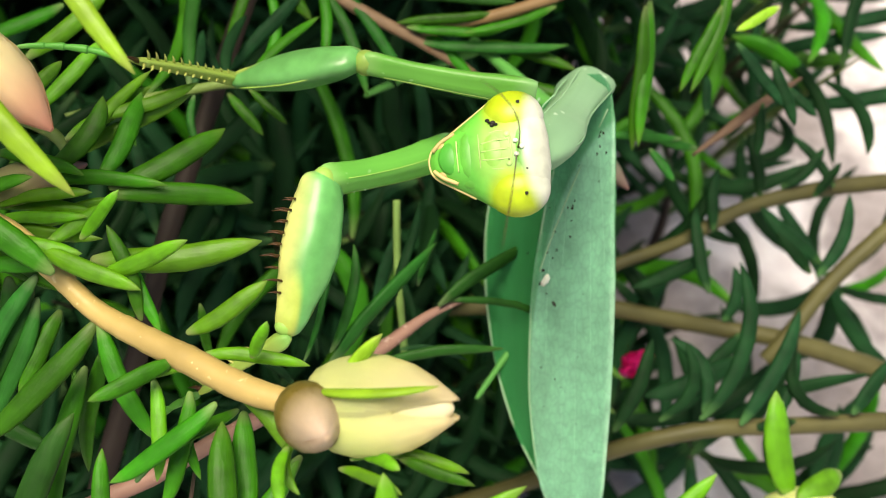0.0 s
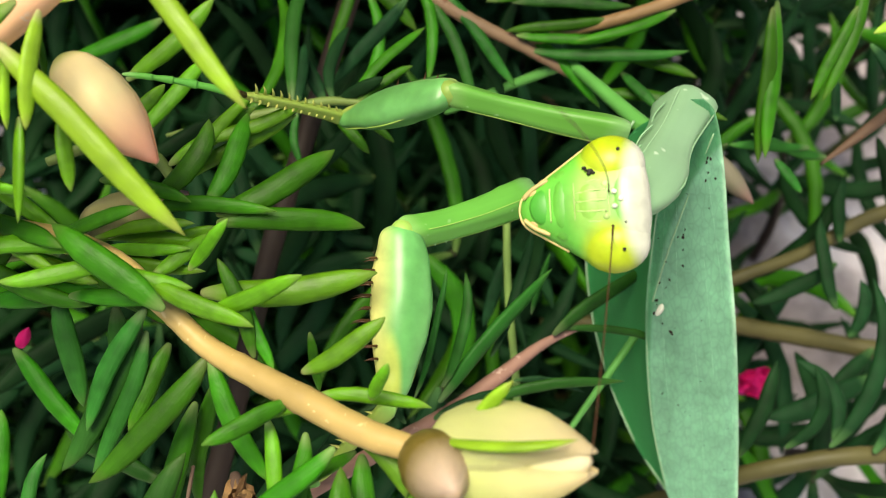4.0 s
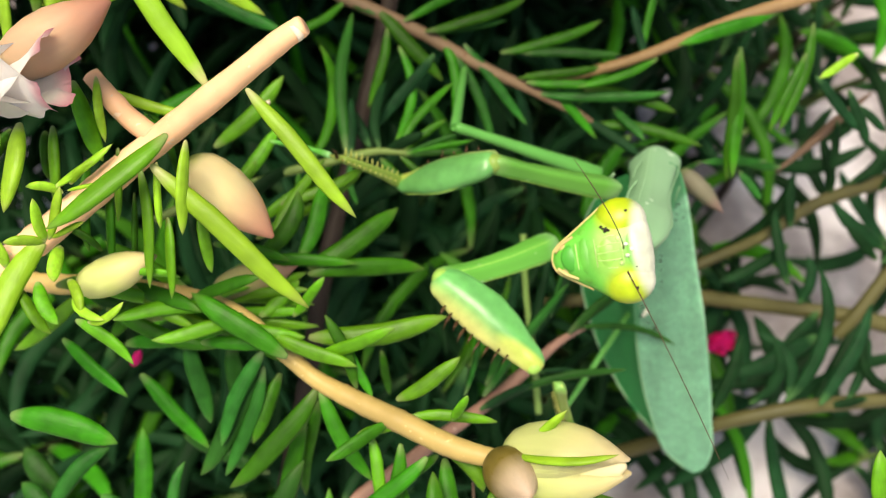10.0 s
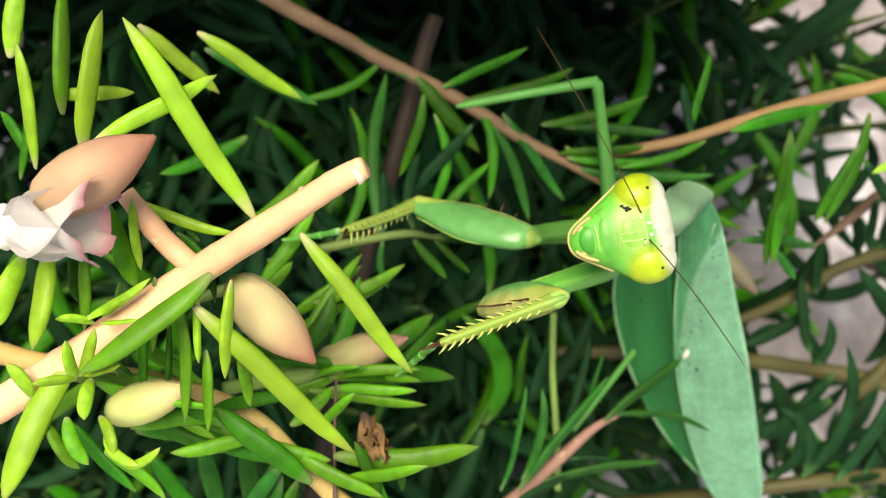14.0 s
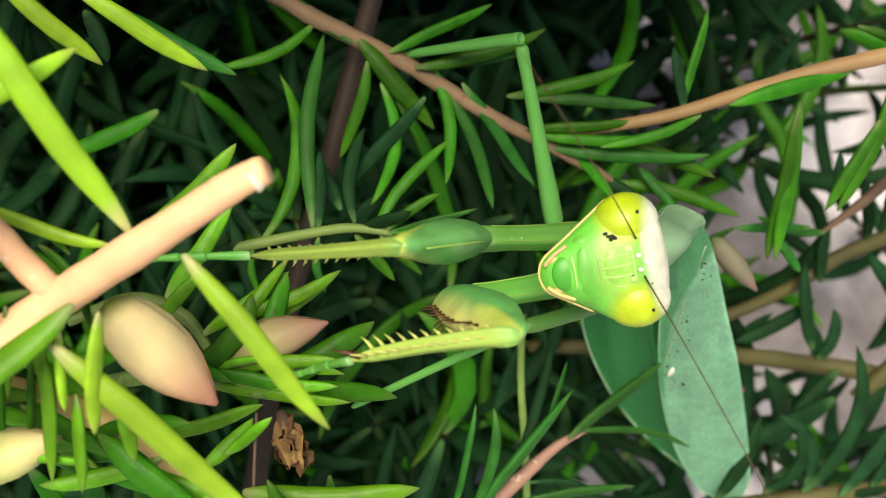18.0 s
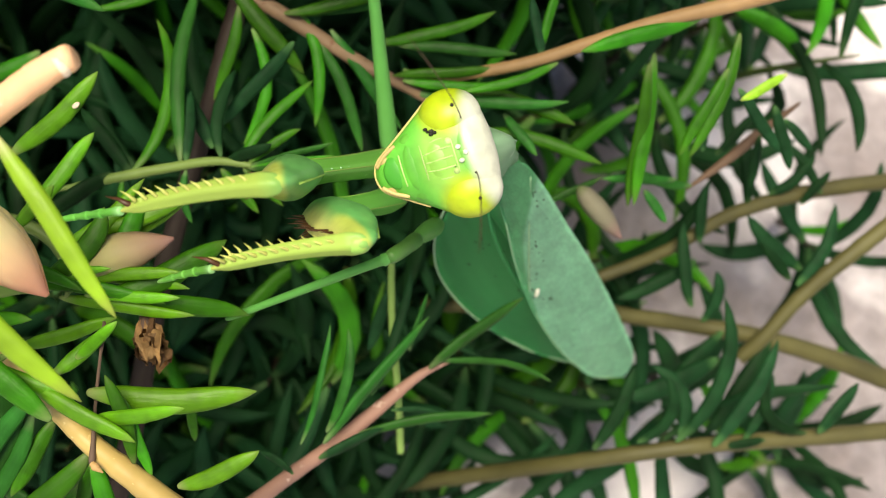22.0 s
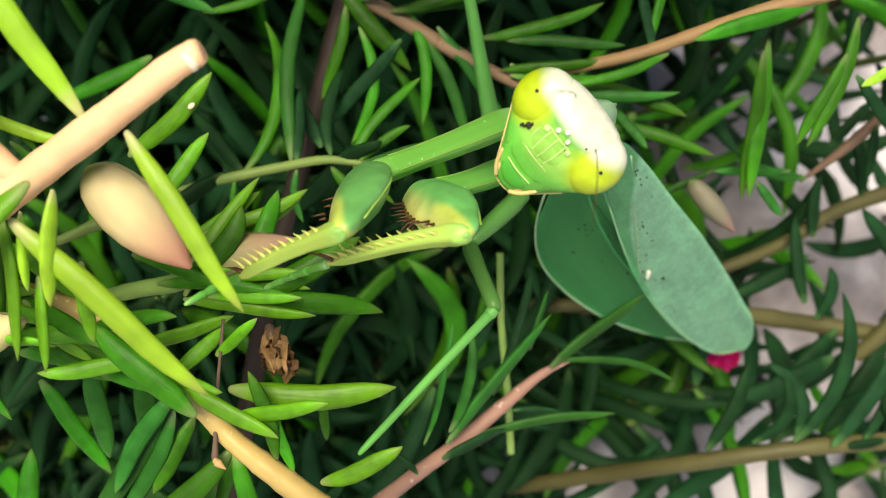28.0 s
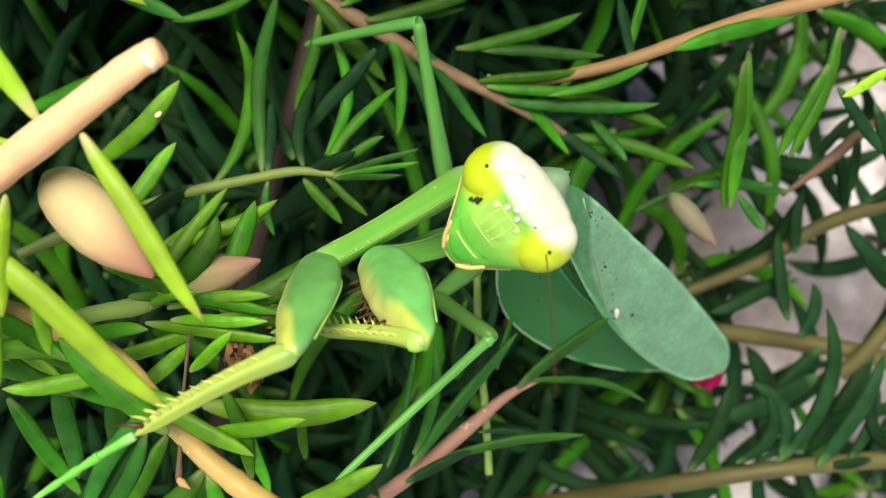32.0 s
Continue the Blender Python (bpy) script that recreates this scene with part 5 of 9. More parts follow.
        l.new(last, shift.inputs[0]), l.new(tone.outputs[0], shift.inputs["Scale"])
        last = shift.outputs[0]
    if lines:
        etch = n.new("ShaderNodeVectorMath")
        etch.operation = "SCALE"
        l.new(last, etch.inputs[0]), l.new(thin.outputs[0], etch.inputs["Scale"])
        last = etch.outputs[0]
    l.new(last, target)
    return m


# green face, lime eyes, crown whitened in colour for its sheen, grading into both
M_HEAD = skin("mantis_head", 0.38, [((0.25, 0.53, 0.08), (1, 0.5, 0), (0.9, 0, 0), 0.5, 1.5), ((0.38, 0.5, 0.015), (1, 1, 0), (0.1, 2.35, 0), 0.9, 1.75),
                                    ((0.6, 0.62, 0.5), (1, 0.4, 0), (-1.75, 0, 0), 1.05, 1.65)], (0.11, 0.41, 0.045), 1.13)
M_WING = skin("mantis_wing", 0.34, [((0.28, 0.61, 0.4), (1, 0, 0.42), (4.5, 0, 22), 8.55, 8.85)], (0.1, 0.37, 0.16), 1.0, 1500)
M_THIGH = skin("mantis_thigh", 0.34, [((0.42, 0.52, 0.1), (1, 0, 0.3), (0.6, 0, 9.6), 0.85, 1.3), ((0.54, 0.55, 0.18), (1, 0, 0.16), (1.75, 0, 4.6), 0.4, 1.8)], (0.12, 0.37, 0.1))

mantis = new("praying_mantis")
mantis.matrix_world = SUBJ
tagged(mantis, "green praying mantis clinging to the plant with folded leaf-like wings", "mantis")


def seg(a, b, c):
    """Pose of a limb from joint a towards joint b, its inner side towards c; millimetres."""
    a, b, c = Vector(a), Vector(b), Vector(c)
    z = (b - a).normalized()
    x = (c - a) - z * (c - a).dot(z)
    x = x.normalized() if x.length > 1e-3 else z.orthogonal().normalized()
    return Matrix.Translation(a * MM) @ Matrix((x, z.cross(x), z)).transposed().to_4x4()


def axes(at, x, y):
    x, y = Vector(x), Vector(y)
    z = x.cross(y)
    return Matrix.Translation(Vector(at) * MM) @ Matrix((x, y, z)).transposed().to_4x4()


def here(p):
    return SUBJ @ Matrix.Translation(Vector(p) * MM) @ Vector((0.3, -0.8, 0.5)).to_track_quat("Z", "Y").to_matrix().to_4x4()


def sway(u, v, w, turn=0, pivot=(-11, -11, 25)):
    """A plant shoot shifted in millimetres and turned in degrees about a pivot."""
    c = Matrix.Translation(Vector(pivot) * MM)
    return SUBJ @ Matrix.Translation(Vector((u, v, w)) * MM) @ c @ Matrix.Rotation(radians(turn), 4, "Z") @ c.inverted()


def facet(turn, keel):
    """How far a keeled limb's section draws in between its four edges."""
    return 1 - keel * math.sin(2 * turn) ** 2


def limb(name, prof, mat, flat=0.8, bow=0.0, label="", keel=0.0):
    bm = bmesh.new()
    lathe(bm, [(z * MM, max(r, 0.01) * MM) for z, r in smooth_path(prof, 4)], 24, flat, bow * MM)
    top = prof[-1][0] * MM
    thick = max(r for z, r in prof)
    for v in bm.verts:
        push = 0.045 * noise.noise(v.co * (1.1 / (thick * MM))) + 0.02 * noise.noise(v.co * (3.5 / (thick * MM)))
        s = v.co.z / top
        axis = 4 * bow * MM * s * (1 - s)
        push = (1 + push) * facet(math.atan2(v.co.y / flat, v.co.x - axis), keel)
        v.co.x = axis + (v.co.x - axis) * push
        v.co.y *= push
    return part(name, finish(name, bm, mat), mantis, None, label)


def spines(owner, rows, mat, name="spine", splay=0.0):
    """Thorns on a limb: (z, x, y, length, lean, thickness); splay turns those of each side outwards."""
    for z, x, y, n, lean, r in rows:
        bm = bmesh.new()
        lathe(bm, [(0, r * MM), (n * 0.5 * MM, r * 0.6 * MM), (n * MM, r * 0.08 * MM)], 6, 1.0, 0.06 * n * MM)
        part(name, finish(name, bm, mat), owner, Matrix.Translation(Vector((x, y, z)) * MM) @ Matrix.Rotation(math.copysign(splay, y), 4, "Z") @ Matrix.Rotation(radians(90 - lean), 4, "Y"))


def ridge(owner, name, pts, r, mat, label="", k=1.0):
    bm = bmesh.new()
    tube(bm, smooth_path([[c * k * MM for c in p] + [r * k * MM] for p in pts], 4), 6)
    return part(name, finish(name, bm, mat), owner, None, label)


def foreleg(tag):
    coxa = limb("coxa", [(0, 0.9), (0.6, 1.15), (2, 1.2), (5, 1.05), (8, 0.98), (9.6, 1.02), (10.4, 1.05), (10.9, 0.9), (11.2, 0.5)], M_GREEN, 0.78, 0.35, keel=0.17)
    for turn in (1.57, 0.0):
        ridge(coxa, "coxa_ridge", [(1.4 * z / 11.2 * (1 - z / 11.2) + r * math.cos(turn), 0.78 * r * math.sin(turn), z) for z, r in ((0.8, 1.15), (2, 1.2), (5, 1.05), (8, 0.98), (9.6, 1.02))], 0.035, M_JOINT)
    spines(coxa, [(1.2 + i * 0.85, 1.05 + 0.1 * math.sin(i), 0.12, 0.22, 10, 0.1) for i in range(11)], M_PALE, "tooth")
    femur = limb("femur", [(-0.5, 0.4), (-0.25, 0.95), (0.2, 1.3), (1.0, 1.52), (2, 1.68), (3.4, 1.8), (5, 1.78), (6.6, 1.5), (8, 1.12), (8.8, 1.0), (9.5, 0.72), (9.8, 0.35)], M_THIGH, 0.7, -0.25, keel=0.1)
    ridge(femur, "femur_rim", [(-0.95, 0.3, 0.5), (-1.92, 0.2, 3), (-1.98, 0.2, 5), (-1.15, 0.25, 8.6)], 0.055, M_JOINT)
    ridge(femur, "femur_rim", [(1.0, 0.6, 1.2), (1.3, 0.66, 4), (1.1, 0.58, 6.5), (0.75, 0.48, 8.6)], 0.07, M_INNER)
    rows = []
    for i in range(9 if tag == "lower" else 5):
        z = 1.6 + i * (0.72 if tag == "lower" else 1.3)
        for y in (-0.45, 0.45):
            rows.append((z, 1.38 + 0.2 * math.sin(i * 0.45) - (0.35 if z > 6.5 else 0), y, (0.75 if tag == "lower" else 0.4) + 0.4 * (i % 2), 10, 0.085))
    spines(femur, rows, M_SPINE, "spine", 0.35)
    tibia = limb("tibia", [(-0.4, 0.3), (-0.1, 0.56), (0.5, 0.68), (1.2, 0.62), (2.5, 0.56), (5, 0.5), (7.0, 0.44), (7.8, 0.3), (8.6, 0.05)], M_SHANK, 0.75, 0.25, keel=0.2)
    spines(tibia, [(1.0 + i * 0.31, 0.32, 0.2 * (-1) ** i, 0.6 + 0.018 * i, 36, 0.13) for i in range(22)], M_INNER, "tooth", 0.6)
    spines(tibia, [(7.9, 0.15, 0, 1.6, 62, 0.2)], M_SPINE, "hook")
    tarsus = limb("tarsus", [(0, 0.2), (0.3, 0.26), (2.2, 0.2), (2.4, 0.27), (3.6, 0.18), (3.8, 0.24), (4.8, 0.16), (5, 0.2), (6.3, 0.13), (6.6, 0.03)], M_GREEN, 1.0, 0.35)
    joint(coxa, (0.1, 0, 10.9), (0.95, 0.8, 0.8))
    joint(femur, (0.1, 0, 9.3), (0.72, 0.56, 0.55))
    return coxa, femur, tibia, tarsus


def joint(owner, at, size):
    """A pale knuckle at the end of a limb."""
    bm = bmesh.new()
    bmesh.ops.create_uvsphere(bm, u_segments=14, v_segments=9, radius=1)
    bmesh.ops.scale(bm, vec=Vector(size) * MM, verts=bm.verts)
    bmesh.ops.translate(bm, vec=Vector(at) * MM, verts=bm.verts)
    part("joint", finish("joint", bm, M_JOINT), owner)


coxa_upper, femur_upper, tibia_upper, tarsus_upper = foreleg("upper")
coxa_lower, femur_lower, tibia_lower, tarsus_lower = foreleg("lower")


def build_head():
    bm = bmesh.new()
    # stations along x from crown to mouth: half height across the eyes, half depth
    rings = []
    for x, y, z, zc in ((-1.72, 0.8, 0.4, -0.2), (-1.58, 1.7, 0.8, -0.15), (-1.25, 2.45, 1.12, -0.05), (-0.8, 2.92, 1.28, 0), (-0.3, 3.2, 1.36, 0), (0.15, 3.28, 1.36, 0), (0.6, 3.12, 1.32, 0),
                        (1.1, 2.84, 1.27, 0), (1.6, 2.5, 1.2, 0), (2.2, 2.08, 1.1, -0.03), (3.0, 1.56, 0.92, -0.08), (3.6, 1.18, 0.74, -0.1), (4.05, 0.86, 0.52, -0.1), (4.3, 0.55, 0.34, -0.1), (4.42, 0.2, 0.12, -0.1)):
        rings.append([Vector((x, y * math.copysign(abs(math.cos(a)) ** 0.8, math.cos(a)), zc + z * math.sin(a))) * 1.13 * MM
                      for a in (6.28318 * i / 24 for i in range(24))])
    loft(bm, rings)
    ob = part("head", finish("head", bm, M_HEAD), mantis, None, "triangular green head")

    def blob(name, c, r, mat, label="", k=16):
        b = bmesh.new()
        bmesh.ops.create_uvsphere(b, u_segments=k, v_segments=k // 2 + 2, radius=1)
        bmesh.ops.scale(b, vec=Vector(r) * 1.13 * MM, verts=b.verts)
        bmesh.ops.translate(b, vec=Vector(c) * 1.13 * MM, verts=b.verts)
        return part(name, finish(name, b, mat), ob, None, label)
    for s in (1, -1):
        blob("eye", (0.02, 1.86 * s, 0.08), (1.62, 1.42, 1.3), M_HEAD, "glossy lime compound eye", 24)
        blob("pupil_spot", (-0.4, 2.35 * s, 1.3), (0.09, 0.09, 0.06), M_SPOT)
        blob("ocellus", (-0.1, 0.34 * s, 1.42), (0.14, 0.12, 0.1), M_CREAM)
        blob("antenna_socket", (0.3, 0.75 * s, 1.3), (0.17, 0.17, 0.1), M_PLATE)
        ridge(ob, "palp", [(3.0, 1.3 * s, 0.45), (3.7, 0.95 * s, 0.45), (4.2, 0.5 * s, 0.36)], 0.11, M_LIP, k=1.13)
    blob("ocellus", (-0.4, 0, 1.47), (0.13, 0.13, 0.09), M_CREAM)
    blob("crown", (-0.45, 0, 0.04), (1.26, 2.85, 1.38), M_HEAD, "whitish crown with its sheen put into the colour", 24)
    blob("shield", (0.95, 0, 1.0), (0.75, 1.2, 0.34), M_HEAD)
    blob("clypeus", (2.2, 0, 0.76), (0.66, 1.3, 0.3), M_HEAD, "pale lower face plate")
    blob("labrum", (3.15, 0, 0.53), (0.78, 0.9, 0.28), M_JAW, "darker green mouth plate")
    for s in (1, -1):
        blob("mandible", (3.6, 0.72 * s, 0.28), (0.42, 0.26, 0.22), M_LIP, "brownish jaw")
        blob("cheek", (1.9, 1.25 * s, 0.42), (0.9, 0.56, 0.46), M_HEAD)
    for y in (-0.95, -0.48, 0, 0.48, 0.95):
        ridge(ob, "face_ridge", [(0.25, y, 1.33 - 0.1 * y * y), (0.9, y * 1.02, 1.335 - 0.12 * y * y), (1.65, y * 0.85, 1.17 - 0.12 * y * y)], 0.046, M_PLATE, k=1.13)
    for x, y, z in ((0.15, 1.2, 1.24), (1.75, 0.95, 1.08), (2.9, 0.8, 0.85)):
        ridge(ob, "face_ridge", [(x, -y, z - 0.02), (x, 0, z + 0.15), (x, y, z - 0.02)], 0.04, M_PLATE, k=1.13)
    ridge(ob, "mouth_rim", [(2.2, 2.1, 0.05), (3.0, 1.58, 0.0), (3.6, 1.2, -0.02), (4.08, 0.87, -0.05), (4.36, 0.5, -0.05), (4.46, 0, -0.05), (4.36, -0.5, -0.05), (4.08, -0.87, -0.05), (3.6, -1.2, -0.02), (3.0, -1.58, 0.0), (1.6, -2.52, 0.05), (0.8, -3.06, 0.1)], 0.065, M_LIP, "yellowish mouth rim", 1.13)
    for x, y, r in ((0.8, -1.32, 0.1), (0.95, -1.42, 0.15), (1.0, -1.3, 0.12), (1.14, -1.47, 0.08), (0.3, 0.55, 0.06), (-0.55, 1.1, 0.07)):
        blob("dark_speck", (x, y, 1.27 - 0.02 * abs(y)), (r, r * 0.8, 0.1), M_SPOT, "", 10)
    blob("dark_speck", (1.22, -1.6, 1.17), (0.12, 0.08, 0.1), M_SPOT)
    return ob


head = build_head()


def antenna():
    return limb("antenna", [(0, 0.07), (0.5, 0.05), (3, 0.036), (8, 0.03), (12, 0.03), (15, 0.01)], M_SPINE, 1.0, 0.7)


antenna_a, antenna_b = antenna(), antenna()
prothorax = limb("prothorax", [(-0.4, 0.6), (0, 1.1), (1, 1.7), (2.5, 2.15), (4, 2.2), (6, 1.9), (9, 1.7), (12, 1.85), (13.6, 2.15), (14.6, 1.9), (15.3, 1.3), (15.7, 0.5)], M_PALE, 0.72, 0.0, "pale translucent green neck shield", 0.13)
for side in (1, -1):
    ridge(prothorax, "shield_rim", [(0.1, 0.9 * side, 0.3), (0.2, 1.55 * side, 2.5), (0.2, 1.56 * side, 4), (0.15, 1.22 * side, 9), (0.1, 1.52 * side, 13.6), (0, 1.0 * side, 15.2)], 0.05, M_EDGE)
ridge(prothorax, "shield_keel", [(-1.15, 0, 0.4), (-2.12, 0, 2.5), (-2.15, 0, 4), (-1.72, 0, 8), (-2.1, 0, 13.6), (-1.3, 0, 15.3)], 0.06, M_PALE)
for side in (1, -1):
    for z in (2.2, 4.6, 7.5, 11.0):
        ridge(prothorax, "shield_crease", [(1.9 - 0.05 * z, 0.35 * side, z - 0.9), (1.5 - 0.03 * z, 0.9 * side, z), (0.7, 1.32 * side, z + 0.8)], 0.06, M_PALE)
body = limb("abdomen", [(0.4, 0.6), (1.0, 1.5), (2.5, 2.0), (8, 2.1), (16, 2.1), (22, 1.7), (26, 1.0), (28, 0.3)], M_UNDER, 0.8, 0.0, "soft green abdomen under the wings")


def wing(name, mat, outline, turn, arch, label):
    """A stiff folded forewing under the body part. outline: (z, left, right) in millimetres."""
    bm = bmesh.new()
    grid = []
    path = smooth_path(outline, 5)
    for z, a, b in path:
        row = []
        for j in range(13):
            s = j / 12
            x = a + (b - a) * s
            row.append(bm.verts.new(Vector((x, arch * (1 - ((x) / 6.0) ** 2) + 0.12 * math.sin(x * 2.1 + z * 0.3), z)) * MM))
        grid.append(row)
    for p, q in zip(grid, grid[1:]):
        for j in range(12):
            bm.faces.new((p[j], p[j + 1], q[j + 1], q[j]))
    bmesh.ops.solidify(bm, geom=bm.faces[:], thickness=0.12 * MM)
    return part(name, finish(name, bm, mat), body, turn, label)


# folded wings: the pale one lies on top, the darker one shows beside it
upper_wing = wing("forewing", M_WING, [(-0.9, -0.6, 0.9), (0.3, -1.2, 1.6), (4, -2.0, 1.9), (9, -3.2, 1.9), (15, -4.1, 2.0), (22, -4.4, 1.8), (27, -4.0, 1.5), (30.5, -3.2, 1.2), (32.6, -1.7, 0.4), (33.2, -0.9, -0.4)],
     Matrix.Translation(Vector((0.3, 1.0, 0)) * MM), 1.1, "pale blue-green forewing with fine veins and dark flecks")
lower_wing = wing("underwing", M_UNDER, [(0.4, -1.6, 0.0), (1.6, -4.0, 0.0), (5, -7.0, 0.0), (10, -8.9, 0.0), (16, -9.2, 0.0), (22, -8.2, 0.0), (27, -6.3, 0.0), (31, -3.6, 0.0), (33, -1.0, 0.0)],
     Matrix.Translation(Vector((0.2, 0.7, 0)) * MM) @ Matrix.Rotation(radians(22), 4, "Z"), 0.3, "darker green lower forewing")
ridge(upper_wing, "wing_rim", [(-1.95, 1.02, 4), (-3.1, 0.85, 9), (-4.0, 0.63, 15), (-4.3, 0.55, 22), (-3.9, 0.65, 27), (-3.2, 0.8, 30.5), (-1.7, 1.0, 32.6)], 0.05, M_EDGE)
ridge(lower_wing, "wing_rim", [(-4.0, 0.0, 1), (-7.0, -0.1, 5), (-8.9, -0.35, 10), (-9.2, -0.4, 16), (-8.2, -0.25, 22), (-6.3, -0.05, 27), (-3.6, 0.2, 31)], 0.09, M_EDGE)
wrng = random.Random(5)


def wing_speck(owner, name, x, z, size, mat, height, longer=1.0):
    bm = bmesh.new()
    bmesh.ops.create_icosphere(bm, subdivisions=2, radius=size * MM)
    bmesh.ops.scale(bm, vec=(0.8, 0.3, longer), verts=bm.verts)
    for v in bm.verts:
        v.co *= 1 + 0.35 * noise.noise(v.co * (0.9 / (size * MM)))
    part(name, finish(name, bm, mat), owner, Matrix.Translation(Vector((x, height + 0.04, z)) * MM) @ Matrix.Rotation(wrng.uniform(-0.6, 0.6), 4, "Y"))


def fold_at(z):
    """Where the pale half of the forewing begins at a distance z from the wing root."""
    return max(-3.6, 2.1 - 0.5 * z + 0.006 * z * z)


for i in range(46):
    z = wrng.choice((wrng.gauss(4, 1.2), wrng.gauss(8, 2.0), wrng.gauss(13, 3.0)))
    x = fold_at(max(z, 0)) + wrng.gauss(0.5, 0.7)
    if not -3.6 < x < 1.5 or z < 1:
        continue
    wing_speck(upper_wing, "speck", x, z, wrng.choice((0.05, 0.07, 0.09, 0.14)), M_SPOT, 1.1 * (1 - (x / 6) ** 2), wrng.uniform(0.8, 1.8))
for i in range(13):
    wing_speck(upper_wing, "speck", wrng.uniform(-3.2, 1.0), wrng.uniform(14, 27), wrng.choice((0.04, 0.05, 0.08)), M_SPOT, 1.06)
for x, z in ((-4.2, 7.6), (-4.6, 7.2), (-4.0, 7.0), (-4.4, 8.3), (-3.8, 8.0), (-3.2, 9.5), (-5.0, 12.5), (-4.1, 15.5), (-6.2, 9.8)):
    wing_speck(lower_wing, "speck", x, z, wrng.uniform(0.06, 0.14), M_SPOT, 0.3 * (1 - (x / 6) ** 2) + 0.03)
# creamy scar where the fold meets the wing's edge, and the pale fold itself
wing_speck(upper_wing, "pale_scar", -3.0, 13.8, 0.3, M_CREAM, 0.84, 1.7)
ridge(upper_wing, "wing_fold", [(x, 1.1 * (1 - (x / 6) ** 2) + 0.02, z) for x, z in ((fold_at(q), q) for q in (1.5, 3.5, 5.5, 7.5, 9.5, 11.5, 13.2))], 0.06, M_EDGE)
ridge(lower_wing, "midrib", [(-0.8, 0.35, 0), (-2.6, 0.38, 5), (-3.6, 0.3, 12), (-3.6, 0.3, 20), (-2.6, 0.4, 27), (-1.2, 0.4, 31.5)], 0.14, M_UNDER)
for i in range(5):
    x = -2.9 + 1.05 * i
    ridge(upper_wing, "vein", [(x * 0.4, 1.14, 1), (x * 0.75, 1.12 - 0.02 * x * x, 7), (x, 1.1 - 0.032 * x * x, 15), (x * 1.02, 1.1 - 0.032 * x * x, 23), (x * 0.7 - 0.4, 1.1 - 0.02 * x * x, 29.5)], 0.022, M_WING)
mid_femur_a = limb("leg_femur", [(0, 0.5), (0.5, 0.75), (5, 0.62), (11, 0.45), (12.6, 0.5), (13, 0.35)], M_LEG, 0.9, 0.2)
mid_tibia_a = limb("leg_tibia", [(0, 0.35), (0.5, 0.42), (6, 0.34), (10, 0.28), (11, 0.1)], M_LEG, 1.0, 0.3)
mid_coxa_b = limb("leg_coxa", [(0, 0.7), (1, 0.85), (3, 0.8), (5, 0.55), (5.6, 0.3)], M_LEG, 0.8, 0.1)
mid_femur_b = limb("leg_femur", [(0, 0.4), (0.6, 0.6), (3, 0.55), (5.5, 0.55), (6.2, 0.35)], M_LEG, 0.9, 0.3)
mid_tibia_b = limb("leg_tibia", [(0, 0.34), (0.5, 0.42), (1.0, 0.32), (6, 0.28), (12, 0.22), (13, 0.1)], M_LEG, 1.0, -0.2)


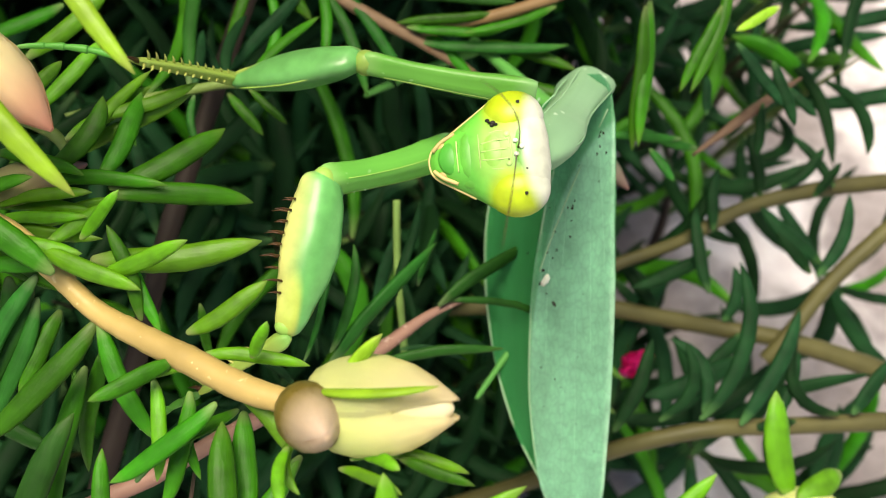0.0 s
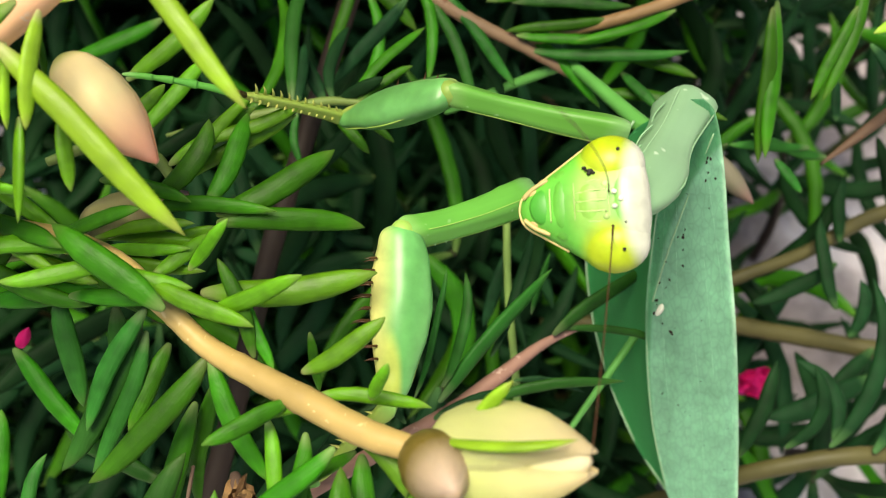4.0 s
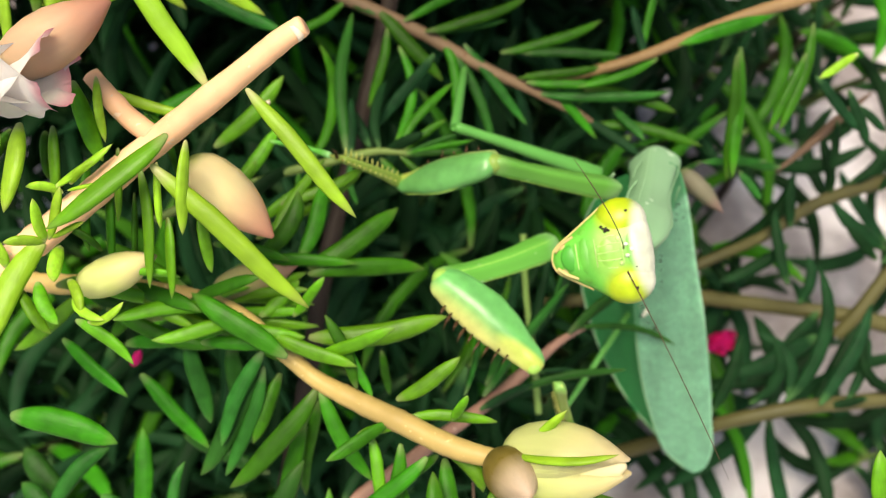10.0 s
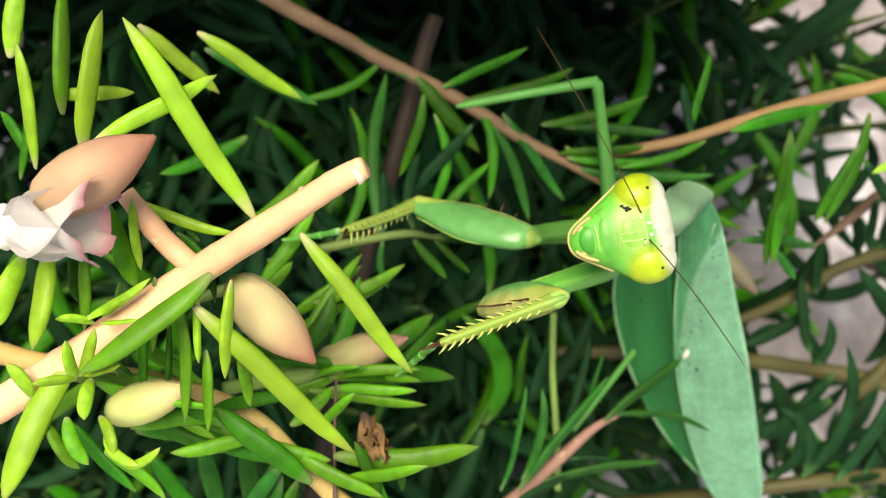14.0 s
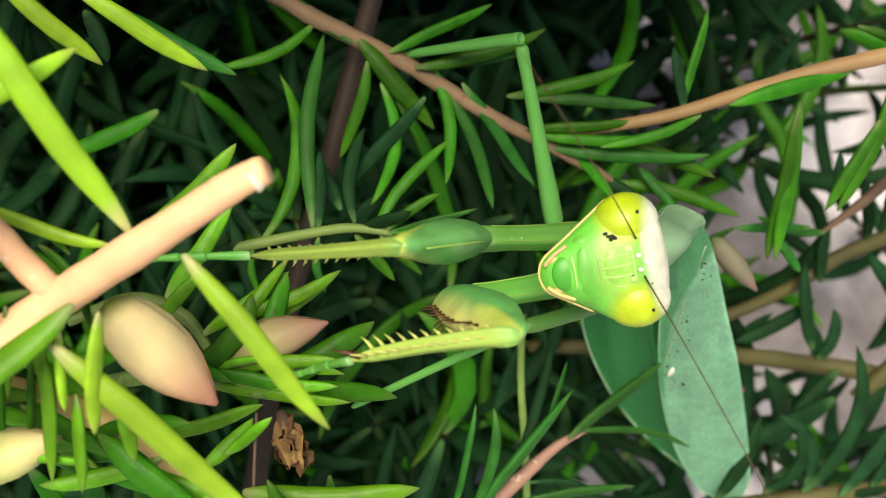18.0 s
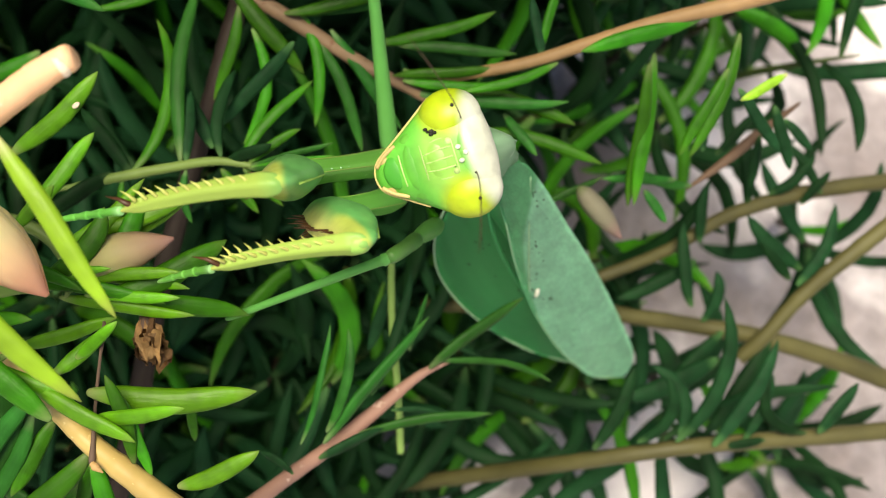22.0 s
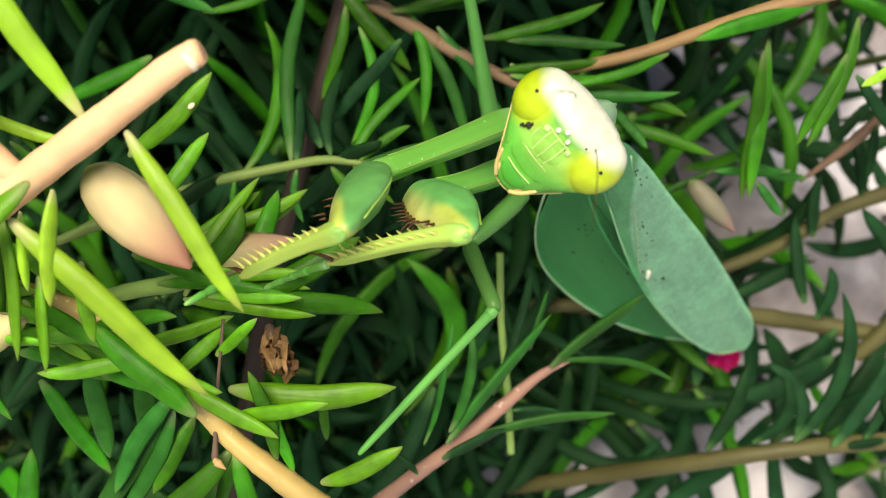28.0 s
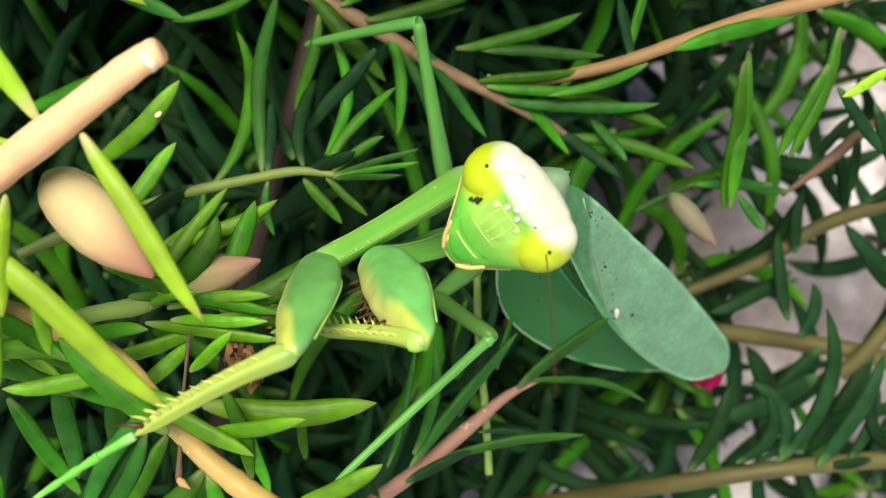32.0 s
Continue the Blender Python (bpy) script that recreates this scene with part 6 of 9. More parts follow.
# ---- movements ----
def motions():
    walk(head, [
        (0, axes((12.6, -2.3, 27.0), (-0.985, -0.087, -0.148), (0.088, -0.996, 0.000))),
        (1, axes((12.5, -2.6, 27.0), (-0.981, -0.128, -0.148), (0.130, -0.992, 0.000))),
        (2, axes((11.4, -2.2, 27.0), (-0.984, -0.101, -0.148), (0.102, -0.995, 0.000))),
        (3, axes((10.9, -3.8, 27.0), (-0.986, -0.073, -0.148), (0.074, -0.997, 0.000))),
        (4, axes((10.8, -3.6, 27.0), (-0.988, -0.046, -0.148), (0.046, -0.999, 0.000))),
        (6.5, axes((9.8, -4.8, 27.0), (-0.953, -0.264, -0.148), (0.267, -0.964, 0.000))),
        (7, axes((9.4, -3.9, 27.0), (-0.976, -0.157, -0.148), (0.159, -0.987, 0.000))),
        (8, axes((10.1, -4.1, 27.0), (-0.957, -0.250, -0.148), (0.253, -0.967, 0.000))),
        (9, axes((9.5, -3.0, 27.0), (-0.963, -0.223, -0.148), (0.225, -0.974, 0.000))),
        (10, axes((10.7, -3.1, 27.0), (-0.983, -0.109, -0.148), (0.110, -0.994, 0.000))),
        (11, axes((9.5, 4.3, 27.0), (-0.966, -0.246, -0.075), (0.247, -0.969, 0.000))),
        (12, axes((8.0, 4.7, 27.0), (-0.973, -0.231, 0.000), (0.231, -0.973, 0.000))),
        (13, axes((7.9, 6.1, 27.0), (-0.970, -0.243, 0.000), (0.243, -0.970, 0.000))),
        (14, axes((8.2, 7.4, 27.0), (-0.980, -0.201, 0.000), (0.201, -0.980, 0.000))),
        (17, axes((7.9, 7.2, 27.0), (-0.991, -0.132, 0.000), (0.132, -0.991, 0.000))),
        (18, axes((8.4, 6.0, 27.0), (-0.983, -0.186, 0.000), (0.186, -0.983, 0.000))),
        (19, axes((7.9, 7.1, 27.0), (-0.971, -0.239, 0.000), (0.239, -0.971, 0.000))),
        (20, axes((7.4, 6.2, 27.0), (-0.946, -0.323, 0.000), (0.323, -0.946, 0.000))),
        (21, axes((8.2, 4.8, 27.0), (-0.957, -0.290, 0.000), (0.290, -0.957, -0.000))),
        (21.5, axes((8.0, 6.0, 27.0), (-0.957, -0.291, 0.000), (0.291, -0.957, 0.000))),
        (22, axes((8.9, 7.0, 28.3), (-0.939, -0.303, -0.164), (0.307, -0.952, 0.000))),
        (23, axes((9.4, 6.5, 31.0), (-0.722, -0.528, -0.447), (0.590, -0.807, 0.000))),
        (24, axes((9.8, 7.5, 31.0), (-0.722, -0.528, -0.447), (0.591, -0.807, 0.000))),
        (25, axes((9.0, 8.7, 31.0), (-0.722, -0.528, -0.447), (0.591, -0.807, 0.000))),
        (28, axes((8.0, 7.5, 31.0), (-0.707, -0.548, -0.447), (0.612, -0.791, 0.000))),
        (29, axes((7.2, 8.0, 31.0), (-0.711, -0.543, -0.447), (0.607, -0.795, 0.000))),
        (30, axes((7.1, 5.6, 31.0), (-0.715, -0.538, -0.447), (0.601, -0.799, 0.000))),
        (31, axes((8.2, 6.7, 31.0), (-0.715, -0.537, -0.447), (0.601, -0.799, 0.000))),
        (32, axes((6.7, 3.9, 31.0), (-0.727, -0.521, -0.447), (0.582, -0.813, 0.000))),
    ])
    walk(prothorax, [
        (0, seg((13.8, -2.2, 25.2), (18.7, 6.1, 14.4), (8.8, -2.7, 24.4))),
        (1, seg((13.7, -2.5, 25.2), (18.8, 6.4, 14.9), (8.8, -3.1, 24.4))),
        (2, seg((12.6, -2.1, 25.2), (17.6, 6.8, 14.9), (7.6, -2.6, 24.4))),
        (3, seg((12.1, -3.7, 25.2), (17.0, 5.2, 14.9), (7.2, -4.1, 24.4))),
        (4, seg((12.0, -3.5, 25.2), (16.8, 5.4, 14.9), (7.0, -3.8, 24.4))),
        (6.5, seg((11.0, -4.5, 25.2), (16.6, 5.1, 15.8), (6.2, -5.8, 24.4))),
        (7, seg((10.6, -3.7, 25.2), (15.7, 6.4, 16.3), (5.7, -4.5, 24.4))),
        (8, seg((11.2, -3.8, 25.2), (15.0, 5.3, 14.5), (6.5, -5.1, 24.4))),
        (9, seg((10.7, -2.7, 25.2), (15.2, 5.6, 14.2), (5.8, -3.8, 24.4))),
        (10, seg((11.9, -2.9, 25.2), (15.7, 4.7, 13.5), (6.9, -3.5, 24.4))),
        (11, seg((10.7, 4.6, 25.1), (15.9, 7.5, 11.9), (5.8, 3.4, 24.7))),
        (12, seg((9.2, 4.9, 25.0), (14.7, 7.9, 11.9), (4.3, 3.8, 25.0))),
        (13, seg((9.0, 6.4, 25.0), (14.4, 7.5, 11.6), (4.2, 5.2, 25.0))),
        (14, seg((9.4, 7.6, 25.0), (15.1, 9.4, 11.9), (4.5, 6.6, 25.0))),
        (17, seg((9.1, 7.3, 25.0), (13.9, 7.9, 11.7), (4.2, 6.7, 25.0))),
        (18, seg((9.6, 6.2, 25.0), (14.8, 6.6, 11.9), (4.7, 5.3, 25.0))),
        (19, seg((9.0, 7.4, 25.0), (14.6, 7.5, 12.2), (4.2, 6.2, 25.0))),
        (20, seg((8.5, 6.6, 25.0), (14.7, 6.2, 12.4), (3.8, 4.9, 25.0))),
        (21, seg((9.3, 5.2, 25.0), (14.4, 5.9, 12.0), (4.5, 3.7, 25.0))),
        (21.5, seg((9.2, 6.3, 25.0), (12.9, 6.7, 11.4), (4.4, 4.9, 25.0))),
        (22, seg((10.0, 7.4, 26.5), (12.0, 6.7, 12.5), (5.3, 5.9, 25.7))),
        (23, seg((10.3, 7.1, 29.5), (11.1, 7.2, 15.1), (6.7, 4.5, 27.3))),
        (24, seg((10.8, 8.1, 29.5), (12.1, 7.2, 15.1), (7.1, 5.5, 27.3))),
        (25, seg((9.9, 9.3, 29.5), (11.9, 7.4, 15.2), (6.2, 6.7, 27.3))),
        (28, seg((8.8, 8.1, 29.5), (10.6, 7.3, 15.4), (5.3, 5.4, 27.3))),
        (29, seg((8.1, 8.6, 29.5), (9.7, 8.3, 15.4), (4.5, 5.9, 27.3))),
        (30, seg((8.0, 6.3, 29.5), (9.4, 6.4, 15.4), (4.4, 3.6, 27.3))),
        (31, seg((9.0, 7.3, 29.5), (10.6, 7.1, 15.4), (5.5, 4.6, 27.3))),
        (32, seg((7.6, 4.5, 29.5), (8.8, 4.8, 15.4), (4.0, 1.9, 27.3))),
    ])
    walk(body, [
        (0, seg((18.7, 6.1, 14.4), (19.7, -24.4, 1.9), (38.7, 6.8, 20.4))),
        (1, seg((18.8, 6.4, 14.9), (19.6, -23.9, 1.7), (38.8, 6.9, 20.9))),
        (2, seg((17.9, 6.4, 14.9), (19.8, -23.2, 0.6), (37.8, 7.8, 20.9))),
        (3, seg((17.3, 5.5, 14.9), (20.4, -23.4, -0.5), (37.1, 7.6, 20.9))),
        (4, seg((16.8, 5.4, 14.9), (21.1, -22.8, -1.6), (36.6, 8.4, 20.9))),
        (6.5, seg((16.6, 5.1, 15.8), (22.7, -23.5, 0.5), (36.1, 9.3, 21.8))),
        (7, seg((15.7, 6.4, 16.3), (21.8, -21.8, 0.3), (35.2, 11.0, 22.3))),
        (8, seg((15.0, 5.3, 14.5), (22.6, -21.1, -3.9), (34.2, 10.8, 20.5))),
        (9, seg((15.2, 5.6, 14.2), (23.6, -21.4, -2.9), (34.3, 11.5, 20.2))),
        (10, seg((15.7, 4.7, 13.5), (21.9, -22.0, -4.8), (35.2, 9.3, 19.5))),
        (11, seg((15.9, 7.5, 11.9), (22.8, -21.7, -1.9), (35.4, 12.0, 17.9))),
        (12, seg((14.7, 7.9, 11.9), (23.3, -21.0, -1.5), (33.8, 13.6, 17.9))),
        (13, seg((14.4, 7.5, 11.6), (23.6, -20.4, -3.5), (33.4, 13.8, 17.6))),
        (14, seg((15.1, 9.4, 11.9), (24.7, -18.9, -2.1), (34.0, 16.1, 17.9))),
        (17, seg((13.9, 7.9, 11.7), (25.2, -17.1, -6.6), (32.5, 15.1, 16.2))),
        (18, seg((14.5, 7.2, 11.9), (25.4, -17.4, -7.2), (33.1, 14.4, 15.7))),
        (19, seg((14.6, 7.5, 12.2), (25.0, -16.7, -7.8), (33.2, 14.9, 15.2))),
        (20, seg((14.7, 6.2, 12.4), (27.1, -14.8, -9.8), (32.0, 16.2, 14.2))),
        (21, seg((14.4, 5.9, 12.0), (26.4, -14.7, -10.8), (31.5, 16.3, 12.6))),
        (21.5, seg((12.9, 6.7, 11.4), (25.7, -15.0, -10.0), (29.9, 17.2, 11.4))),
        (22, seg((12.0, 6.7, 12.5), (26.1, -10.6, -10.9), (28.0, 18.7, 11.9))),
        (23, seg((11.1, 7.2, 15.1), (26.3, -8.9, -8.6), (26.8, 19.6, 13.5))),
        (24, seg((11.8, 7.3, 15.1), (27.0, -9.0, -8.4), (27.6, 19.5, 13.6))),
        (25, seg((11.9, 7.4, 15.2), (27.1, -8.9, -8.2), (27.8, 19.5, 13.6))),
        (28, seg((10.6, 7.3, 15.4), (26.3, -7.9, -8.5), (26.2, 19.8, 13.8))),
        (29, seg((9.8, 7.6, 15.4), (25.9, -7.1, -8.7), (24.1, 21.5, 13.8))),
        (30, seg((9.4, 6.4, 15.4), (25.8, -7.7, -8.8), (22.2, 21.8, 13.8))),
        (31, seg((10.6, 7.1, 15.4), (26.9, -7.8, -8.4), (24.5, 21.4, 13.8))),
        (32, seg((8.8, 4.8, 15.4), (25.8, -8.5, -8.9), (22.3, 19.6, 13.8))),
    ])
    walk(coxa_upper, [
        (0, seg((14.3, 2.9, 22.4), (2.8, 5.1, 22.0), (-5.4, 5.4, 17.1))),
        (1, seg((14.1, 2.6, 23.0), (2.3, 5.3, 22.0), (-5.1, 4.9, 16.1))),
        (2, seg((13.0, 3.0, 22.3), (1.8, 5.4, 22.0), (-5.5, 5.2, 15.9))),
        (3, seg((12.5, 1.7, 21.7), (1.6, 4.2, 22.0), (-5.6, 4.3, 15.8))),
        (4, seg((12.3, 1.9, 21.0), (1.6, 4.2, 22.0), (-5.5, 4.5, 15.6))),
        (6.5, seg((10.5, 2.6, 15.4), (1.7, 2.9, 22.0), (-4.7, 3.5, 14.9))),
        (7, seg((11.2, 1.9, 19.6), (0.5, 3.0, 22.0), (-6.2, 4.8, 15.6))),
        (8, seg((11.7, 1.9, 19.5), (1.2, 3.9, 22.0), (-5.2, 3.8, 15.0))),
        (9, seg((10.4, 2.8, 17.4), (0.5, 3.9, 22.0), (-5.4, 4.2, 14.5))),
        (10, seg((11.8, 2.1, 17.4), (1.9, 4.0, 22.0), (-5.1, 3.5, 15.7))),
        (11, seg((6.7, 5.5, 12.2), (1.8, 5.3, 22.0), (-5.0, 6.0, 15.4))),
        (12, seg((6.0, 5.5, 12.4), (0.7, 5.6, 22.0), (-5.9, 7.0, 15.3))),
        (13, seg((6.3, 5.7, 12.5), (0.7, 5.9, 22.0), (-6.5, 8.2, 16.3))),
        (14, seg((6.5, 6.8, 12.5), (0.9, 6.6, 22.0), (-6.8, 9.0, 17.1))),
        (17, seg((7.3, 6.9, 13.6), (0.2, 7.6, 22.0), (-5.5, 7.8, 29.6))),
        (18, seg((8.1, 6.2, 14.4), (0.2, 6.7, 22.0), (-4.1, 6.9, 30.4))),
        (19, seg((8.1, 7.5, 15.2), (-0.5, 7.1, 22.0), (-3.3, 7.2, 31.1))),
        (20, seg((6.9, 6.1, 14.1), (-0.7, 5.9, 22.0), (-3.5, 4.7, 31.0))),
        (21, seg((7.1, 5.3, 15.3), (-1.6, 4.9, 22.0), (-5.2, 2.8, 30.5))),
        (21.5, seg((6.6, 6.8, 17.5), (-3.4, 5.2, 22.0), (-5.0, 4.7, 31.3))),
        (22, seg((5.3, 6.7, 15.8), (-0.7, 5.7, 25.0), (-0.8, 5.2, 34.5))),
        (23, seg((6.7, 6.8, 19.3), (-2.3, 3.9, 25.0), (-2.7, 1.9, 34.3))),
        (24, seg((7.1, 7.8, 19.4), (-2.2, 5.0, 25.0), (-1.9, 2.9, 34.2))),
        (25, seg((6.5, 9.1, 19.5), (-2.7, 6.3, 25.0), (-1.8, 4.0, 34.2))),
        (28, seg((5.6, 8.9, 19.3), (-3.1, 5.3, 25.0), (-3.8, 2.4, 34.0))),
        (29, seg((4.9, 9.4, 20.2), (-3.9, 4.6, 25.0), (-4.5, 1.1, 33.8))),
        (30, seg((4.7, 7.3, 21.2), (-4.4, 2.4, 25.0), (-4.8, -1.6, 33.6))),
        (31, seg((5.8, 8.3, 20.0), (-3.1, 4.2, 25.0), (-3.8, -0.1, 33.4))),
        (32, seg((4.3, 5.9, 20.9), (-4.5, 0.7, 25.0), (-4.8, -3.2, 33.7))),
    ])
    walk(femur_upper, [
        (0, seg((2.8, 5.1, 22.0), (-5.4, 5.4, 17.1), (0.8, 13.1, 10.0))),
        (1, seg((2.3, 5.3, 22.0), (-5.1, 4.9, 16.1), (0.3, 13.3, 10.0))),
        (2, seg((1.8, 5.4, 22.0), (-5.5, 5.1, 15.9), (-0.2, 13.3, 10.0))),
        (3, seg((1.6, 4.2, 22.0), (-5.5, 4.4, 15.8), (-0.3, 12.3, 10.0))),
        (4, seg((1.6, 4.2, 22.0), (-5.5, 4.5, 15.6), (-0.4, 12.2, 10.0))),
        (6.5, seg((1.7, 2.9, 22.0), (-4.7, 3.5, 14.9), (-0.3, 10.9, 10.0))),
        (7, seg((0.5, 3.0, 22.0), (-6.2, 4.8, 15.6), (-1.5, 11.0, 10.0))),
        (8, seg((1.2, 3.9, 22.0), (-5.2, 3.8, 15.0), (-0.8, 11.9, 10.0))),
        (9, seg((0.5, 3.9, 22.0), (-5.4, 4.2, 14.5), (-1.5, 11.9, 10.0))),
        (10, seg((1.9, 4.0, 22.0), (-5.1, 3.5, 15.7), (-0.1, 12.0, 10.0))),
        (11, seg((1.8, 5.3, 22.0), (-5.0, 6.0, 15.4), (-0.2, 13.3, 10.0))),
        (12, seg((0.7, 5.6, 22.0), (-5.9, 7.0, 15.3), (-1.3, 13.6, 10.0))),
        (13, seg((0.7, 5.9, 22.0), (-6.5, 8.2, 16.3), (-1.3, 13.9, 10.0))),
        (14, seg((0.9, 6.6, 22.0), (-6.8, 9.0, 17.1), (-1.1, 14.6, 10.0))),
        (17, seg((0.2, 7.6, 22.0), (-5.5, 7.8, 29.6), (-12.8, 7.4, 25.3))),
        (18, seg((0.2, 6.7, 22.0), (-4.2, 7.1, 30.4), (-11.9, 6.1, 27.1))),
        (19, seg((-0.5, 7.1, 22.0), (-3.3, 7.2, 31.1), (-11.4, 5.6, 29.0))),
        (20, seg((-0.7, 5.9, 22.0), (-3.5, 4.7, 31.0), (-10.8, 3.1, 27.0))),
        (21, seg((-1.6, 4.9, 22.0), (-5.2, 2.8, 30.5), (-12.6, 1.7, 26.5))),
        (21.5, seg((-3.4, 5.2, 22.0), (-5.0, 4.7, 31.3), (-12.7, 3.0, 28.3))),
        (22, seg((-0.7, 5.7, 25.0), (-0.8, 5.2, 34.5), (-8.9, 3.7, 32.3))),
        (23, seg((-2.3, 3.9, 25.0), (-2.7, 1.9, 34.3), (-10.2, -0.5, 31.1))),
        (24, seg((-2.2, 5.0, 25.0), (-2.0, 3.0, 34.2), (-8.8, 0.5, 29.9))),
        (25, seg((-2.7, 6.3, 25.0), (-1.8, 4.0, 34.2), (-7.8, 1.4, 28.7))),
        (28, seg((-3.1, 5.3, 25.0), (-3.8, 2.4, 34.0), (-10.1, -0.4, 29.0))),
        (29, seg((-3.9, 4.6, 25.0), (-4.4, 0.9, 33.8), (-11.4, -2.2, 30.4))),
        (30, seg((-4.4, 2.4, 25.0), (-4.8, -1.6, 33.6), (-12.4, -5.1, 31.9))),
        (31, seg((-3.1, 4.2, 25.0), (-3.8, -0.1, 33.4), (-11.8, -3.1, 32.9))),
        (32, seg((-4.5, 0.7, 25.0), (-4.8, -3.2, 33.7), (-12.4, -7.2, 33.7))),
    ])
    walk(tibia_upper, [
        (0, seg((-5.4, 5.4, 17.1), (-11.0, 4.5, 23.5), (2.8, 5.1, 17.1))),
        (1, seg((-5.1, 4.9, 16.1), (-11.4, 4.9, 21.8), (2.3, 5.3, 16.1))),
        (2, seg((-5.5, 5.1, 15.9), (-11.4, 4.8, 21.8), (2.0, 5.1, 15.9))),
        (3, seg((-5.5, 4.4, 15.8), (-11.4, 4.4, 21.9), (1.7, 4.4, 15.8))),
        (4, seg((-5.5, 4.5, 15.6), (-11.2, 4.3, 21.9), (1.6, 4.2, 15.6))),
        (6.5, seg((-4.7, 3.5, 14.9), (-10.8, 3.9, 20.8), (1.7, 2.9, 14.9))),
        (7, seg((-6.2, 4.8, 15.6), (-11.6, 3.9, 22.1), (0.5, 3.0, 15.6))),
        (8, seg((-5.2, 3.8, 15.0), (-11.3, 4.2, 20.9), (1.2, 3.9, 15.0))),
        (9, seg((-5.4, 4.2, 14.5), (-11.2, 4.5, 20.7), (0.5, 3.9, 14.5))),
        (10, seg((-5.1, 3.5, 15.7), (-10.0, 5.0, 22.5), (1.9, 4.0, 15.7))),
        (11, seg((-5.0, 6.0, 15.4), (-11.3, 5.9, 21.1), (1.8, 5.3, 15.4))),
        (12, seg((-5.9, 7.0, 15.3), (-12.9, 7.2, 20.0), (0.7, 5.6, 15.3))),
        (13, seg((-6.5, 8.2, 16.3), (-13.1, 6.4, 21.3), (0.7, 5.9, 16.3))),
        (14, seg((-6.8, 9.0, 17.1), (-12.1, 7.1, 23.4), (0.9, 6.6, 17.1))),
        (17, seg((-5.5, 7.8, 29.6), (-12.8, 7.4, 25.3), (0.2, 7.6, 29.6))),
        (18, seg((-4.2, 7.1, 30.4), (-12.0, 6.3, 27.1), (0.0, 7.1, 30.4))),
        (19, seg((-3.3, 7.2, 31.1), (-11.4, 5.6, 29.0), (-0.5, 7.1, 31.1))),
        (20, seg((-3.5, 4.7, 31.0), (-10.8, 3.1, 27.0), (-0.7, 5.9, 31.0))),
        (21, seg((-5.2, 2.8, 30.5), (-12.6, 1.7, 26.5), (-1.6, 4.9, 30.5))),
        (21.5, seg((-5.0, 4.7, 31.3), (-12.7, 3.0, 28.3), (-3.4, 5.2, 31.3))),
        (22, seg((-0.8, 5.2, 34.5), (-8.9, 3.7, 32.3), (-0.7, 5.7, 34.5))),
        (23, seg((-2.7, 1.9, 34.3), (-10.2, -0.5, 31.1), (-2.3, 3.9, 34.3))),
        (24, seg((-2.0, 3.0, 34.2), (-8.9, 0.5, 29.9), (-2.4, 5.1, 34.2))),
        (25, seg((-1.8, 4.0, 34.2), (-7.8, 1.4, 28.7), (-2.7, 6.3, 34.2))),
        (28, seg((-3.8, 2.4, 34.0), (-10.1, -0.4, 29.0), (-3.1, 5.3, 34.0))),
        (29, seg((-4.4, 0.9, 33.8), (-11.4, -2.5, 30.4), (-3.8, 4.1, 33.8))),
        (30, seg((-4.8, -1.6, 33.6), (-12.4, -5.1, 31.9), (-4.4, 2.4, 33.6))),
        (31, seg((-3.8, -0.1, 33.4), (-11.8, -3.1, 32.9), (-3.1, 4.2, 33.4))),
        (32, seg((-4.8, -3.2, 33.7), (-12.4, -7.2, 33.7), (-4.5, 0.7, 33.7))),
    ])
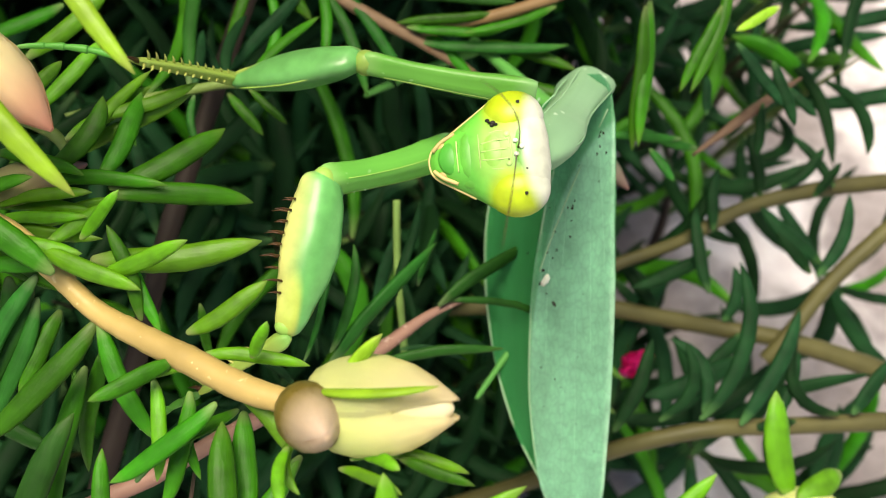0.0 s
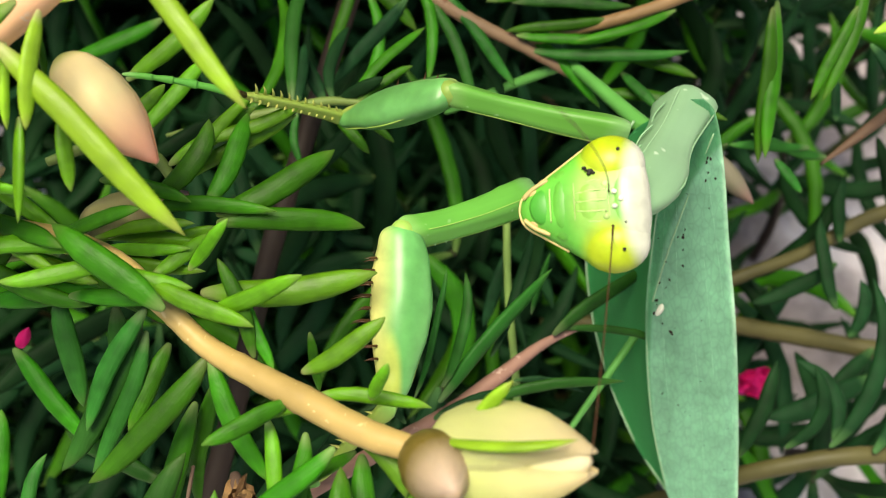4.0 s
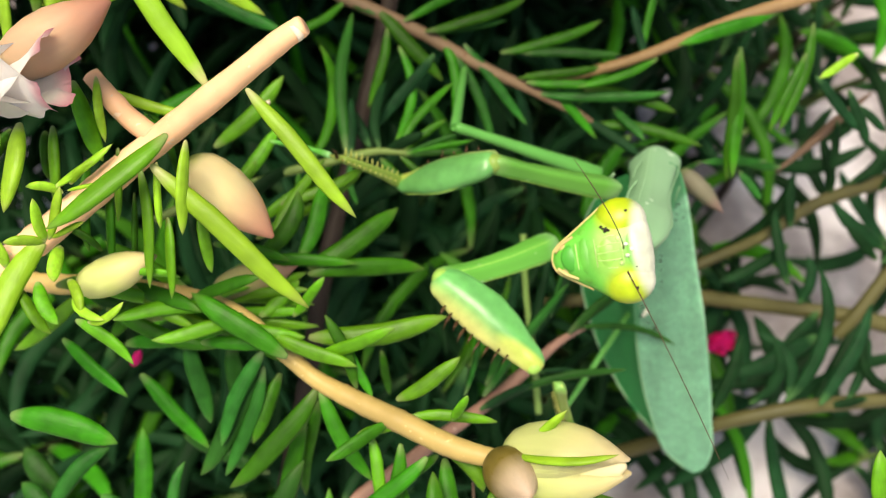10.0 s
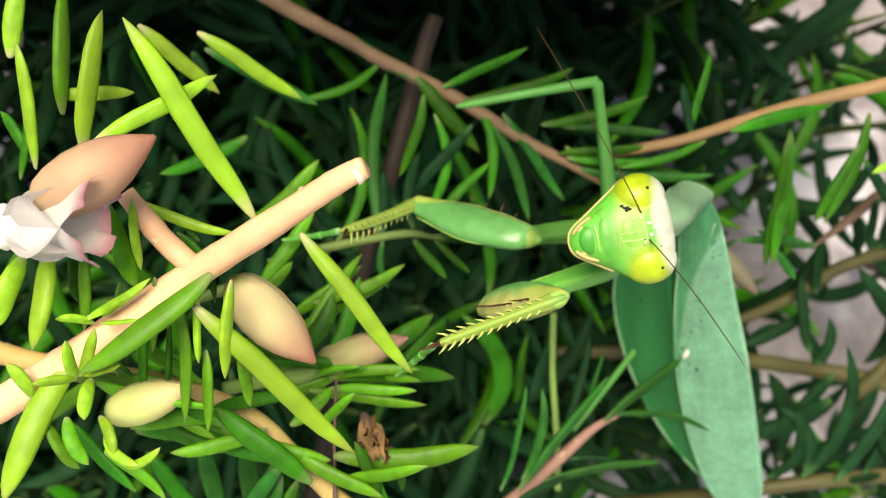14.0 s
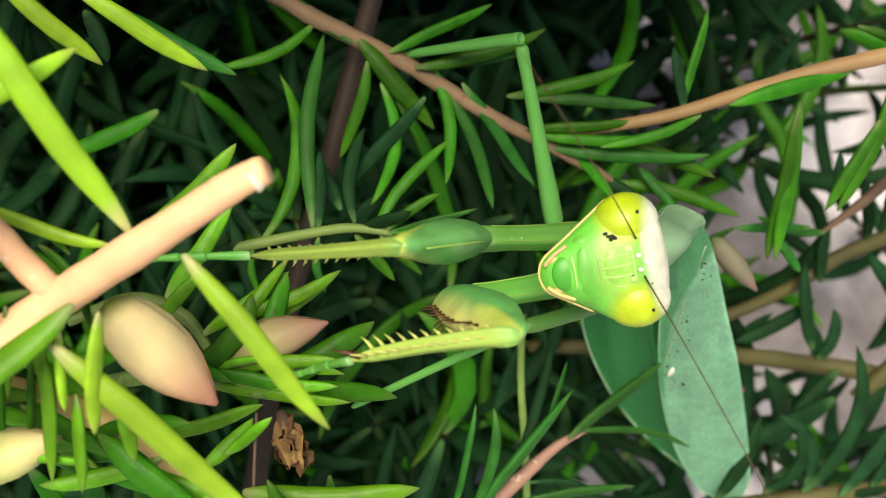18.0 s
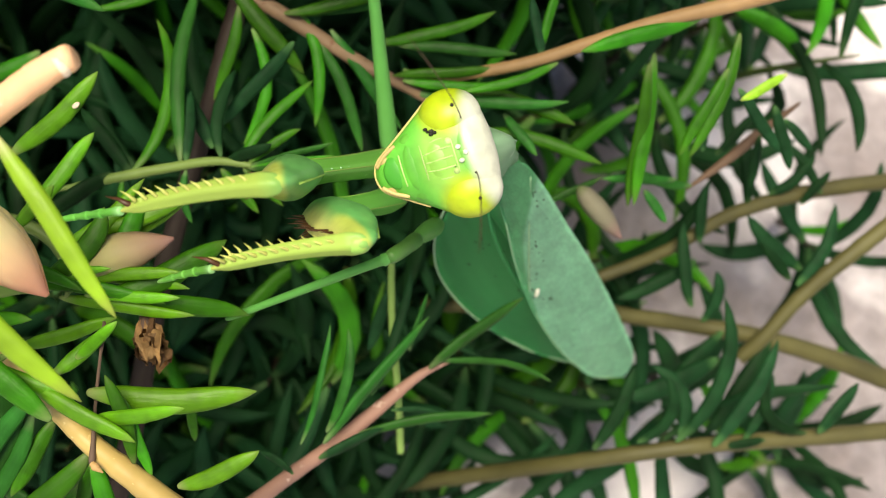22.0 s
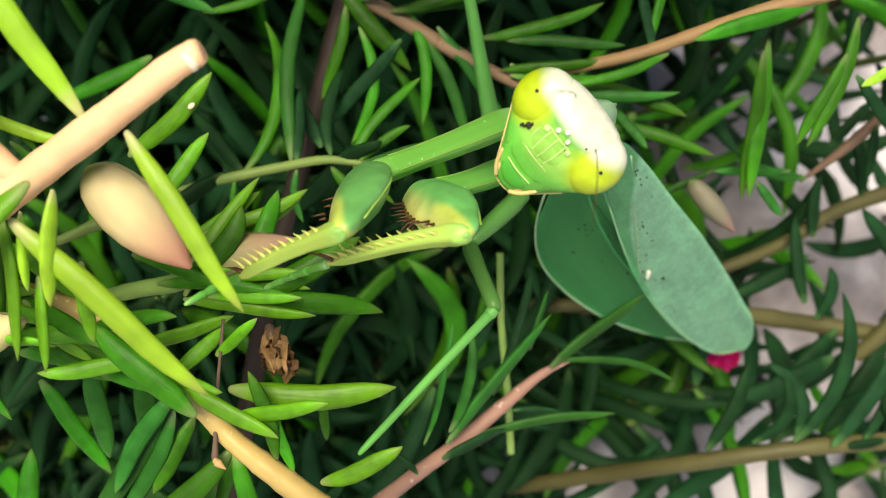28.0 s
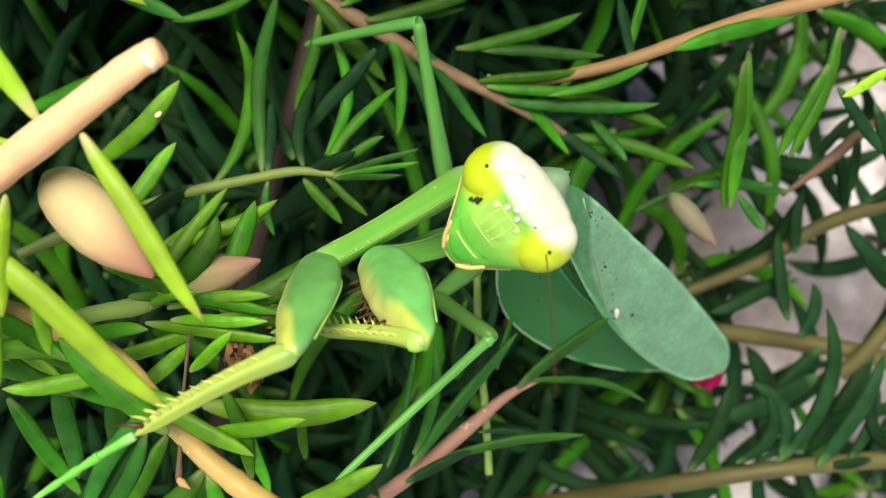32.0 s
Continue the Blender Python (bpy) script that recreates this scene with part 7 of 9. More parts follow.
    walk(tarsus_upper, [
        (0, seg((-11.0, 4.5, 23.5), (-17.4, 4.9, 24.4), (2.8, 5.1, 22.0))),
        (1, seg((-11.4, 4.9, 21.8), (-18.3, 5.3, 24.4), (2.3, 5.3, 22.0))),
        (2, seg((-11.4, 4.8, 21.8), (-18.2, 5.2, 24.5), (2.0, 5.0, 22.0))),
        (3, seg((-11.4, 4.4, 21.9), (-17.9, 4.9, 24.5), (1.8, 4.5, 22.0))),
        (4, seg((-11.2, 4.3, 21.9), (-17.7, 4.8, 24.6), (1.6, 4.2, 22.0))),
        (6.5, seg((-10.8, 3.9, 20.8), (-14.2, 6.9, 16.1), (1.7, 2.9, 22.0))),
        (7, seg((-11.6, 3.9, 22.1), (-15.9, 6.5, 17.9), (0.5, 3.0, 22.0))),
        (8, seg((-11.3, 4.2, 20.9), (-16.7, 5.8, 17.6), (1.2, 3.9, 22.0))),
        (9, seg((-11.2, 4.5, 20.7), (-16.0, 6.3, 16.6), (0.5, 3.9, 22.0))),
        (10, seg((-10.0, 5.0, 22.5), (-14.9, 6.8, 18.8), (1.9, 4.0, 22.0))),
        (11, seg((-11.3, 5.9, 21.1), (-16.5, 6.6, 17.4), (1.8, 5.3, 22.0))),
        (12, seg((-12.9, 7.2, 20.0), (-18.1, 7.7, 16.1), (0.7, 5.6, 22.0))),
        (13, seg((-13.1, 6.4, 21.3), (-17.8, 5.7, 16.8), (0.7, 5.9, 22.0))),
        (14, seg((-12.1, 7.1, 23.4), (-16.6, 6.3, 18.7), (0.9, 6.6, 22.0))),
        (17, seg((-12.8, 7.4, 25.3), (-15.7, 7.8, 31.1), (0.2, 7.6, 22.0))),
        (18, seg((-12.0, 6.3, 27.1), (-15.4, 6.2, 27.5), (-0.0, 7.2, 22.0))),
        (19, seg((-11.4, 5.6, 29.0), (-15.3, 4.9, 23.9), (-0.5, 7.1, 22.0))),
        (20, seg((-10.8, 3.1, 27.0), (-14.3, 3.4, 32.5), (-0.7, 5.9, 22.0))),
        (21, seg((-12.6, 1.7, 26.5), (-15.2, 2.2, 32.5), (-1.6, 4.9, 22.0))),
        (21.5, seg((-12.7, 3.0, 28.3), (-16.9, 2.7, 23.3), (-3.4, 5.2, 22.0))),
        (22, seg((-8.9, 3.7, 32.3), (-13.6, 3.0, 27.8), (-0.7, 5.7, 25.0))),
        (23, seg((-10.2, -0.5, 31.1), (-14.9, -2.1, 27.0), (-2.3, 3.9, 25.0))),
        (24, seg((-8.9, 0.5, 29.9), (-12.2, -0.6, 30.9), (-2.5, 5.1, 25.0))),
        (25, seg((-7.8, 1.4, 28.7), (-9.5, 0.9, 34.9), (-2.7, 6.3, 25.0))),
        (28, seg((-10.1, -0.4, 29.0), (-11.3, -1.1, 35.3), (-3.1, 5.3, 25.0))),
        (29, seg((-11.4, -2.5, 30.4), (-15.1, -4.6, 35.3), (-3.7, 4.0, 25.0))),
        (30, seg((-12.4, -5.1, 31.9), (-18.9, -8.4, 35.4), (-4.4, 2.4, 25.0))),
        (31, seg((-11.8, -3.1, 32.9), (-18.0, -6.2, 36.3), (-3.1, 4.2, 25.0))),
        (32, seg((-12.4, -7.2, 33.7), (-17.8, -10.6, 32.7), (-4.5, 0.7, 25.0))),
    ])
    walk(coxa_lower, [
        (0, seg((9.2, 1.2, 15.7), (1.0, -2.7, 22.0), (-1.1, -12.5, 21.4))),
        (1, seg((9.2, 0.6, 16.8), (0.5, -3.6, 22.0), (-0.0, -15.0, 21.9))),
        (2, seg((7.9, 0.9, 16.3), (-0.3, -3.4, 22.0), (-0.8, -14.3, 21.9))),
        (3, seg((7.1, -0.5, 15.7), (-0.7, -4.4, 22.0), (-1.2, -14.9, 22.0))),
        (4, seg((6.7, -0.4, 15.2), (-1.0, -4.3, 22.0), (-1.5, -14.3, 22.0))),
        (6.5, seg((6.6, -1.6, 15.1), (-0.6, -6.2, 22.0), (-0.2, -15.4, 24.6))),
        (7, seg((4.6, -0.7, 15.4), (-2.6, -5.7, 22.0), (-1.8, -14.3, 25.9))),
        (8, seg((6.7, -1.2, 16.1), (-2.0, -4.5, 22.0), (3.9, -13.8, 21.7))),
        (9, seg((5.8, -1.7, 15.5), (-2.2, -5.5, 22.0), (5.6, -13.2, 23.1))),
        (10, seg((6.8, -1.8, 16.2), (-2.1, -4.5, 22.0), (6.1, -12.6, 23.4))),
        (11, seg((6.3, 2.1, 16.6), (-1.7, 0.2, 24.0), (2.0, -2.4, 32.4))),
        (12, seg((6.2, 1.9, 17.1), (-2.0, -0.5, 24.0), (-2.1, -1.0, 33.5))),
        (13, seg((7.6, 3.1, 18.2), (-1.6, 1.3, 24.0), (1.6, 2.6, 32.8))),
        (14, seg((7.9, 4.5, 19.1), (-1.6, 2.0, 24.0), (1.9, 3.3, 32.7))),
        (17, seg((6.7, 4.2, 16.7), (-1.5, 3.8, 24.0), (1.3, 3.6, 33.1))),
        (18, seg((7.2, 3.6, 16.6), (-1.1, 3.4, 24.0), (1.4, 2.8, 33.2))),
        (19, seg((6.8, 4.9, 16.6), (-1.4, 4.2, 24.0), (0.9, 3.2, 33.2))),
        (20, seg((5.9, 3.7, 16.9), (-2.5, 2.8, 24.0), (0.3, 1.5, 33.0))),
        (21, seg((6.6, 2.8, 16.0), (-0.9, 1.7, 24.0), (1.6, -0.2, 33.0))),
        (21.5, seg((5.8, 4.2, 15.4), (-0.9, 2.8, 24.0), (2.2, 1.0, 32.8))),
        (22, seg((5.3, 4.2, 14.0), (0.9, 3.5, 24.0), (3.5, 2.2, 33.0))),
        (23, seg((5.0, 4.8, 13.6), (1.6, 3.4, 24.0), (4.3, 0.7, 32.7))),
        (24, seg((5.7, 5.3, 13.8), (1.6, 4.1, 24.0), (4.2, 2.1, 32.9))),
        (25, seg((5.3, 6.0, 13.9), (1.0, 5.0, 24.0), (3.4, 3.6, 33.1))),
        (28, seg((5.1, 5.8, 14.4), (-0.1, 4.2, 24.0), (2.4, 2.2, 32.9))),
        (29, seg((4.1, 6.3, 14.4), (-0.8, 4.0, 24.0), (1.9, 1.8, 32.8))),
        (30, seg((3.8, 4.2, 14.3), (-1.1, 2.4, 24.0), (1.8, -0.1, 32.7))),
        (31, seg((4.9, 5.3, 14.2), (0.2, 3.5, 24.0), (3.1, 1.3, 32.8))),
        (32, seg((3.2, 2.0, 14.0), (-1.2, 1.0, 24.0), (1.6, -2.8, 32.2))),
    ])
    walk(femur_lower, [
        (0, seg((1.0, -2.7, 22.0), (-1.1, -12.5, 21.4), (-19.0, -14.7, 26.0))),
        (1, seg((0.5, -3.6, 22.0), (-0.0, -15.0, 21.9), (-19.5, -15.6, 26.0))),
        (2, seg((-0.3, -3.4, 22.0), (-0.8, -14.4, 21.9), (-20.3, -15.5, 26.0))),
        (3, seg((-0.7, -4.4, 22.0), (-1.1, -14.8, 22.0), (-20.6, -16.3, 26.0))),
        (4, seg((-1.0, -4.3, 22.0), (-1.5, -14.3, 22.0), (-21.0, -16.3, 26.0))),
        (6.5, seg((-0.6, -6.2, 22.0), (-0.2, -15.4, 24.6), (-20.6, -18.2, 26.0))),
        (7, seg((-2.6, -5.7, 22.0), (-1.8, -14.3, 25.9), (-22.6, -17.7, 26.0))),
        (8, seg((-2.0, -4.5, 22.0), (3.9, -13.8, 21.7), (-22.0, -16.5, 26.0))),
        (9, seg((-2.2, -5.5, 22.0), (5.6, -13.2, 23.1), (-22.2, -17.5, 26.0))),
        (10, seg((-2.1, -4.5, 22.0), (6.1, -12.6, 23.4), (-22.1, -16.5, 26.0))),
        (11, seg((-1.7, 0.2, 24.0), (2.0, -2.4, 32.4), (-3.7, -6.7, 27.9))),
        (12, seg((-2.0, -0.5, 24.0), (-2.1, -1.0, 33.5), (-8.9, -5.5, 31.1))),
        (13, seg((-1.6, 1.3, 24.0), (1.6, 2.6, 32.8), (-6.1, -0.9, 32.1))),
        (14, seg((-1.6, 2.0, 24.0), (1.9, 3.3, 32.7), (-5.8, 0.2, 31.2))),
        (17, seg((-1.5, 3.8, 24.0), (1.3, 3.6, 33.1), (-6.5, 1.9, 30.2))),
        (18, seg((-1.1, 3.4, 24.0), (1.3, 3.0, 33.2), (-6.5, 1.1, 30.5))),
        (19, seg((-1.4, 4.2, 24.0), (0.9, 3.2, 33.2), (-7.0, 1.1, 30.8))),
        (20, seg((-2.5, 2.8, 24.0), (0.3, 1.5, 33.0), (-7.5, 0.4, 29.7))),
        (21, seg((-0.9, 1.7, 24.0), (1.6, -0.2, 33.0), (-6.7, -0.4, 31.3))),
        (21.5, seg((-0.9, 2.8, 24.0), (2.2, 1.0, 32.8), (-6.0, 0.0, 30.8))),
        (22, seg((0.9, 3.5, 24.0), (3.5, 2.2, 33.0), (-4.5, 0.6, 30.8))),
        (23, seg((1.6, 3.4, 24.0), (4.3, 0.7, 32.7), (-3.6, 0.1, 29.8))),
        (24, seg((1.6, 4.1, 24.0), (4.1, 2.2, 32.9), (-3.6, 0.7, 29.9))),
        (25, seg((1.0, 5.0, 24.0), (3.4, 3.6, 33.1), (-4.1, 1.2, 29.9))),
        (28, seg((-0.1, 4.2, 24.0), (2.4, 2.2, 32.9), (-5.1, 0.4, 29.3))),
        (29, seg((-0.8, 4.0, 24.0), (2.0, 1.6, 32.8), (-4.7, 0.3, 28.0))),
        (30, seg((-1.1, 2.4, 24.0), (1.8, -0.1, 32.7), (-4.1, -0.8, 26.6))),
        (31, seg((0.2, 3.5, 24.0), (3.1, 1.3, 32.8), (-3.2, -0.0, 27.2))),
        (32, seg((-1.2, 1.0, 24.0), (1.6, -2.8, 32.2), (-4.4, -3.0, 26.2))),
    ])
    walk(tibia_lower, [
        (0, seg((-1.1, -12.5, 21.4), (-7.3, -15.7, 16.6), (1.0, -2.7, 21.4))),
        (1, seg((-0.0, -15.0, 21.9), (-6.0, -18.5, 17.0), (0.5, -3.6, 21.9))),
        (2, seg((-0.8, -14.4, 21.9), (-6.2, -18.5, 17.0), (-0.1, -3.7, 21.9))),
        (3, seg((-1.1, -14.8, 22.0), (-6.5, -18.9, 16.9), (-0.6, -4.2, 22.0))),
        (4, seg((-1.5, -14.3, 22.0), (-6.5, -18.9, 16.9), (-1.0, -4.3, 22.0))),
        (6.5, seg((-0.2, -15.4, 24.6), (-5.3, -21.2, 21.1), (-0.6, -6.2, 24.6))),
        (7, seg((-1.8, -14.3, 25.9), (-7.9, -19.7, 23.4), (-2.6, -5.7, 25.9))),
        (8, seg((3.9, -13.8, 21.7), (4.9, -14.4, 13.3), (-2.0, -4.5, 21.7))),
        (9, seg((5.6, -13.2, 23.1), (7.4, -15.5, 15.1), (-2.2, -5.5, 23.1))),
        (10, seg((6.1, -12.6, 23.4), (7.6, -16.1, 15.9), (-2.1, -4.5, 23.4))),
        (11, seg((2.0, -2.4, 32.4), (-3.7, -6.7, 27.9), (-1.7, 0.2, 32.4))),
        (12, seg((-2.1, -1.0, 33.5), (-8.9, -5.5, 31.1), (-2.0, -0.5, 33.5))),
        (13, seg((1.6, 2.6, 32.8), (-6.1, -0.9, 32.1), (-1.6, 1.3, 32.8))),
        (14, seg((1.9, 3.3, 32.7), (-5.8, 0.2, 31.2), (-1.6, 2.0, 32.7))),
        (17, seg((1.3, 3.6, 33.1), (-6.5, 1.9, 30.2), (-1.5, 3.8, 33.1))),
        (18, seg((1.3, 3.0, 33.2), (-6.6, 1.3, 30.5), (-1.3, 3.8, 33.2))),
        (19, seg((0.9, 3.2, 33.2), (-7.0, 1.1, 30.8), (-1.4, 4.2, 33.2))),
        (20, seg((0.3, 1.5, 33.0), (-7.5, 0.4, 29.7), (-2.5, 2.8, 33.0))),
        (21, seg((1.6, -0.2, 33.0), (-6.7, -0.4, 31.3), (-0.9, 1.7, 33.0))),
        (21.5, seg((2.2, 1.0, 32.8), (-6.0, 0.0, 30.8), (-0.9, 2.8, 32.8))),
        (22, seg((3.5, 2.2, 33.0), (-4.5, 0.6, 30.8), (0.9, 3.5, 33.0))),
        (23, seg((4.3, 0.7, 32.7), (-3.6, 0.1, 29.8), (1.6, 3.4, 32.7))),
        (24, seg((4.1, 2.2, 32.9), (-3.7, 0.7, 29.9), (1.4, 4.2, 32.9))),
        (25, seg((3.4, 3.6, 33.1), (-4.1, 1.2, 29.9), (1.0, 5.0, 33.1))),
        (28, seg((2.4, 2.2, 32.9), (-5.1, 0.4, 29.3), (-0.1, 4.2, 32.9))),
        (29, seg((2.0, 1.6, 32.8), (-4.7, 0.0, 28.0), (-0.7, 3.5, 32.8))),
        (30, seg((1.8, -0.1, 32.7), (-4.1, -0.8, 26.6), (-1.1, 2.4, 32.7))),
        (31, seg((3.1, 1.3, 32.8), (-3.2, -0.0, 27.2), (0.2, 3.5, 32.8))),
        (32, seg((1.6, -2.8, 32.2), (-4.4, -3.0, 26.2), (-1.2, 1.0, 32.2))),
    ])
    walk(tarsus_lower, [
        (0, seg((-7.3, -15.7, 16.6), (-9.3, -17.9, 22.4), (1.0, -2.7, 22.0))),
        (1, seg((-6.0, -18.5, 17.0), (-8.5, -19.4, 22.9), (0.5, -3.6, 22.0))),
        (2, seg((-6.2, -18.5, 17.0), (-8.5, -19.6, 22.9), (-0.1, -3.8, 22.0))),
        (3, seg((-6.5, -18.9, 16.9), (-8.4, -20.0, 23.0), (-0.5, -4.1, 22.0))),
        (4, seg((-6.5, -18.9, 16.9), (-8.3, -20.2, 23.0), (-1.0, -4.3, 22.0))),
        (6.5, seg((-5.3, -21.2, 21.1), (-8.6, -23.9, 16.1), (-0.6, -6.2, 22.0))),
        (7, seg((-7.9, -19.7, 23.4), (-11.4, -21.7, 18.3), (-2.6, -5.7, 22.0))),
        (8, seg((4.9, -14.4, 13.3), (5.0, -16.2, 19.5), (-2.0, -4.5, 22.0))),
        (9, seg((7.4, -15.5, 15.1), (6.8, -17.1, 21.4), (-2.2, -5.5, 22.0))),
        (10, seg((7.6, -16.1, 15.9), (7.2, -17.1, 22.3), (-2.1, -4.5, 22.0))),
        (11, seg((-3.7, -6.7, 27.9), (-4.8, -9.6, 22.1), (-1.7, 0.2, 24.0))),
        (12, seg((-8.9, -5.5, 31.1), (-11.2, -7.4, 25.3), (-2.0, -0.5, 24.0))),
        (13, seg((-6.1, -0.9, 32.1), (-7.9, -3.1, 26.3), (-1.6, 1.3, 24.0))),
        (14, seg((-5.8, 0.2, 31.2), (-8.2, -2.6, 25.8), (-1.6, 2.0, 24.0))),
        (17, seg((-6.5, 1.9, 30.2), (-10.7, -0.1, 25.7), (-1.5, 3.8, 24.0))),
        (18, seg((-6.6, 1.3, 30.5), (-10.5, -0.7, 25.7), (-1.4, 3.9, 24.0))),
        (19, seg((-7.0, 1.1, 30.8), (-10.4, -1.1, 25.7), (-1.4, 4.2, 24.0))),
        (20, seg((-7.5, 0.4, 29.7), (-11.0, -1.7, 24.7), (-2.5, 2.8, 24.0))),
        (21, seg((-6.7, -0.4, 31.3), (-9.9, -2.2, 26.0), (-0.9, 1.7, 24.0))),
        (21.5, seg((-6.0, 0.0, 30.8), (-10.0, -1.3, 25.9), (-0.9, 2.8, 24.0))),
        (22, seg((-4.5, 0.6, 30.8), (-8.4, -0.6, 25.8), (0.9, 3.5, 24.0))),
        (23, seg((-3.6, 0.1, 29.8), (-7.9, -0.9, 25.0), (1.6, 3.4, 24.0))),
        (24, seg((-3.7, 0.7, 29.9), (-7.7, -1.0, 24.9), (1.3, 4.2, 24.0))),
        (25, seg((-4.1, 1.2, 29.9), (-7.5, -1.1, 24.9), (1.0, 5.0, 24.0))),
        (28, seg((-5.1, 0.4, 29.3), (-9.4, -1.3, 24.7), (-0.1, 4.2, 24.0))),
        (29, seg((-4.7, 0.0, 28.0), (-8.3, -1.2, 22.8), (-0.6, 3.4, 24.0))),
        (30, seg((-4.1, -0.8, 26.6), (-7.1, -1.3, 20.9), (-1.1, 2.4, 24.0))),
        (31, seg((-3.2, -0.0, 27.2), (-6.6, -1.1, 21.8), (0.2, 3.5, 24.0))),
        (32, seg((-4.4, -3.0, 26.2), (-7.8, -3.6, 20.7), (-1.2, 1.0, 24.0))),
    ])
    walk(antenna_a, [
        (0, seg((12.6, -2.3, 28.5), (9.8, -3.4, 43.2), (12.6, -2.3, 58.5))),
        (1, seg((12.3, -2.4, 28.5), (8.5, -2.4, 43.0), (12.3, -2.4, 58.5))),
        (2, seg((11.1, -1.9, 28.5), (7.3, -1.7, 43.0), (11.1, -1.9, 58.5))),
        (3, seg((10.6, -3.5, 28.5), (6.8, -3.0, 43.0), (10.6, -3.5, 58.5))),
        (4, seg((10.4, -3.2, 28.5), (6.6, -2.5, 43.0), (10.4, -3.2, 58.5))),
        (6.5, seg((10.0, -4.9, 28.5), (5.7, -4.4, 42.9), (10.0, -4.9, 58.5))),
        (7, seg((9.4, -3.3, 28.5), (6.3, -3.4, 43.2), (9.4, -3.3, 58.5))),
        (8, seg((9.8, -4.0, 28.5), (5.9, -2.8, 42.9), (9.8, -4.0, 58.5))),
        (9, seg((9.1, -2.6, 28.5), (4.7, -1.2, 42.7), (9.1, -2.6, 58.5))),
        (10, seg((10.4, -3.0, 28.5), (5.7, 1.5, 42.0), (10.4, -3.0, 58.5))),
        (11, seg((9.3, 5.5, 28.5), (3.2, 13.9, 39.4), (9.3, 5.5, 58.5))),
        (12, seg((7.6, 6.0, 28.5), (1.3, 15.0, 38.7), (7.6, 6.0, 58.5))),
        (13, seg((7.2, 7.2, 28.5), (0.1, 18.1, 36.0), (7.2, 7.2, 58.5))),
        (14, seg((7.7, 8.5, 28.5), (0.0, 19.1, 35.9), (7.7, 8.5, 58.5))),
        (17, seg((7.7, 8.5, 28.5), (0.1, 19.3, 35.7), (7.7, 8.5, 58.5))),
        (18, seg((8.3, 7.3, 28.5), (1.0, 16.2, 37.7), (8.3, 7.3, 58.5))),
        (19, seg((7.9, 8.3, 28.5), (0.9, 15.4, 39.7), (7.9, 8.3, 58.5))),
        (20, seg((6.7, 7.8, 28.5), (-0.2, 14.6, 39.9), (6.7, 7.8, 58.5))),
        (21, seg((7.7, 6.3, 28.5), (2.0, 13.8, 40.2), (7.7, 6.3, 58.5))),
        (21.5, seg((7.7, 7.3, 28.5), (1.5, 15.3, 39.6), (7.7, 7.3, 58.5))),
        (22, seg((8.9, 8.8, 28.5), (5.6, 11.6, 42.9), (8.9, 8.8, 58.5))),
        (23, seg((9.6, 8.3, 28.5), (7.9, 8.9, 43.4), (9.6, 8.3, 58.5))),
        (24, seg((9.9, 9.3, 28.5), (8.4, 9.7, 43.4), (9.9, 9.3, 58.5))),
        (25, seg((9.0, 10.4, 28.5), (7.7, 10.6, 43.4), (9.0, 10.4, 58.5))),
        (28, seg((8.3, 9.2, 28.5), (5.8, 8.4, 43.3), (8.3, 9.2, 58.5))),
        (29, seg((7.5, 9.4, 28.5), (5.1, 8.9, 43.3), (7.5, 9.4, 58.5))),
        (30, seg((7.3, 6.8, 28.5), (5.0, 6.6, 43.3), (7.3, 6.8, 58.5))),
        (31, seg((8.3, 7.8, 28.5), (6.1, 7.9, 43.3), (8.3, 7.8, 58.5))),
        (32, seg((6.8, 5.3, 28.5), (4.8, 5.2, 43.4), (6.8, 5.3, 58.5))),
    ])
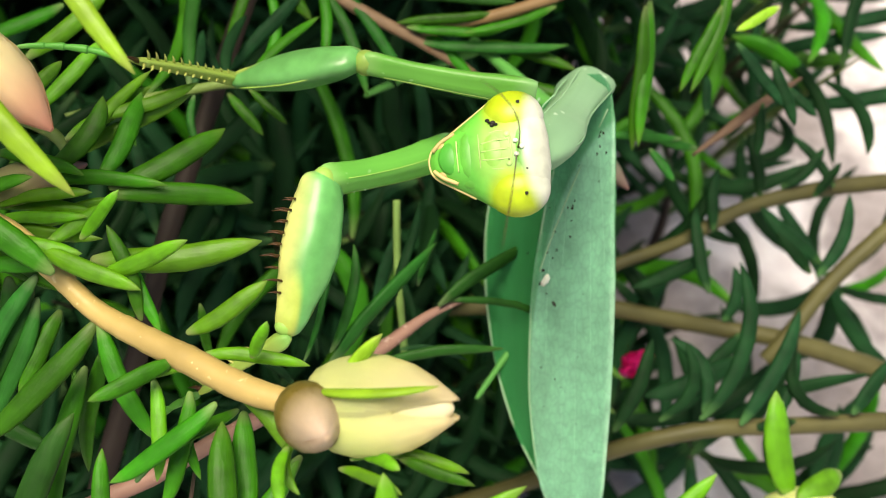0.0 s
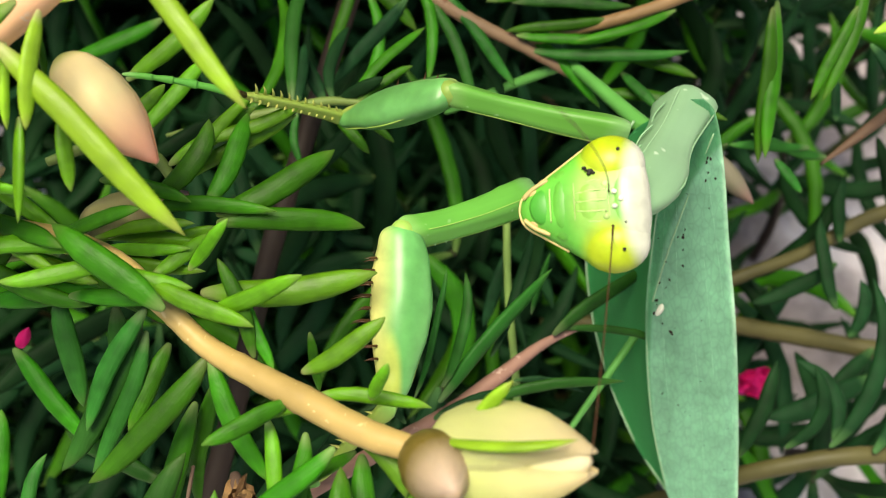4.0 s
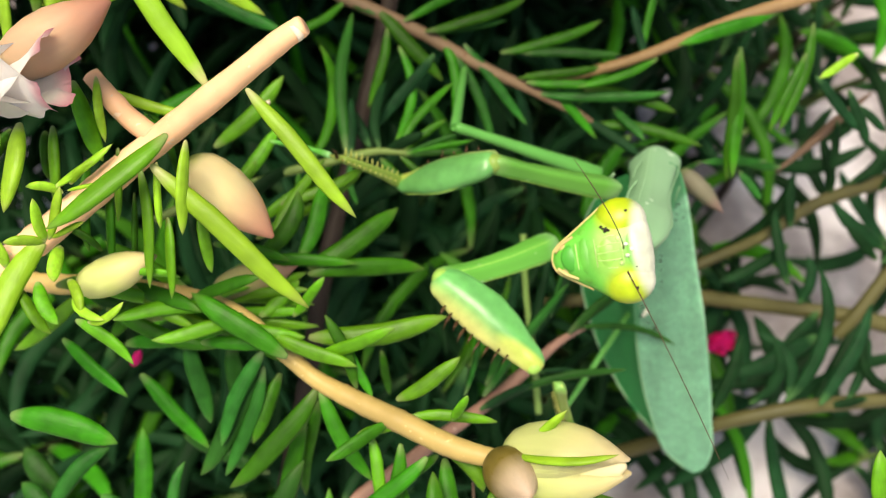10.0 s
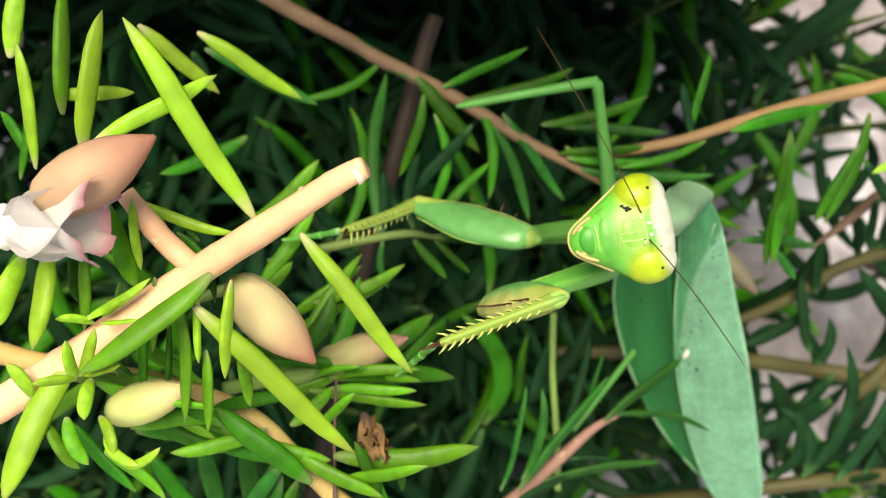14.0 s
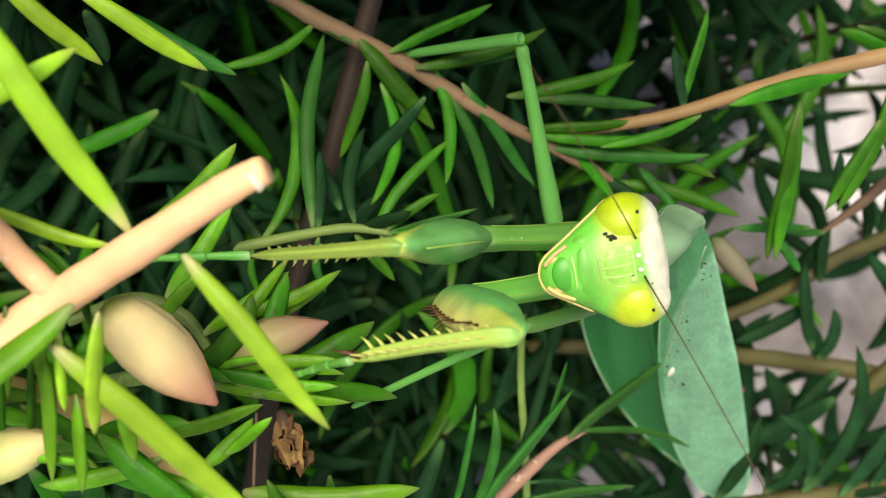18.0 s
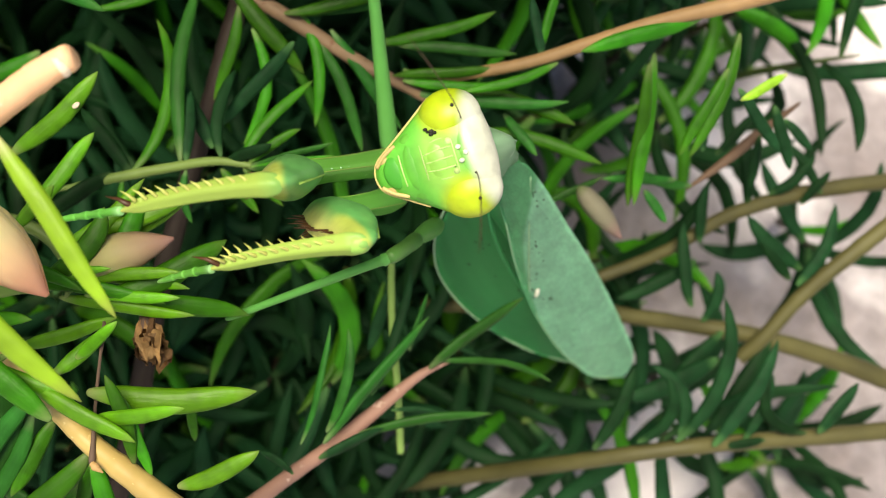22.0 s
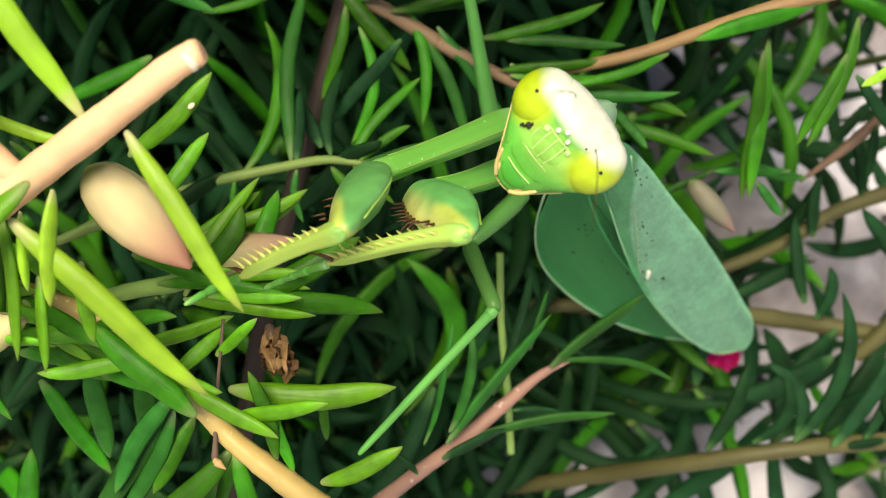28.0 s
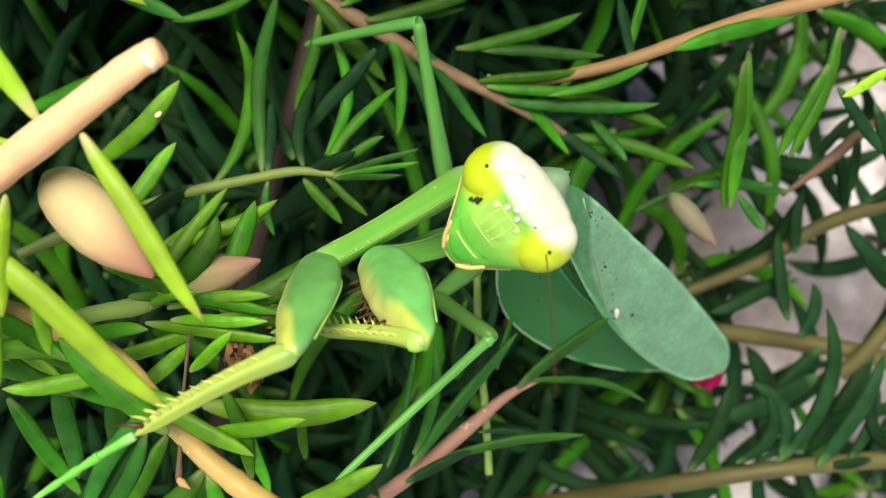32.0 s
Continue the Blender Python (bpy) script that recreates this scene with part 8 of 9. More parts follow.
    walk(antenna_b, [
        (0, seg((12.5, -2.8, 28.5), (10.8, -10.3, 41.4), (12.5, -2.8, 58.5))),
        (1, seg((12.4, -4.2, 28.5), (9.5, -11.0, 41.6), (12.4, -4.2, 58.5))),
        (2, seg((11.2, -3.7, 28.5), (8.6, -12.5, 39.8), (11.2, -3.7, 58.5))),
        (3, seg((10.8, -5.3, 28.5), (8.5, -16.0, 38.1), (10.8, -5.3, 58.5))),
        (4, seg((10.6, -5.0, 28.5), (8.6, -17.7, 36.3), (10.6, -5.0, 58.5))),
        (6.5, seg((10.1, -6.6, 28.5), (7.6, -15.7, 40.2), (10.1, -6.6, 58.5))),
        (7, seg((9.5, -5.5, 28.5), (7.8, -15.1, 39.9), (9.5, -5.5, 58.5))),
        (8, seg((10.0, -5.7, 28.5), (7.8, -16.8, 38.4), (10.0, -5.7, 58.5))),
        (9, seg((9.3, -4.1, 28.5), (7.0, -13.5, 40.0), (9.3, -4.1, 58.5))),
        (10, seg((10.6, -4.6, 28.5), (15.8, -18.2, 32.1), (10.6, -4.6, 58.5))),
        (11, seg((9.9, 3.5, 28.5), (13.2, -3.2, 41.5), (9.9, 3.5, 58.5))),
        (12, seg((8.2, 4.0, 28.5), (11.3, -3.1, 41.4), (8.2, 4.0, 58.5))),
        (13, seg((8.2, 5.4, 28.5), (10.4, -0.9, 41.9), (8.2, 5.4, 58.5))),
        (14, seg((8.3, 6.7, 28.5), (10.8, 0.0, 41.7), (8.3, 6.7, 58.5))),
        (17, seg((8.2, 6.7, 28.5), (8.3, 1.1, 42.4), (8.2, 6.7, 58.5))),
        (18, seg((8.8, 5.3, 28.5), (13.0, -3.4, 33.5), (8.8, 5.3, 58.5))),
        (19, seg((8.5, 6.2, 28.5), (16.7, -5.7, 24.7), (8.5, 6.2, 58.5))),
        (20, seg((7.9, 5.1, 28.5), (16.7, -6.7, 25.5), (7.9, 5.1, 58.5))),
        (21, seg((8.6, 3.9, 28.5), (15.9, -9.0, 26.0), (8.6, 3.9, 58.5))),
        (21.5, seg((8.4, 5.2, 28.5), (10.6, -4.2, 40.0), (8.4, 5.2, 58.5))),
        (22, seg((9.7, 6.1, 28.5), (8.8, 2.4, 43.0), (9.7, 6.1, 58.5))),
        (23, seg((10.5, 6.2, 28.5), (10.0, 3.6, 43.3), (10.5, 6.2, 58.5))),
        (24, seg((11.0, 7.2, 28.5), (10.4, 4.4, 43.2), (11.0, 7.2, 58.5))),
        (25, seg((10.3, 8.3, 28.5), (9.6, 5.3, 43.2), (10.3, 8.3, 58.5))),
        (28, seg((9.4, 7.1, 28.5), (7.8, 2.9, 42.8), (9.4, 7.1, 58.5))),
        (29, seg((8.6, 7.4, 28.5), (7.8, 0.5, 41.5), (8.6, 7.4, 58.5))),
        (30, seg((8.3, 4.8, 28.5), (8.3, -4.7, 40.1), (8.3, 4.8, 58.5))),
        (31, seg((9.4, 5.8, 28.5), (9.4, -3.5, 40.3), (9.4, 5.8, 58.5))),
        (32, seg((8.0, 2.9, 28.5), (7.4, -4.0, 41.8), (8.0, 2.9, 58.5))),
    ])
    walk(mid_femur_a, [
        (0, seg((17.7, 4.1, 11.4), (11.7, 12.1, 5.4), (17.7, 4.1, 41.4))),
        (1, seg((17.8, 4.4, 11.9), (11.8, 12.4, 5.9), (17.8, 4.4, 41.9))),
        (2, seg((16.9, 4.4, 11.9), (11.2, 12.1, 5.9), (17.2, 4.1, 41.9))),
        (3, seg((16.2, 3.5, 11.9), (10.4, 11.7, 5.9), (16.4, 3.7, 41.9))),
        (4, seg((15.8, 3.4, 11.9), (9.8, 11.4, 5.9), (15.8, 3.4, 41.9))),
        (6.5, seg((15.6, 3.1, 12.8), (9.6, 11.1, 6.8), (15.6, 3.1, 42.8))),
        (7, seg((14.7, 4.6, 13.3), (8.7, 12.6, 7.3), (14.7, 4.6, 43.3))),
        (8, seg((14.0, 3.3, 11.5), (8.0, 11.3, 5.5), (14.0, 3.3, 41.5))),
        (9, seg((9.8, 5.4, 8.8), (-1.6, 6.9, 15.0), (9.8, 5.4, 38.8))),
        (10, seg((11.3, 4.0, 11.7), (-0.6, 8.0, 15.0), (11.3, 4.0, 41.7))),
        (11, seg((9.5, 6.8, 7.6), (-1.0, 8.3, 15.0), (9.5, 6.8, 37.6))),
        (12, seg((8.2, 6.3, 6.6), (-1.4, 8.7, 15.0), (8.2, 6.3, 36.6))),
        (13, seg((6.7, 6.3, 6.8), (-3.0, 9.0, 15.0), (6.7, 6.3, 36.8))),
        (14, seg((9.8, 9.0, 6.4), (7.1, 18.4, 15.0), (9.8, 9.0, 36.4))),
        (17, seg((6.8, 7.4, 9.8), (3.6, 18.9, 15.0), (6.8, 7.4, 39.8))),
        (18, seg((6.8, 6.8, 9.9), (3.7, 18.9, 15.0), (6.5, 7.3, 39.9))),
        (19, seg((6.2, 7.2, 10.0), (3.8, 18.9, 15.0), (6.2, 7.2, 40.0))),
        (20, seg((5.1, 6.2, 9.4), (3.3, 17.8, 15.0), (5.1, 6.2, 39.4))),
        (21, seg((5.8, 5.7, 9.9), (3.4, 17.4, 15.0), (5.8, 5.7, 39.9))),
        (21.5, seg((5.5, 7.2, 10.4), (3.2, 19.1, 15.0), (5.5, 7.2, 40.4))),
        (22, seg((4.9, 7.8, 10.1), (3.5, 19.8, 15.0), (4.9, 7.8, 40.1))),
        (23, seg((4.8, 6.9, 8.7), (2.9, 18.1, 15.0), (4.8, 6.9, 38.7))),
        (24, seg((5.0, 7.8, 8.1), (2.9, 18.7, 15.0), (4.6, 7.9, 38.0))),
        (25, seg((4.6, 8.9, 7.4), (2.8, 19.3, 15.0), (4.6, 8.9, 37.4))),
        (28, seg((4.5, 9.4, 6.1), (2.6, 18.6, 15.0), (4.5, 9.4, 36.1))),
        (29, seg((3.6, 9.2, 6.8), (2.2, 18.4, 15.0), (3.8, 8.5, 36.8))),
        (30, seg((3.1, 7.6, 7.4), (1.7, 18.0, 15.0), (3.1, 7.6, 37.4))),
        (31, seg((4.1, 8.3, 7.5), (2.8, 18.9, 15.0), (4.1, 8.3, 37.5))),
        (32, seg((2.8, 6.1, 7.0), (1.1, 16.2, 15.0), (2.8, 6.1, 37.0))),
    ])
    walk(mid_tibia_a, [
        (0, seg((11.7, 12.1, 5.4), (3.7, 10.1, 1.4), (11.7, 12.1, 35.4))),
        (1, seg((11.8, 12.4, 5.9), (3.8, 10.4, 1.9), (11.8, 12.4, 35.9))),
        (2, seg((11.2, 12.1, 5.9), (3.2, 10.1, 1.9), (11.2, 12.1, 35.9))),
        (3, seg((10.4, 11.7, 5.9), (2.4, 9.7, 1.9), (10.4, 11.7, 35.9))),
        (4, seg((9.8, 11.4, 5.9), (1.8, 9.4, 1.9), (9.8, 11.4, 35.9))),
        (6.5, seg((9.6, 11.1, 6.8), (1.6, 9.1, 2.8), (9.6, 11.1, 36.8))),
        (7, seg((8.7, 12.6, 7.3), (0.7, 10.6, 3.3), (8.7, 12.6, 37.3))),
        (8, seg((8.0, 11.3, 5.5), (0.0, 9.3, 1.5), (8.0, 11.3, 35.5))),
        (9, seg((-1.6, 6.9, 15.0), (-0.1, 13.4, 6.2), (-1.6, 6.9, 45.0))),
        (10, seg((-0.6, 8.0, 15.0), (0.6, 15.1, 6.7), (-0.6, 8.0, 45.0))),
        (11, seg((-1.0, 8.3, 15.0), (-0.0, 15.2, 6.5), (-1.0, 8.3, 45.0))),
        (12, seg((-1.4, 8.7, 15.0), (0.1, 15.3, 6.3), (-1.4, 8.7, 45.0))),
        (13, seg((-3.0, 9.0, 15.0), (-0.8, 14.4, 5.7), (-3.0, 9.0, 45.0))),
        (14, seg((7.1, 18.4, 15.0), (-4.0, 16.4, 14.4), (7.1, 18.4, 45.0))),
        (17, seg((3.6, 18.9, 15.0), (-4.7, 18.3, 7.8), (3.6, 18.9, 45.0))),
        (18, seg((3.7, 18.9, 15.0), (-3.9, 18.4, 7.1), (3.7, 18.9, 45.0))),
        (19, seg((3.8, 18.9, 15.0), (-3.1, 18.5, 6.4), (3.8, 18.9, 45.0))),
        (20, seg((3.3, 17.8, 15.0), (-3.3, 17.8, 6.3), (3.3, 17.8, 45.0))),
        (21, seg((3.4, 17.4, 15.0), (-4.0, 17.2, 6.9), (3.4, 17.4, 45.0))),
        (21.5, seg((3.2, 19.1, 15.0), (-5.2, 18.4, 8.0), (3.2, 19.1, 45.0))),
        (22, seg((3.5, 19.8, 15.0), (-5.5, 19.2, 8.6), (3.5, 19.8, 45.0))),
        (23, seg((2.9, 18.1, 15.0), (-6.3, 17.4, 8.9), (2.9, 18.1, 45.0))),
        (24, seg((2.9, 18.7, 15.0), (-6.7, 17.7, 9.4), (2.9, 18.7, 45.0))),
        (25, seg((2.8, 19.3, 15.0), (-6.9, 18.0, 10.0), (2.8, 19.3, 45.0))),
        (28, seg((2.6, 18.6, 15.0), (-5.9, 18.4, 8.0), (2.6, 18.6, 45.0))),
        (29, seg((2.2, 18.4, 15.0), (-6.2, 17.9, 7.8), (2.2, 18.4, 45.0))),
        (30, seg((1.7, 18.0, 15.0), (-6.4, 17.5, 7.6), (1.7, 18.0, 45.0))),
        (31, seg((2.8, 18.9, 15.0), (-5.4, 18.2, 7.6), (2.8, 18.9, 45.0))),
        (32, seg((1.1, 16.2, 15.0), (-7.3, 15.9, 7.9), (1.1, 16.2, 45.0))),
    ])
    walk(mid_coxa_b, [
        (0, seg((17.7, 3.1, 11.4), (16.7, -0.9, 7.4), (17.7, 3.1, 41.4))),
        (1, seg((17.8, 3.4, 11.9), (16.8, -0.6, 7.9), (17.8, 3.4, 41.9))),
        (2, seg((16.8, 3.5, 11.9), (16.0, -0.7, 7.9), (17.0, 3.3, 41.9))),
        (3, seg((16.2, 2.4, 11.9), (15.3, -1.4, 7.9), (16.3, 2.6, 41.9))),
        (4, seg((15.8, 2.4, 11.9), (14.8, -1.6, 7.9), (15.8, 2.4, 41.9))),
        (6.5, seg((15.6, 2.1, 12.8), (14.6, -1.9, 8.8), (15.6, 2.1, 42.8))),
        (7, seg((14.7, 3.6, 13.3), (13.7, -0.4, 9.3), (14.7, 3.6, 43.3))),
        (8, seg((14.0, 2.3, 11.5), (13.0, -1.7, 7.5), (14.0, 2.3, 41.5))),
        (9, seg((14.2, 2.6, 11.2), (13.2, -1.4, 7.2), (14.2, 2.6, 41.2))),
        (10, seg((14.7, 1.7, 10.5), (13.7, -2.3, 6.5), (14.7, 1.7, 40.5))),
        (11, seg((14.9, 4.5, 8.9), (13.9, 0.5, 4.9), (14.9, 4.5, 38.9))),
        (12, seg((13.7, 4.9, 8.9), (12.7, 0.9, 4.9), (13.7, 4.9, 38.9))),
        (13, seg((13.4, 4.5, 8.6), (12.4, 0.5, 4.6), (13.4, 4.5, 38.6))),
        (14, seg((14.2, 6.5, 8.9), (13.2, 2.5, 4.9), (14.2, 6.5, 38.9))),
        (17, seg((12.3, 1.7, 12.4), (9.2, 1.9, 17.0), (12.3, 1.7, 42.4))),
        (18, seg((11.7, 1.3, 12.4), (8.5, 2.0, 17.0), (11.6, 1.7, 42.5))),
        (19, seg((10.5, 2.4, 12.5), (7.4, 2.8, 17.0), (10.5, 2.4, 42.5))),
        (20, seg((10.3, 0.9, 12.6), (7.0, 1.1, 17.0), (10.3, 0.9, 42.6))),
        (21, seg((10.3, 0.3, 12.5), (7.2, -0.4, 17.0), (10.3, 0.3, 42.5))),
        (21.5, seg((8.7, 2.5, 12.5), (6.0, 0.8, 17.0), (8.7, 2.5, 42.5))),
        (22, seg((8.2, 2.2, 11.8), (6.7, 1.5, 17.0), (8.2, 2.2, 41.8))),
        (23, seg((7.8, 1.8, 13.6), (3.6, 0.6, 17.0), (7.8, 1.8, 43.6))),
        (24, seg((7.8, 2.9, 14.0), (3.5, 1.0, 17.0), (7.6, 3.0, 44.0))),
        (25, seg((7.2, 4.1, 14.4), (3.2, 1.3, 17.0), (7.2, 4.1, 44.4))),
        (28, seg((6.4, 4.1, 14.6), (2.7, 0.8, 17.0), (6.4, 4.1, 44.6))),
        (29, seg((5.9, 4.2, 14.1), (2.4, 0.7, 17.0), (6.0, 3.8, 44.2))),
        (30, seg((5.7, 2.7, 13.7), (2.4, -0.2, 17.0), (5.7, 2.7, 43.7))),
        (31, seg((6.8, 3.5, 13.7), (3.4, 0.7, 17.0), (6.8, 3.5, 43.7))),
        (32, seg((5.3, 0.5, 13.1), (2.1, -1.7, 17.0), (5.3, 0.5, 43.1))),
    ])
    walk(mid_femur_b, [
        (0, seg((16.7, -0.9, 7.4), (18.7, -4.9, 4.4), (16.7, -0.9, 37.4))),
        (1, seg((16.8, -0.6, 7.9), (18.8, -4.6, 4.9), (16.8, -0.6, 37.9))),
        (2, seg((16.0, -0.7, 7.9), (18.1, -4.9, 4.9), (16.1, -0.9, 37.9))),
        (3, seg((15.3, -1.4, 7.9), (17.4, -5.3, 4.9), (15.4, -1.3, 37.9))),
        (4, seg((14.8, -1.6, 7.9), (16.8, -5.6, 4.9), (14.8, -1.6, 37.9))),
        (6.5, seg((14.6, -1.9, 8.8), (16.6, -5.9, 5.8), (14.6, -1.9, 38.8))),
        (7, seg((13.7, -0.4, 9.3), (15.7, -4.4, 6.3), (13.7, -0.4, 39.3))),
        (8, seg((13.0, -1.7, 7.5), (15.0, -5.7, 4.5), (13.0, -1.7, 37.5))),
        (9, seg((13.2, -1.4, 7.2), (15.2, -5.4, 4.2), (13.2, -1.4, 37.2))),
        (10, seg((13.7, -2.3, 6.5), (15.7, -6.3, 3.5), (13.7, -2.3, 36.5))),
        (11, seg((13.9, 0.5, 4.9), (15.9, -3.5, 1.9), (13.9, 0.5, 34.9))),
        (12, seg((12.7, 0.9, 4.9), (14.7, -3.1, 1.9), (12.7, 0.9, 34.9))),
        (13, seg((12.4, 0.5, 4.6), (14.4, -3.5, 1.6), (12.4, 0.5, 34.6))),
        (14, seg((13.2, 2.5, 4.9), (15.2, -1.5, 1.9), (13.2, 2.5, 34.9))),
        (17, seg((9.2, 1.9, 17.0), (3.7, 1.0, 19.2), (9.2, 1.9, 47.0))),
        (18, seg((8.5, 2.0, 17.0), (3.6, 1.2, 20.2), (8.4, 2.2, 47.0))),
        (19, seg((7.4, 2.8, 17.0), (3.4, 1.6, 21.3), (7.4, 2.8, 47.0))),
        (20, seg((7.0, 1.1, 17.0), (2.7, -0.1, 21.1), (7.0, 1.1, 47.0))),
        (21, seg((7.2, -0.4, 17.0), (3.4, -2.1, 21.3), (7.2, -0.4, 47.0))),
        (21.5, seg((6.0, 0.8, 17.0), (2.5, -1.1, 21.5), (6.0, 0.8, 47.0))),
        (22, seg((6.7, 1.5, 17.0), (5.0, 0.7, 22.7), (6.7, 1.5, 47.0))),
        (23, seg((3.6, 0.6, 17.0), (2.1, -4.9, 15.0), (3.6, 0.6, 47.0))),
        (24, seg((3.5, 1.0, 17.0), (2.8, -3.8, 18.1), (3.4, 1.0, 47.0))),
        (25, seg((3.2, 1.3, 17.0), (3.4, -2.8, 21.3), (3.2, 1.3, 47.0))),
        (28, seg((2.7, 0.8, 17.0), (4.3, -2.9, 21.5), (2.7, 0.8, 47.0))),
        (29, seg((2.4, 0.7, 17.0), (4.7, -2.9, 21.5), (2.5, 0.4, 47.0))),
        (30, seg((2.4, -0.2, 17.0), (5.0, -3.2, 21.5), (2.4, -0.2, 47.0))),
        (31, seg((3.4, 0.7, 17.0), (4.7, -3.0, 21.5), (3.4, 0.7, 47.0))),
        (32, seg((2.1, -1.7, 17.0), (5.6, -3.8, 21.4), (2.1, -1.7, 47.0))),
    ])
    walk(mid_tibia_b, [
        (0, seg((18.7, -4.9, 4.4), (11.7, -14.9, 2.4), (18.7, -4.9, 34.4))),
        (1, seg((18.8, -4.6, 4.9), (11.8, -14.6, 2.9), (18.8, -4.6, 34.9))),
        (2, seg((18.1, -4.9, 4.9), (11.2, -14.9, 2.9), (18.2, -4.9, 34.9))),
        (3, seg((17.4, -5.3, 4.9), (10.4, -15.3, 2.9), (17.4, -5.3, 34.9))),
        (4, seg((16.8, -5.6, 4.9), (9.8, -15.6, 2.9), (16.8, -5.6, 34.9))),
        (6.5, seg((16.6, -5.9, 5.8), (9.6, -15.9, 3.8), (16.6, -5.9, 35.8))),
        (7, seg((15.7, -4.4, 6.3), (8.7, -14.4, 4.3), (15.7, -4.4, 36.3))),
        (8, seg((15.0, -5.7, 4.5), (8.0, -15.7, 2.5), (15.0, -5.7, 34.5))),
        (9, seg((15.2, -5.4, 4.2), (8.2, -15.4, 2.2), (15.2, -5.4, 34.2))),
        (10, seg((15.7, -6.3, 3.5), (8.7, -16.3, 1.5), (15.7, -6.3, 33.5))),
        (11, seg((15.9, -3.5, 1.9), (8.9, -13.5, -0.1), (15.9, -3.5, 31.9))),
        (12, seg((14.7, -3.1, 1.9), (7.7, -13.1, -0.1), (14.7, -3.1, 31.9))),
        (13, seg((14.4, -3.5, 1.6), (7.4, -13.5, -0.4), (14.4, -3.5, 31.6))),
        (14, seg((15.2, -1.5, 1.9), (8.2, -11.5, -0.1), (15.2, -1.5, 31.9))),
        (17, seg((3.7, 1.0, 19.2), (-7.7, -4.5, 16.4), (3.7, 1.0, 49.2))),
        (18, seg((3.6, 1.2, 20.2), (-7.0, -4.7, 15.9), (3.6, 1.3, 50.2))),
        (19, seg((3.4, 1.6, 21.3), (-6.3, -4.9, 15.4), (3.4, 1.6, 51.3))),
        (20, seg((2.7, -0.1, 21.1), (-7.5, -6.4, 16.2), (2.7, -0.1, 51.1))),
        (21, seg((3.4, -2.1, 21.3), (-7.3, -8.3, 17.1), (3.4, -2.1, 51.3))),
        (21.5, seg((2.5, -1.1, 21.5), (-8.1, -7.2, 17.3), (2.5, -1.1, 51.5))),
        (22, seg((5.0, 0.7, 22.7), (-5.8, -3.9, 17.2), (5.0, 0.7, 52.7))),
        (23, seg((2.1, -4.9, 15.0), (-7.1, -14.0, 14.0), (2.1, -4.9, 45.0))),
        (24, seg((2.8, -3.8, 18.1), (-6.1, -13.1, 16.1), (2.8, -3.8, 48.1))),
        (25, seg((3.4, -2.8, 21.3), (-5.0, -12.2, 18.1), (3.4, -2.8, 51.3))),
        (28, seg((4.3, -2.9, 21.5), (-4.4, -12.4, 20.0), (4.3, -2.9, 51.5))),
        (29, seg((4.7, -2.9, 21.5), (-4.3, -12.3, 22.4), (4.7, -3.0, 51.5))),
        (30, seg((5.0, -3.2, 21.5), (-4.2, -12.2, 24.8), (5.0, -3.2, 51.5))),
        (31, seg((4.7, -3.0, 21.5), (-4.0, -11.9, 17.6), (4.7, -3.0, 51.5))),
        (32, seg((5.6, -3.8, 21.4), (-3.9, -12.6, 21.4), (5.6, -3.8, 51.4))),
    ])
    walk(dead_flower, [
        (0, here((-3.6, -21.5, 22.0))),
        (4, here((-10.2, -18.8, 22.0))),
        (7, here((-12.8, -22.6, 23.0))),
        (7.5, here((-5.2, -25.2, 23.0))),
        (8, here((0.1, -23.8, 23.0))),
        (9, here((0.5, -24.2, 24.0))),
        (10, here((2.1, -19.8, 24.0))),
        (10.5, here((6.1, -13.3, 24.0))),
        (11, here((-4.5, -10.1, 28.0))),
        (12, here((-11.2, -8.6, 30.5))),
        (13, here((-9.2, -5.3, 27.0))),
        (14, here((-10.2, -6.2, 24.0))),
        (17, here((-10.7, -4.1, 22.0))),
        (19, here((-11.2, -4.9, 20.0))),
        (23, here((-10.1, -3.8, 20.0))),
        (25, here((-9.8, -4.9, 20.0))),
        (28, here((-9.9, -4.8, 20.0))),
        (30, here((-9.8, -4.6, 20.0))),
        (32, here((-10.1, -4.4, 20.0))),
    ])
    walk(husk_stalk, [(0, sway(6.4, -17, 0)), (4, sway(-0.2, -14.3, 0)), (7, sway(-2.8, -18, 0)), (8, sway(10, -19.3, 0)), (9, sway(10.5, -19.7, 0)), (10, sway(12, -15.3, 0)), (11, sway(5.5, -5.6, 0)),
                      (12, sway(-1, -3, 0)), (13, sway(0, 0, 0)), (32, sway(0, 0, 0))])
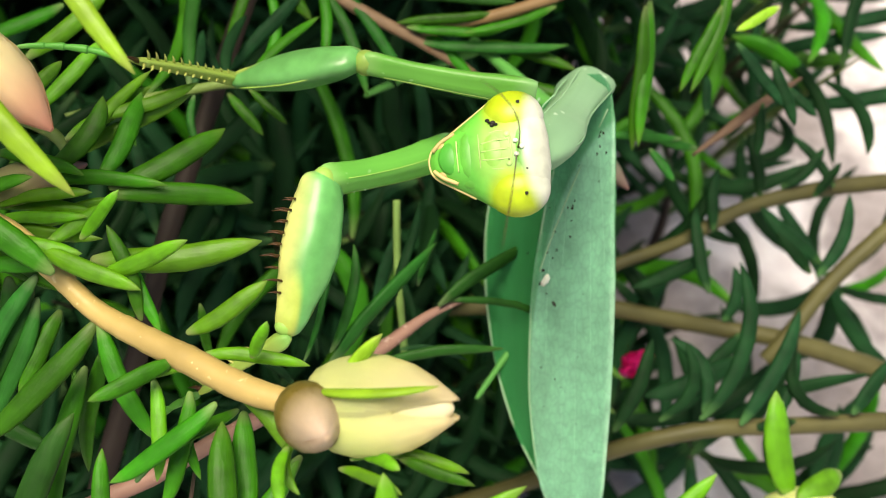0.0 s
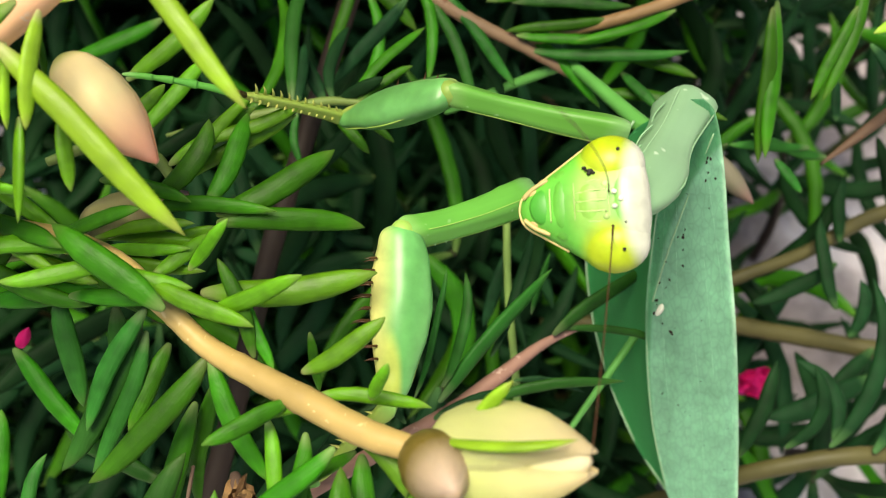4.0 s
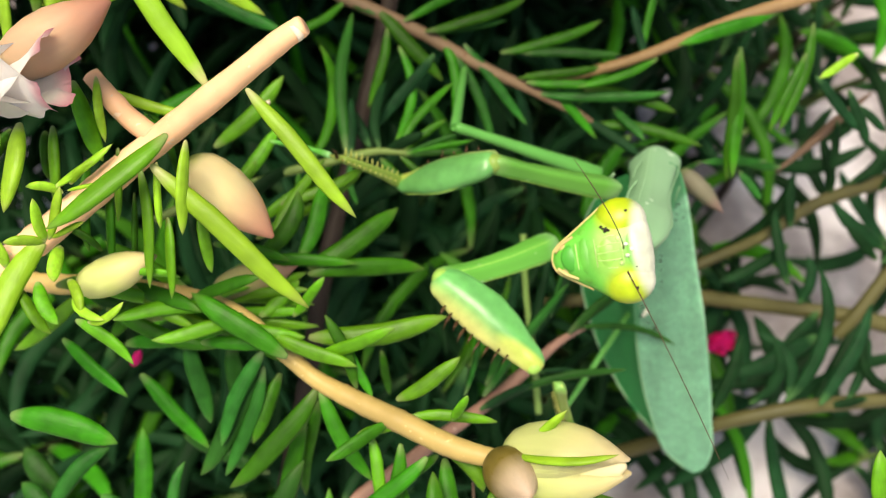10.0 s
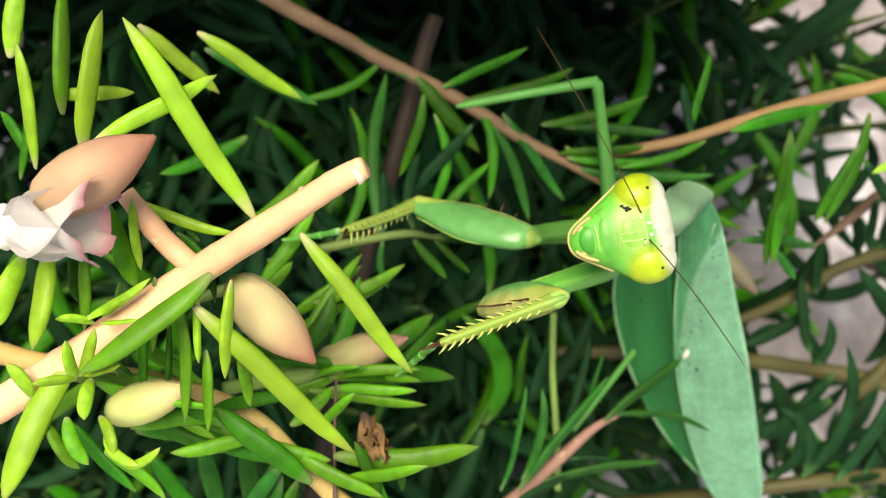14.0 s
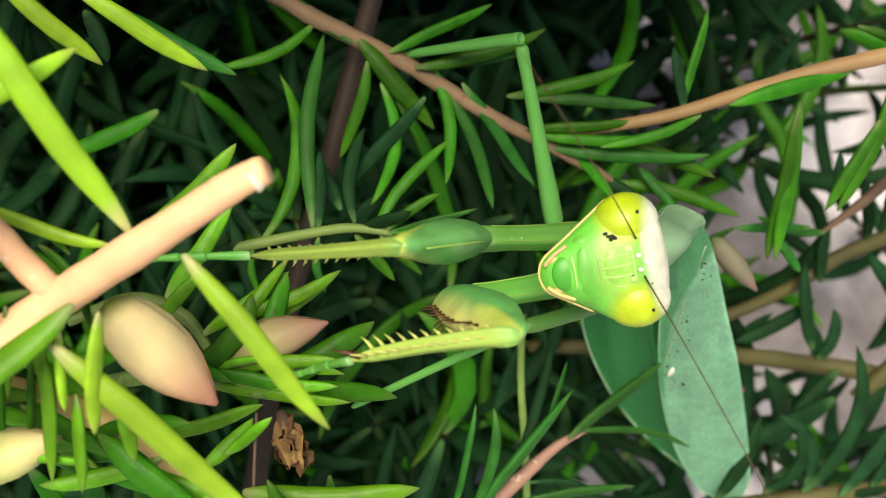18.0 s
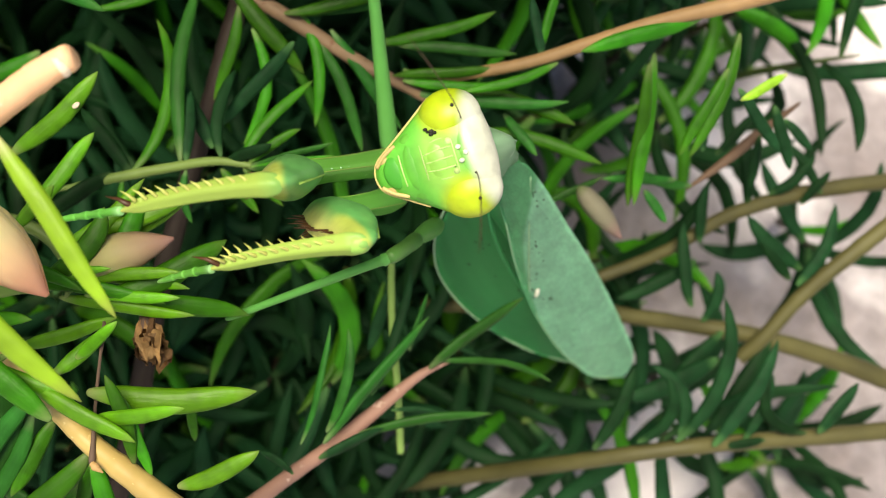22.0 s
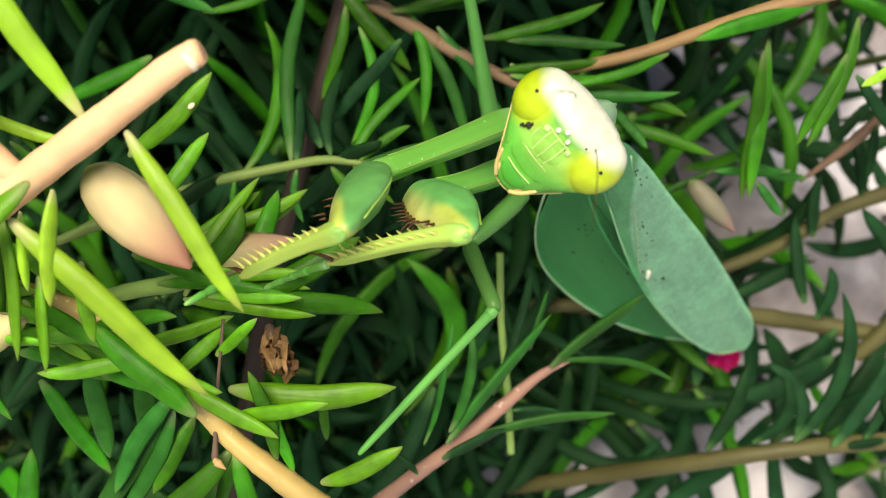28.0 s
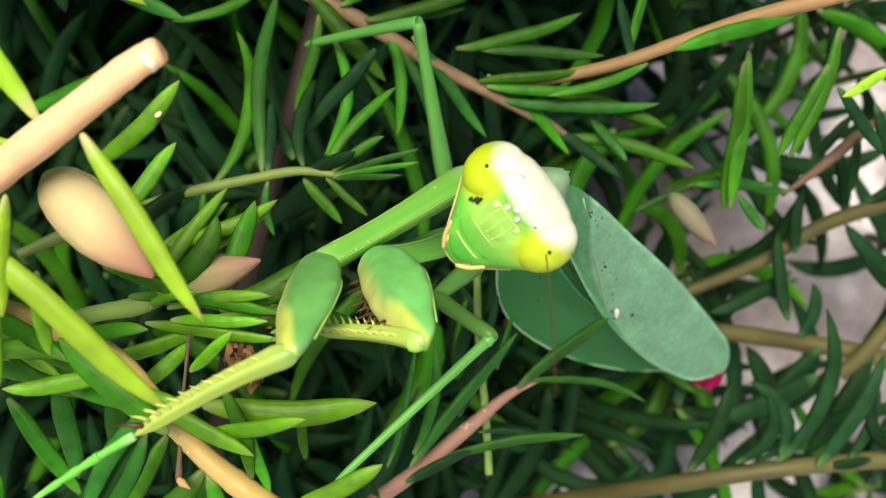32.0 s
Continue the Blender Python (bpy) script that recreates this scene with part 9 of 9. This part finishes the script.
    walk(fs, [(0, sway(-0.3, 0.1, 0, 0)), (0.5, sway(-0.3, 0.1, 0, 0)), (1, sway(-0.3, 0.1, 0, 0)), (1.5, sway(-0.3, 0.1, 0, 0)), (2, sway(-0.5, 0.1, 0, 0)), (2.5, sway(-0.4, 0.1, 0, 0)), (3, sway(-0.3, 0.2, 0, 0)), (3.5, sway(-0.3, 0.2, 0, 0)), (4, sway(-0.2, 0.2, 0, 0)), (4.5, sway(-0.2, 0.2, 0, 0)), (6.5, sway(-0.2, -0.5, 0, 0)), (7, sway(0.3, -0.5, 0, 0)), (7.5, sway(0.4, -0.6, 0, 0)), (8, sway(0.2, -0.4, 0, 0)), (8.5, sway(-0.0, -0.3, 0, 0)), (9, sway(-0.1, -0.4, 0, 0)), (9.5, sway(-0.1, -0.1, 0, 0)), (10, sway(0.0, 0.0, 0, 0)), (10.5, sway(0.2, 0.1, 0, 0)), (11, sway(0.1, -0.1, 0, 0)), (12.5, sway(-0.5, 0.5, 0, -3)), (13, sway(-0.8, 0.2, 0, -3)), (13.5, sway(-0.8, 0.1, 0, -3)), (14, sway(-0.9, 0.1, 0, -3)), (14.5, sway(-0.9, 0.1, 0, -3)), (18.5, sway(-1.6, 1.0, 0, -6)), (19, sway(-1.8, 1.0, 0, -6)), (19.5, sway(-2.0, 1.0, 0, -6)), (20, sway(-2.0, 1.0, 0, -6)), (20.5, sway(-1.9, 0.9, 0, -6)), (21, sway(-1.7, 0.8, 0, -6)), (21.5, sway(-1.6, 0.8, 0, -6)), (22, sway(-1.4, 1.0, 0, -6)), (22.5, sway(-1.2, 1.1, 0, -6)), (23, sway(-0.7, 1.1, 0, -6)), (23.5, sway(-0.0, 1.1, 0, -6)), (24, sway(-0.1, 1.2, 0, -6)), (24.5, sway(-0.2, 1.1, 0, -6)), (25, sway(-0.0, 1.1, 0, -6)), (25.5, sway(0.6, 1.2, 0, -6)), (27.5, sway(0.1, 1.0, 0, -6)), (28, sway(-0.2, 1.0, 0, -6)), (28.5, sway(-0.1, 0.9, 0, -6)), (29, sway(-0.0, 0.9, 0, -6)), (29.5, sway(-0.1, 0.9, 0, -6)), (30, sway(-0.0, 0.9, 0, -6)), (30.5, sway(-0.0, 1.0, 0, -6)), (31, sway(-0.1, 1.0, 0, -6)), (31.5, sway(0.1, 1.0, 0, -6)), (32, sway(0.3, 1.0, 0, -6))])
    walk(nb, [(0, sway(0, -0.15, 0)), (10, sway(-0.05, -0.15, 0)), (14.5, sway(-0.1, -0.1, 0)), (17, sway(-0.3, -0.1, 0)), (21, sway(-0.4, -0.1, 0)), (25, sway(-0.35, -0.1, 0)), (32, sway(-0.45, -0.1, 0))])
    walk(ns, [(0, sway(0, -0.15, 0)), (10, sway(-0.05, -0.15, 0)), (14.5, sway(-0.1, -0.1, 0)), (17, sway(-0.3, -0.1, 0)), (21, sway(-0.4, -0.1, 0)), (25, sway(-0.35, -0.1, 0)), (32, sway(-0.45, -0.1, 0))])
    walk(fk, [(0, sway(-0.3, 0.0, 0)), (0.5, sway(-0.2, -0.0, 0)), (1, sway(-0.2, -0.2, 0)), (1.5, sway(-0.2, -0.3, 0)), (2, sway(-0.2, -0.2, 0)), (2.5, sway(-0.2, -0.3, 0)), (3, sway(-0.2, -0.3, 0)), (3.5, sway(-0.2, -0.3, 0)), (4, sway(-0.3, -0.3, 0)), (4.5, sway(-0.4, -0.1, 0)), (6.5, sway(-0.2, -0.1, 0)), (7, sway(-0.4, -0.1, 0)), (7.5, sway(-0.3, 0.0, 0)), (8, sway(-0.1, -0.1, 0)), (8.5, sway(-0.1, -0.3, 0)), (9, sway(-0.0, -0.2, 0)), (9.5, sway(-0.0, -0.3, 0)), (10, sway(-0.1, -0.5, 0)), (10.5, sway(-0.1, -0.6, 0)), (11, sway(-0.2, -0.7, 0)), (11.5, sway(-0.3, -0.6, 0)), (12, sway(0.1, -0.5, 0)), (12.5, sway(0.1, -0.5, 0)), (13, sway(0.1, -0.7, 0)), (13.5, sway(0.4, -0.7, 0)), (14, sway(0.6, -0.6, 0)), (14.5, sway(0.4, -0.7, 0)), (16.5, sway(-0.2, -0.6, 0)), (17, sway(-0.1, -0.6, 0)), (17.5, sway(-0.2, -0.6, 0)), (18, sway(-0.3, -0.5, 0)), (18.5, sway(-0.3, -0.3, 0)), (19, sway(-0.1, -0.4, 0)), (19.5, sway(-0.1, -0.5, 0)), (20, sway(-0.2, -0.5, 0)), (20.5, sway(-0.1, -0.4, 0)), (21, sway(-0.2, -0.4, 0)), (21.5, sway(-0.4, -0.3, 0)), (22, sway(-0.6, -0.0, 0)), (22.5, sway(-0.3, -0.3, 0)), (23, sway(-0.2, -0.2, 0)), (23.5, sway(-0.1, -0.0, 0)), (24, sway(-0.0, 0.1, 0)), (24.5, sway(0.1, 0.1, 0)), (25, sway(0.0, 0.0, 0)), (25.5, sway(-0.1, -0.0, 0)), (27.5, sway(-0.1, -0.2, 0)), (28, sway(0.1, -0.1, 0)), (28.5, sway(-0.2, -0.0, 0)), (29, sway(-0.6, 0.2, 0)), (29.5, sway(-0.5, 0.2, 0)), (30, sway(-0.4, 0.0, 0)), (30.5, sway(-0.2, 0.2, 0)), (31, sway(-0.2, 0.4, 0)), (31.5, sway(-0.7, 0.1, 0)), (32, sway(-0.7, -0.3, 0))])
    walk(bt, [(0, sway(-6.9, -0.8, 0)), (4, sway(-7.1, -0.9, 0)), (7, sway(-6.9, -0.6, 0)), (9, sway(-5.8, -1.5, 0)), (11, sway(-5.6, -2.4, 0)), (12, sway(-3.0, -1.2, 0)), (13, sway(-0.3, -0.1, 0)),
              (14.5, sway(-0.4, 0.1, 0)), (17, sway(-1.2, 2.3, 0)), (20, sway(-1.4, 2.0, 0)), (21, sway(-2.2, 1.2, 0)), (22, sway(-1.5, 2.3, 0)), (24, sway(-1.4, 2.2, 0)), (25, sway(-2.4, 2.0, 0)),
              (28, sway(-1.2, 2.1, 0)), (30, sway(-1.3, 2.1, 0)), (32, sway(-1.4, 1.5, 0))])
    walk(side_bud, [(t, Matrix.Translation(Vector((u, v, 0)) * MM) @ side_bud.matrix_basis) for t, u, v in ((0, 0.1, -0.3), (9, 0, -0.1), (11, 0, 0.3), (21.5, 0, 0.4), (25, 0.4, 0.9), (27.5, 1.0, 1.7), (32, 1.1, 1.8))])
    walk(side_leaf, [(t, Matrix.Translation(side_leaf.matrix_basis.translation) @ Matrix.Rotation(radians(a), 4, "Z") @ Matrix.Translation(-side_leaf.matrix_basis.translation) @ side_leaf.matrix_basis)
                     for t, a in ((0, 0), (17, -1), (21, -1.5), (22, -7), (23, -10), (25, -9), (28, -7.5), (30, -8), (32, -7.5))])


motions()
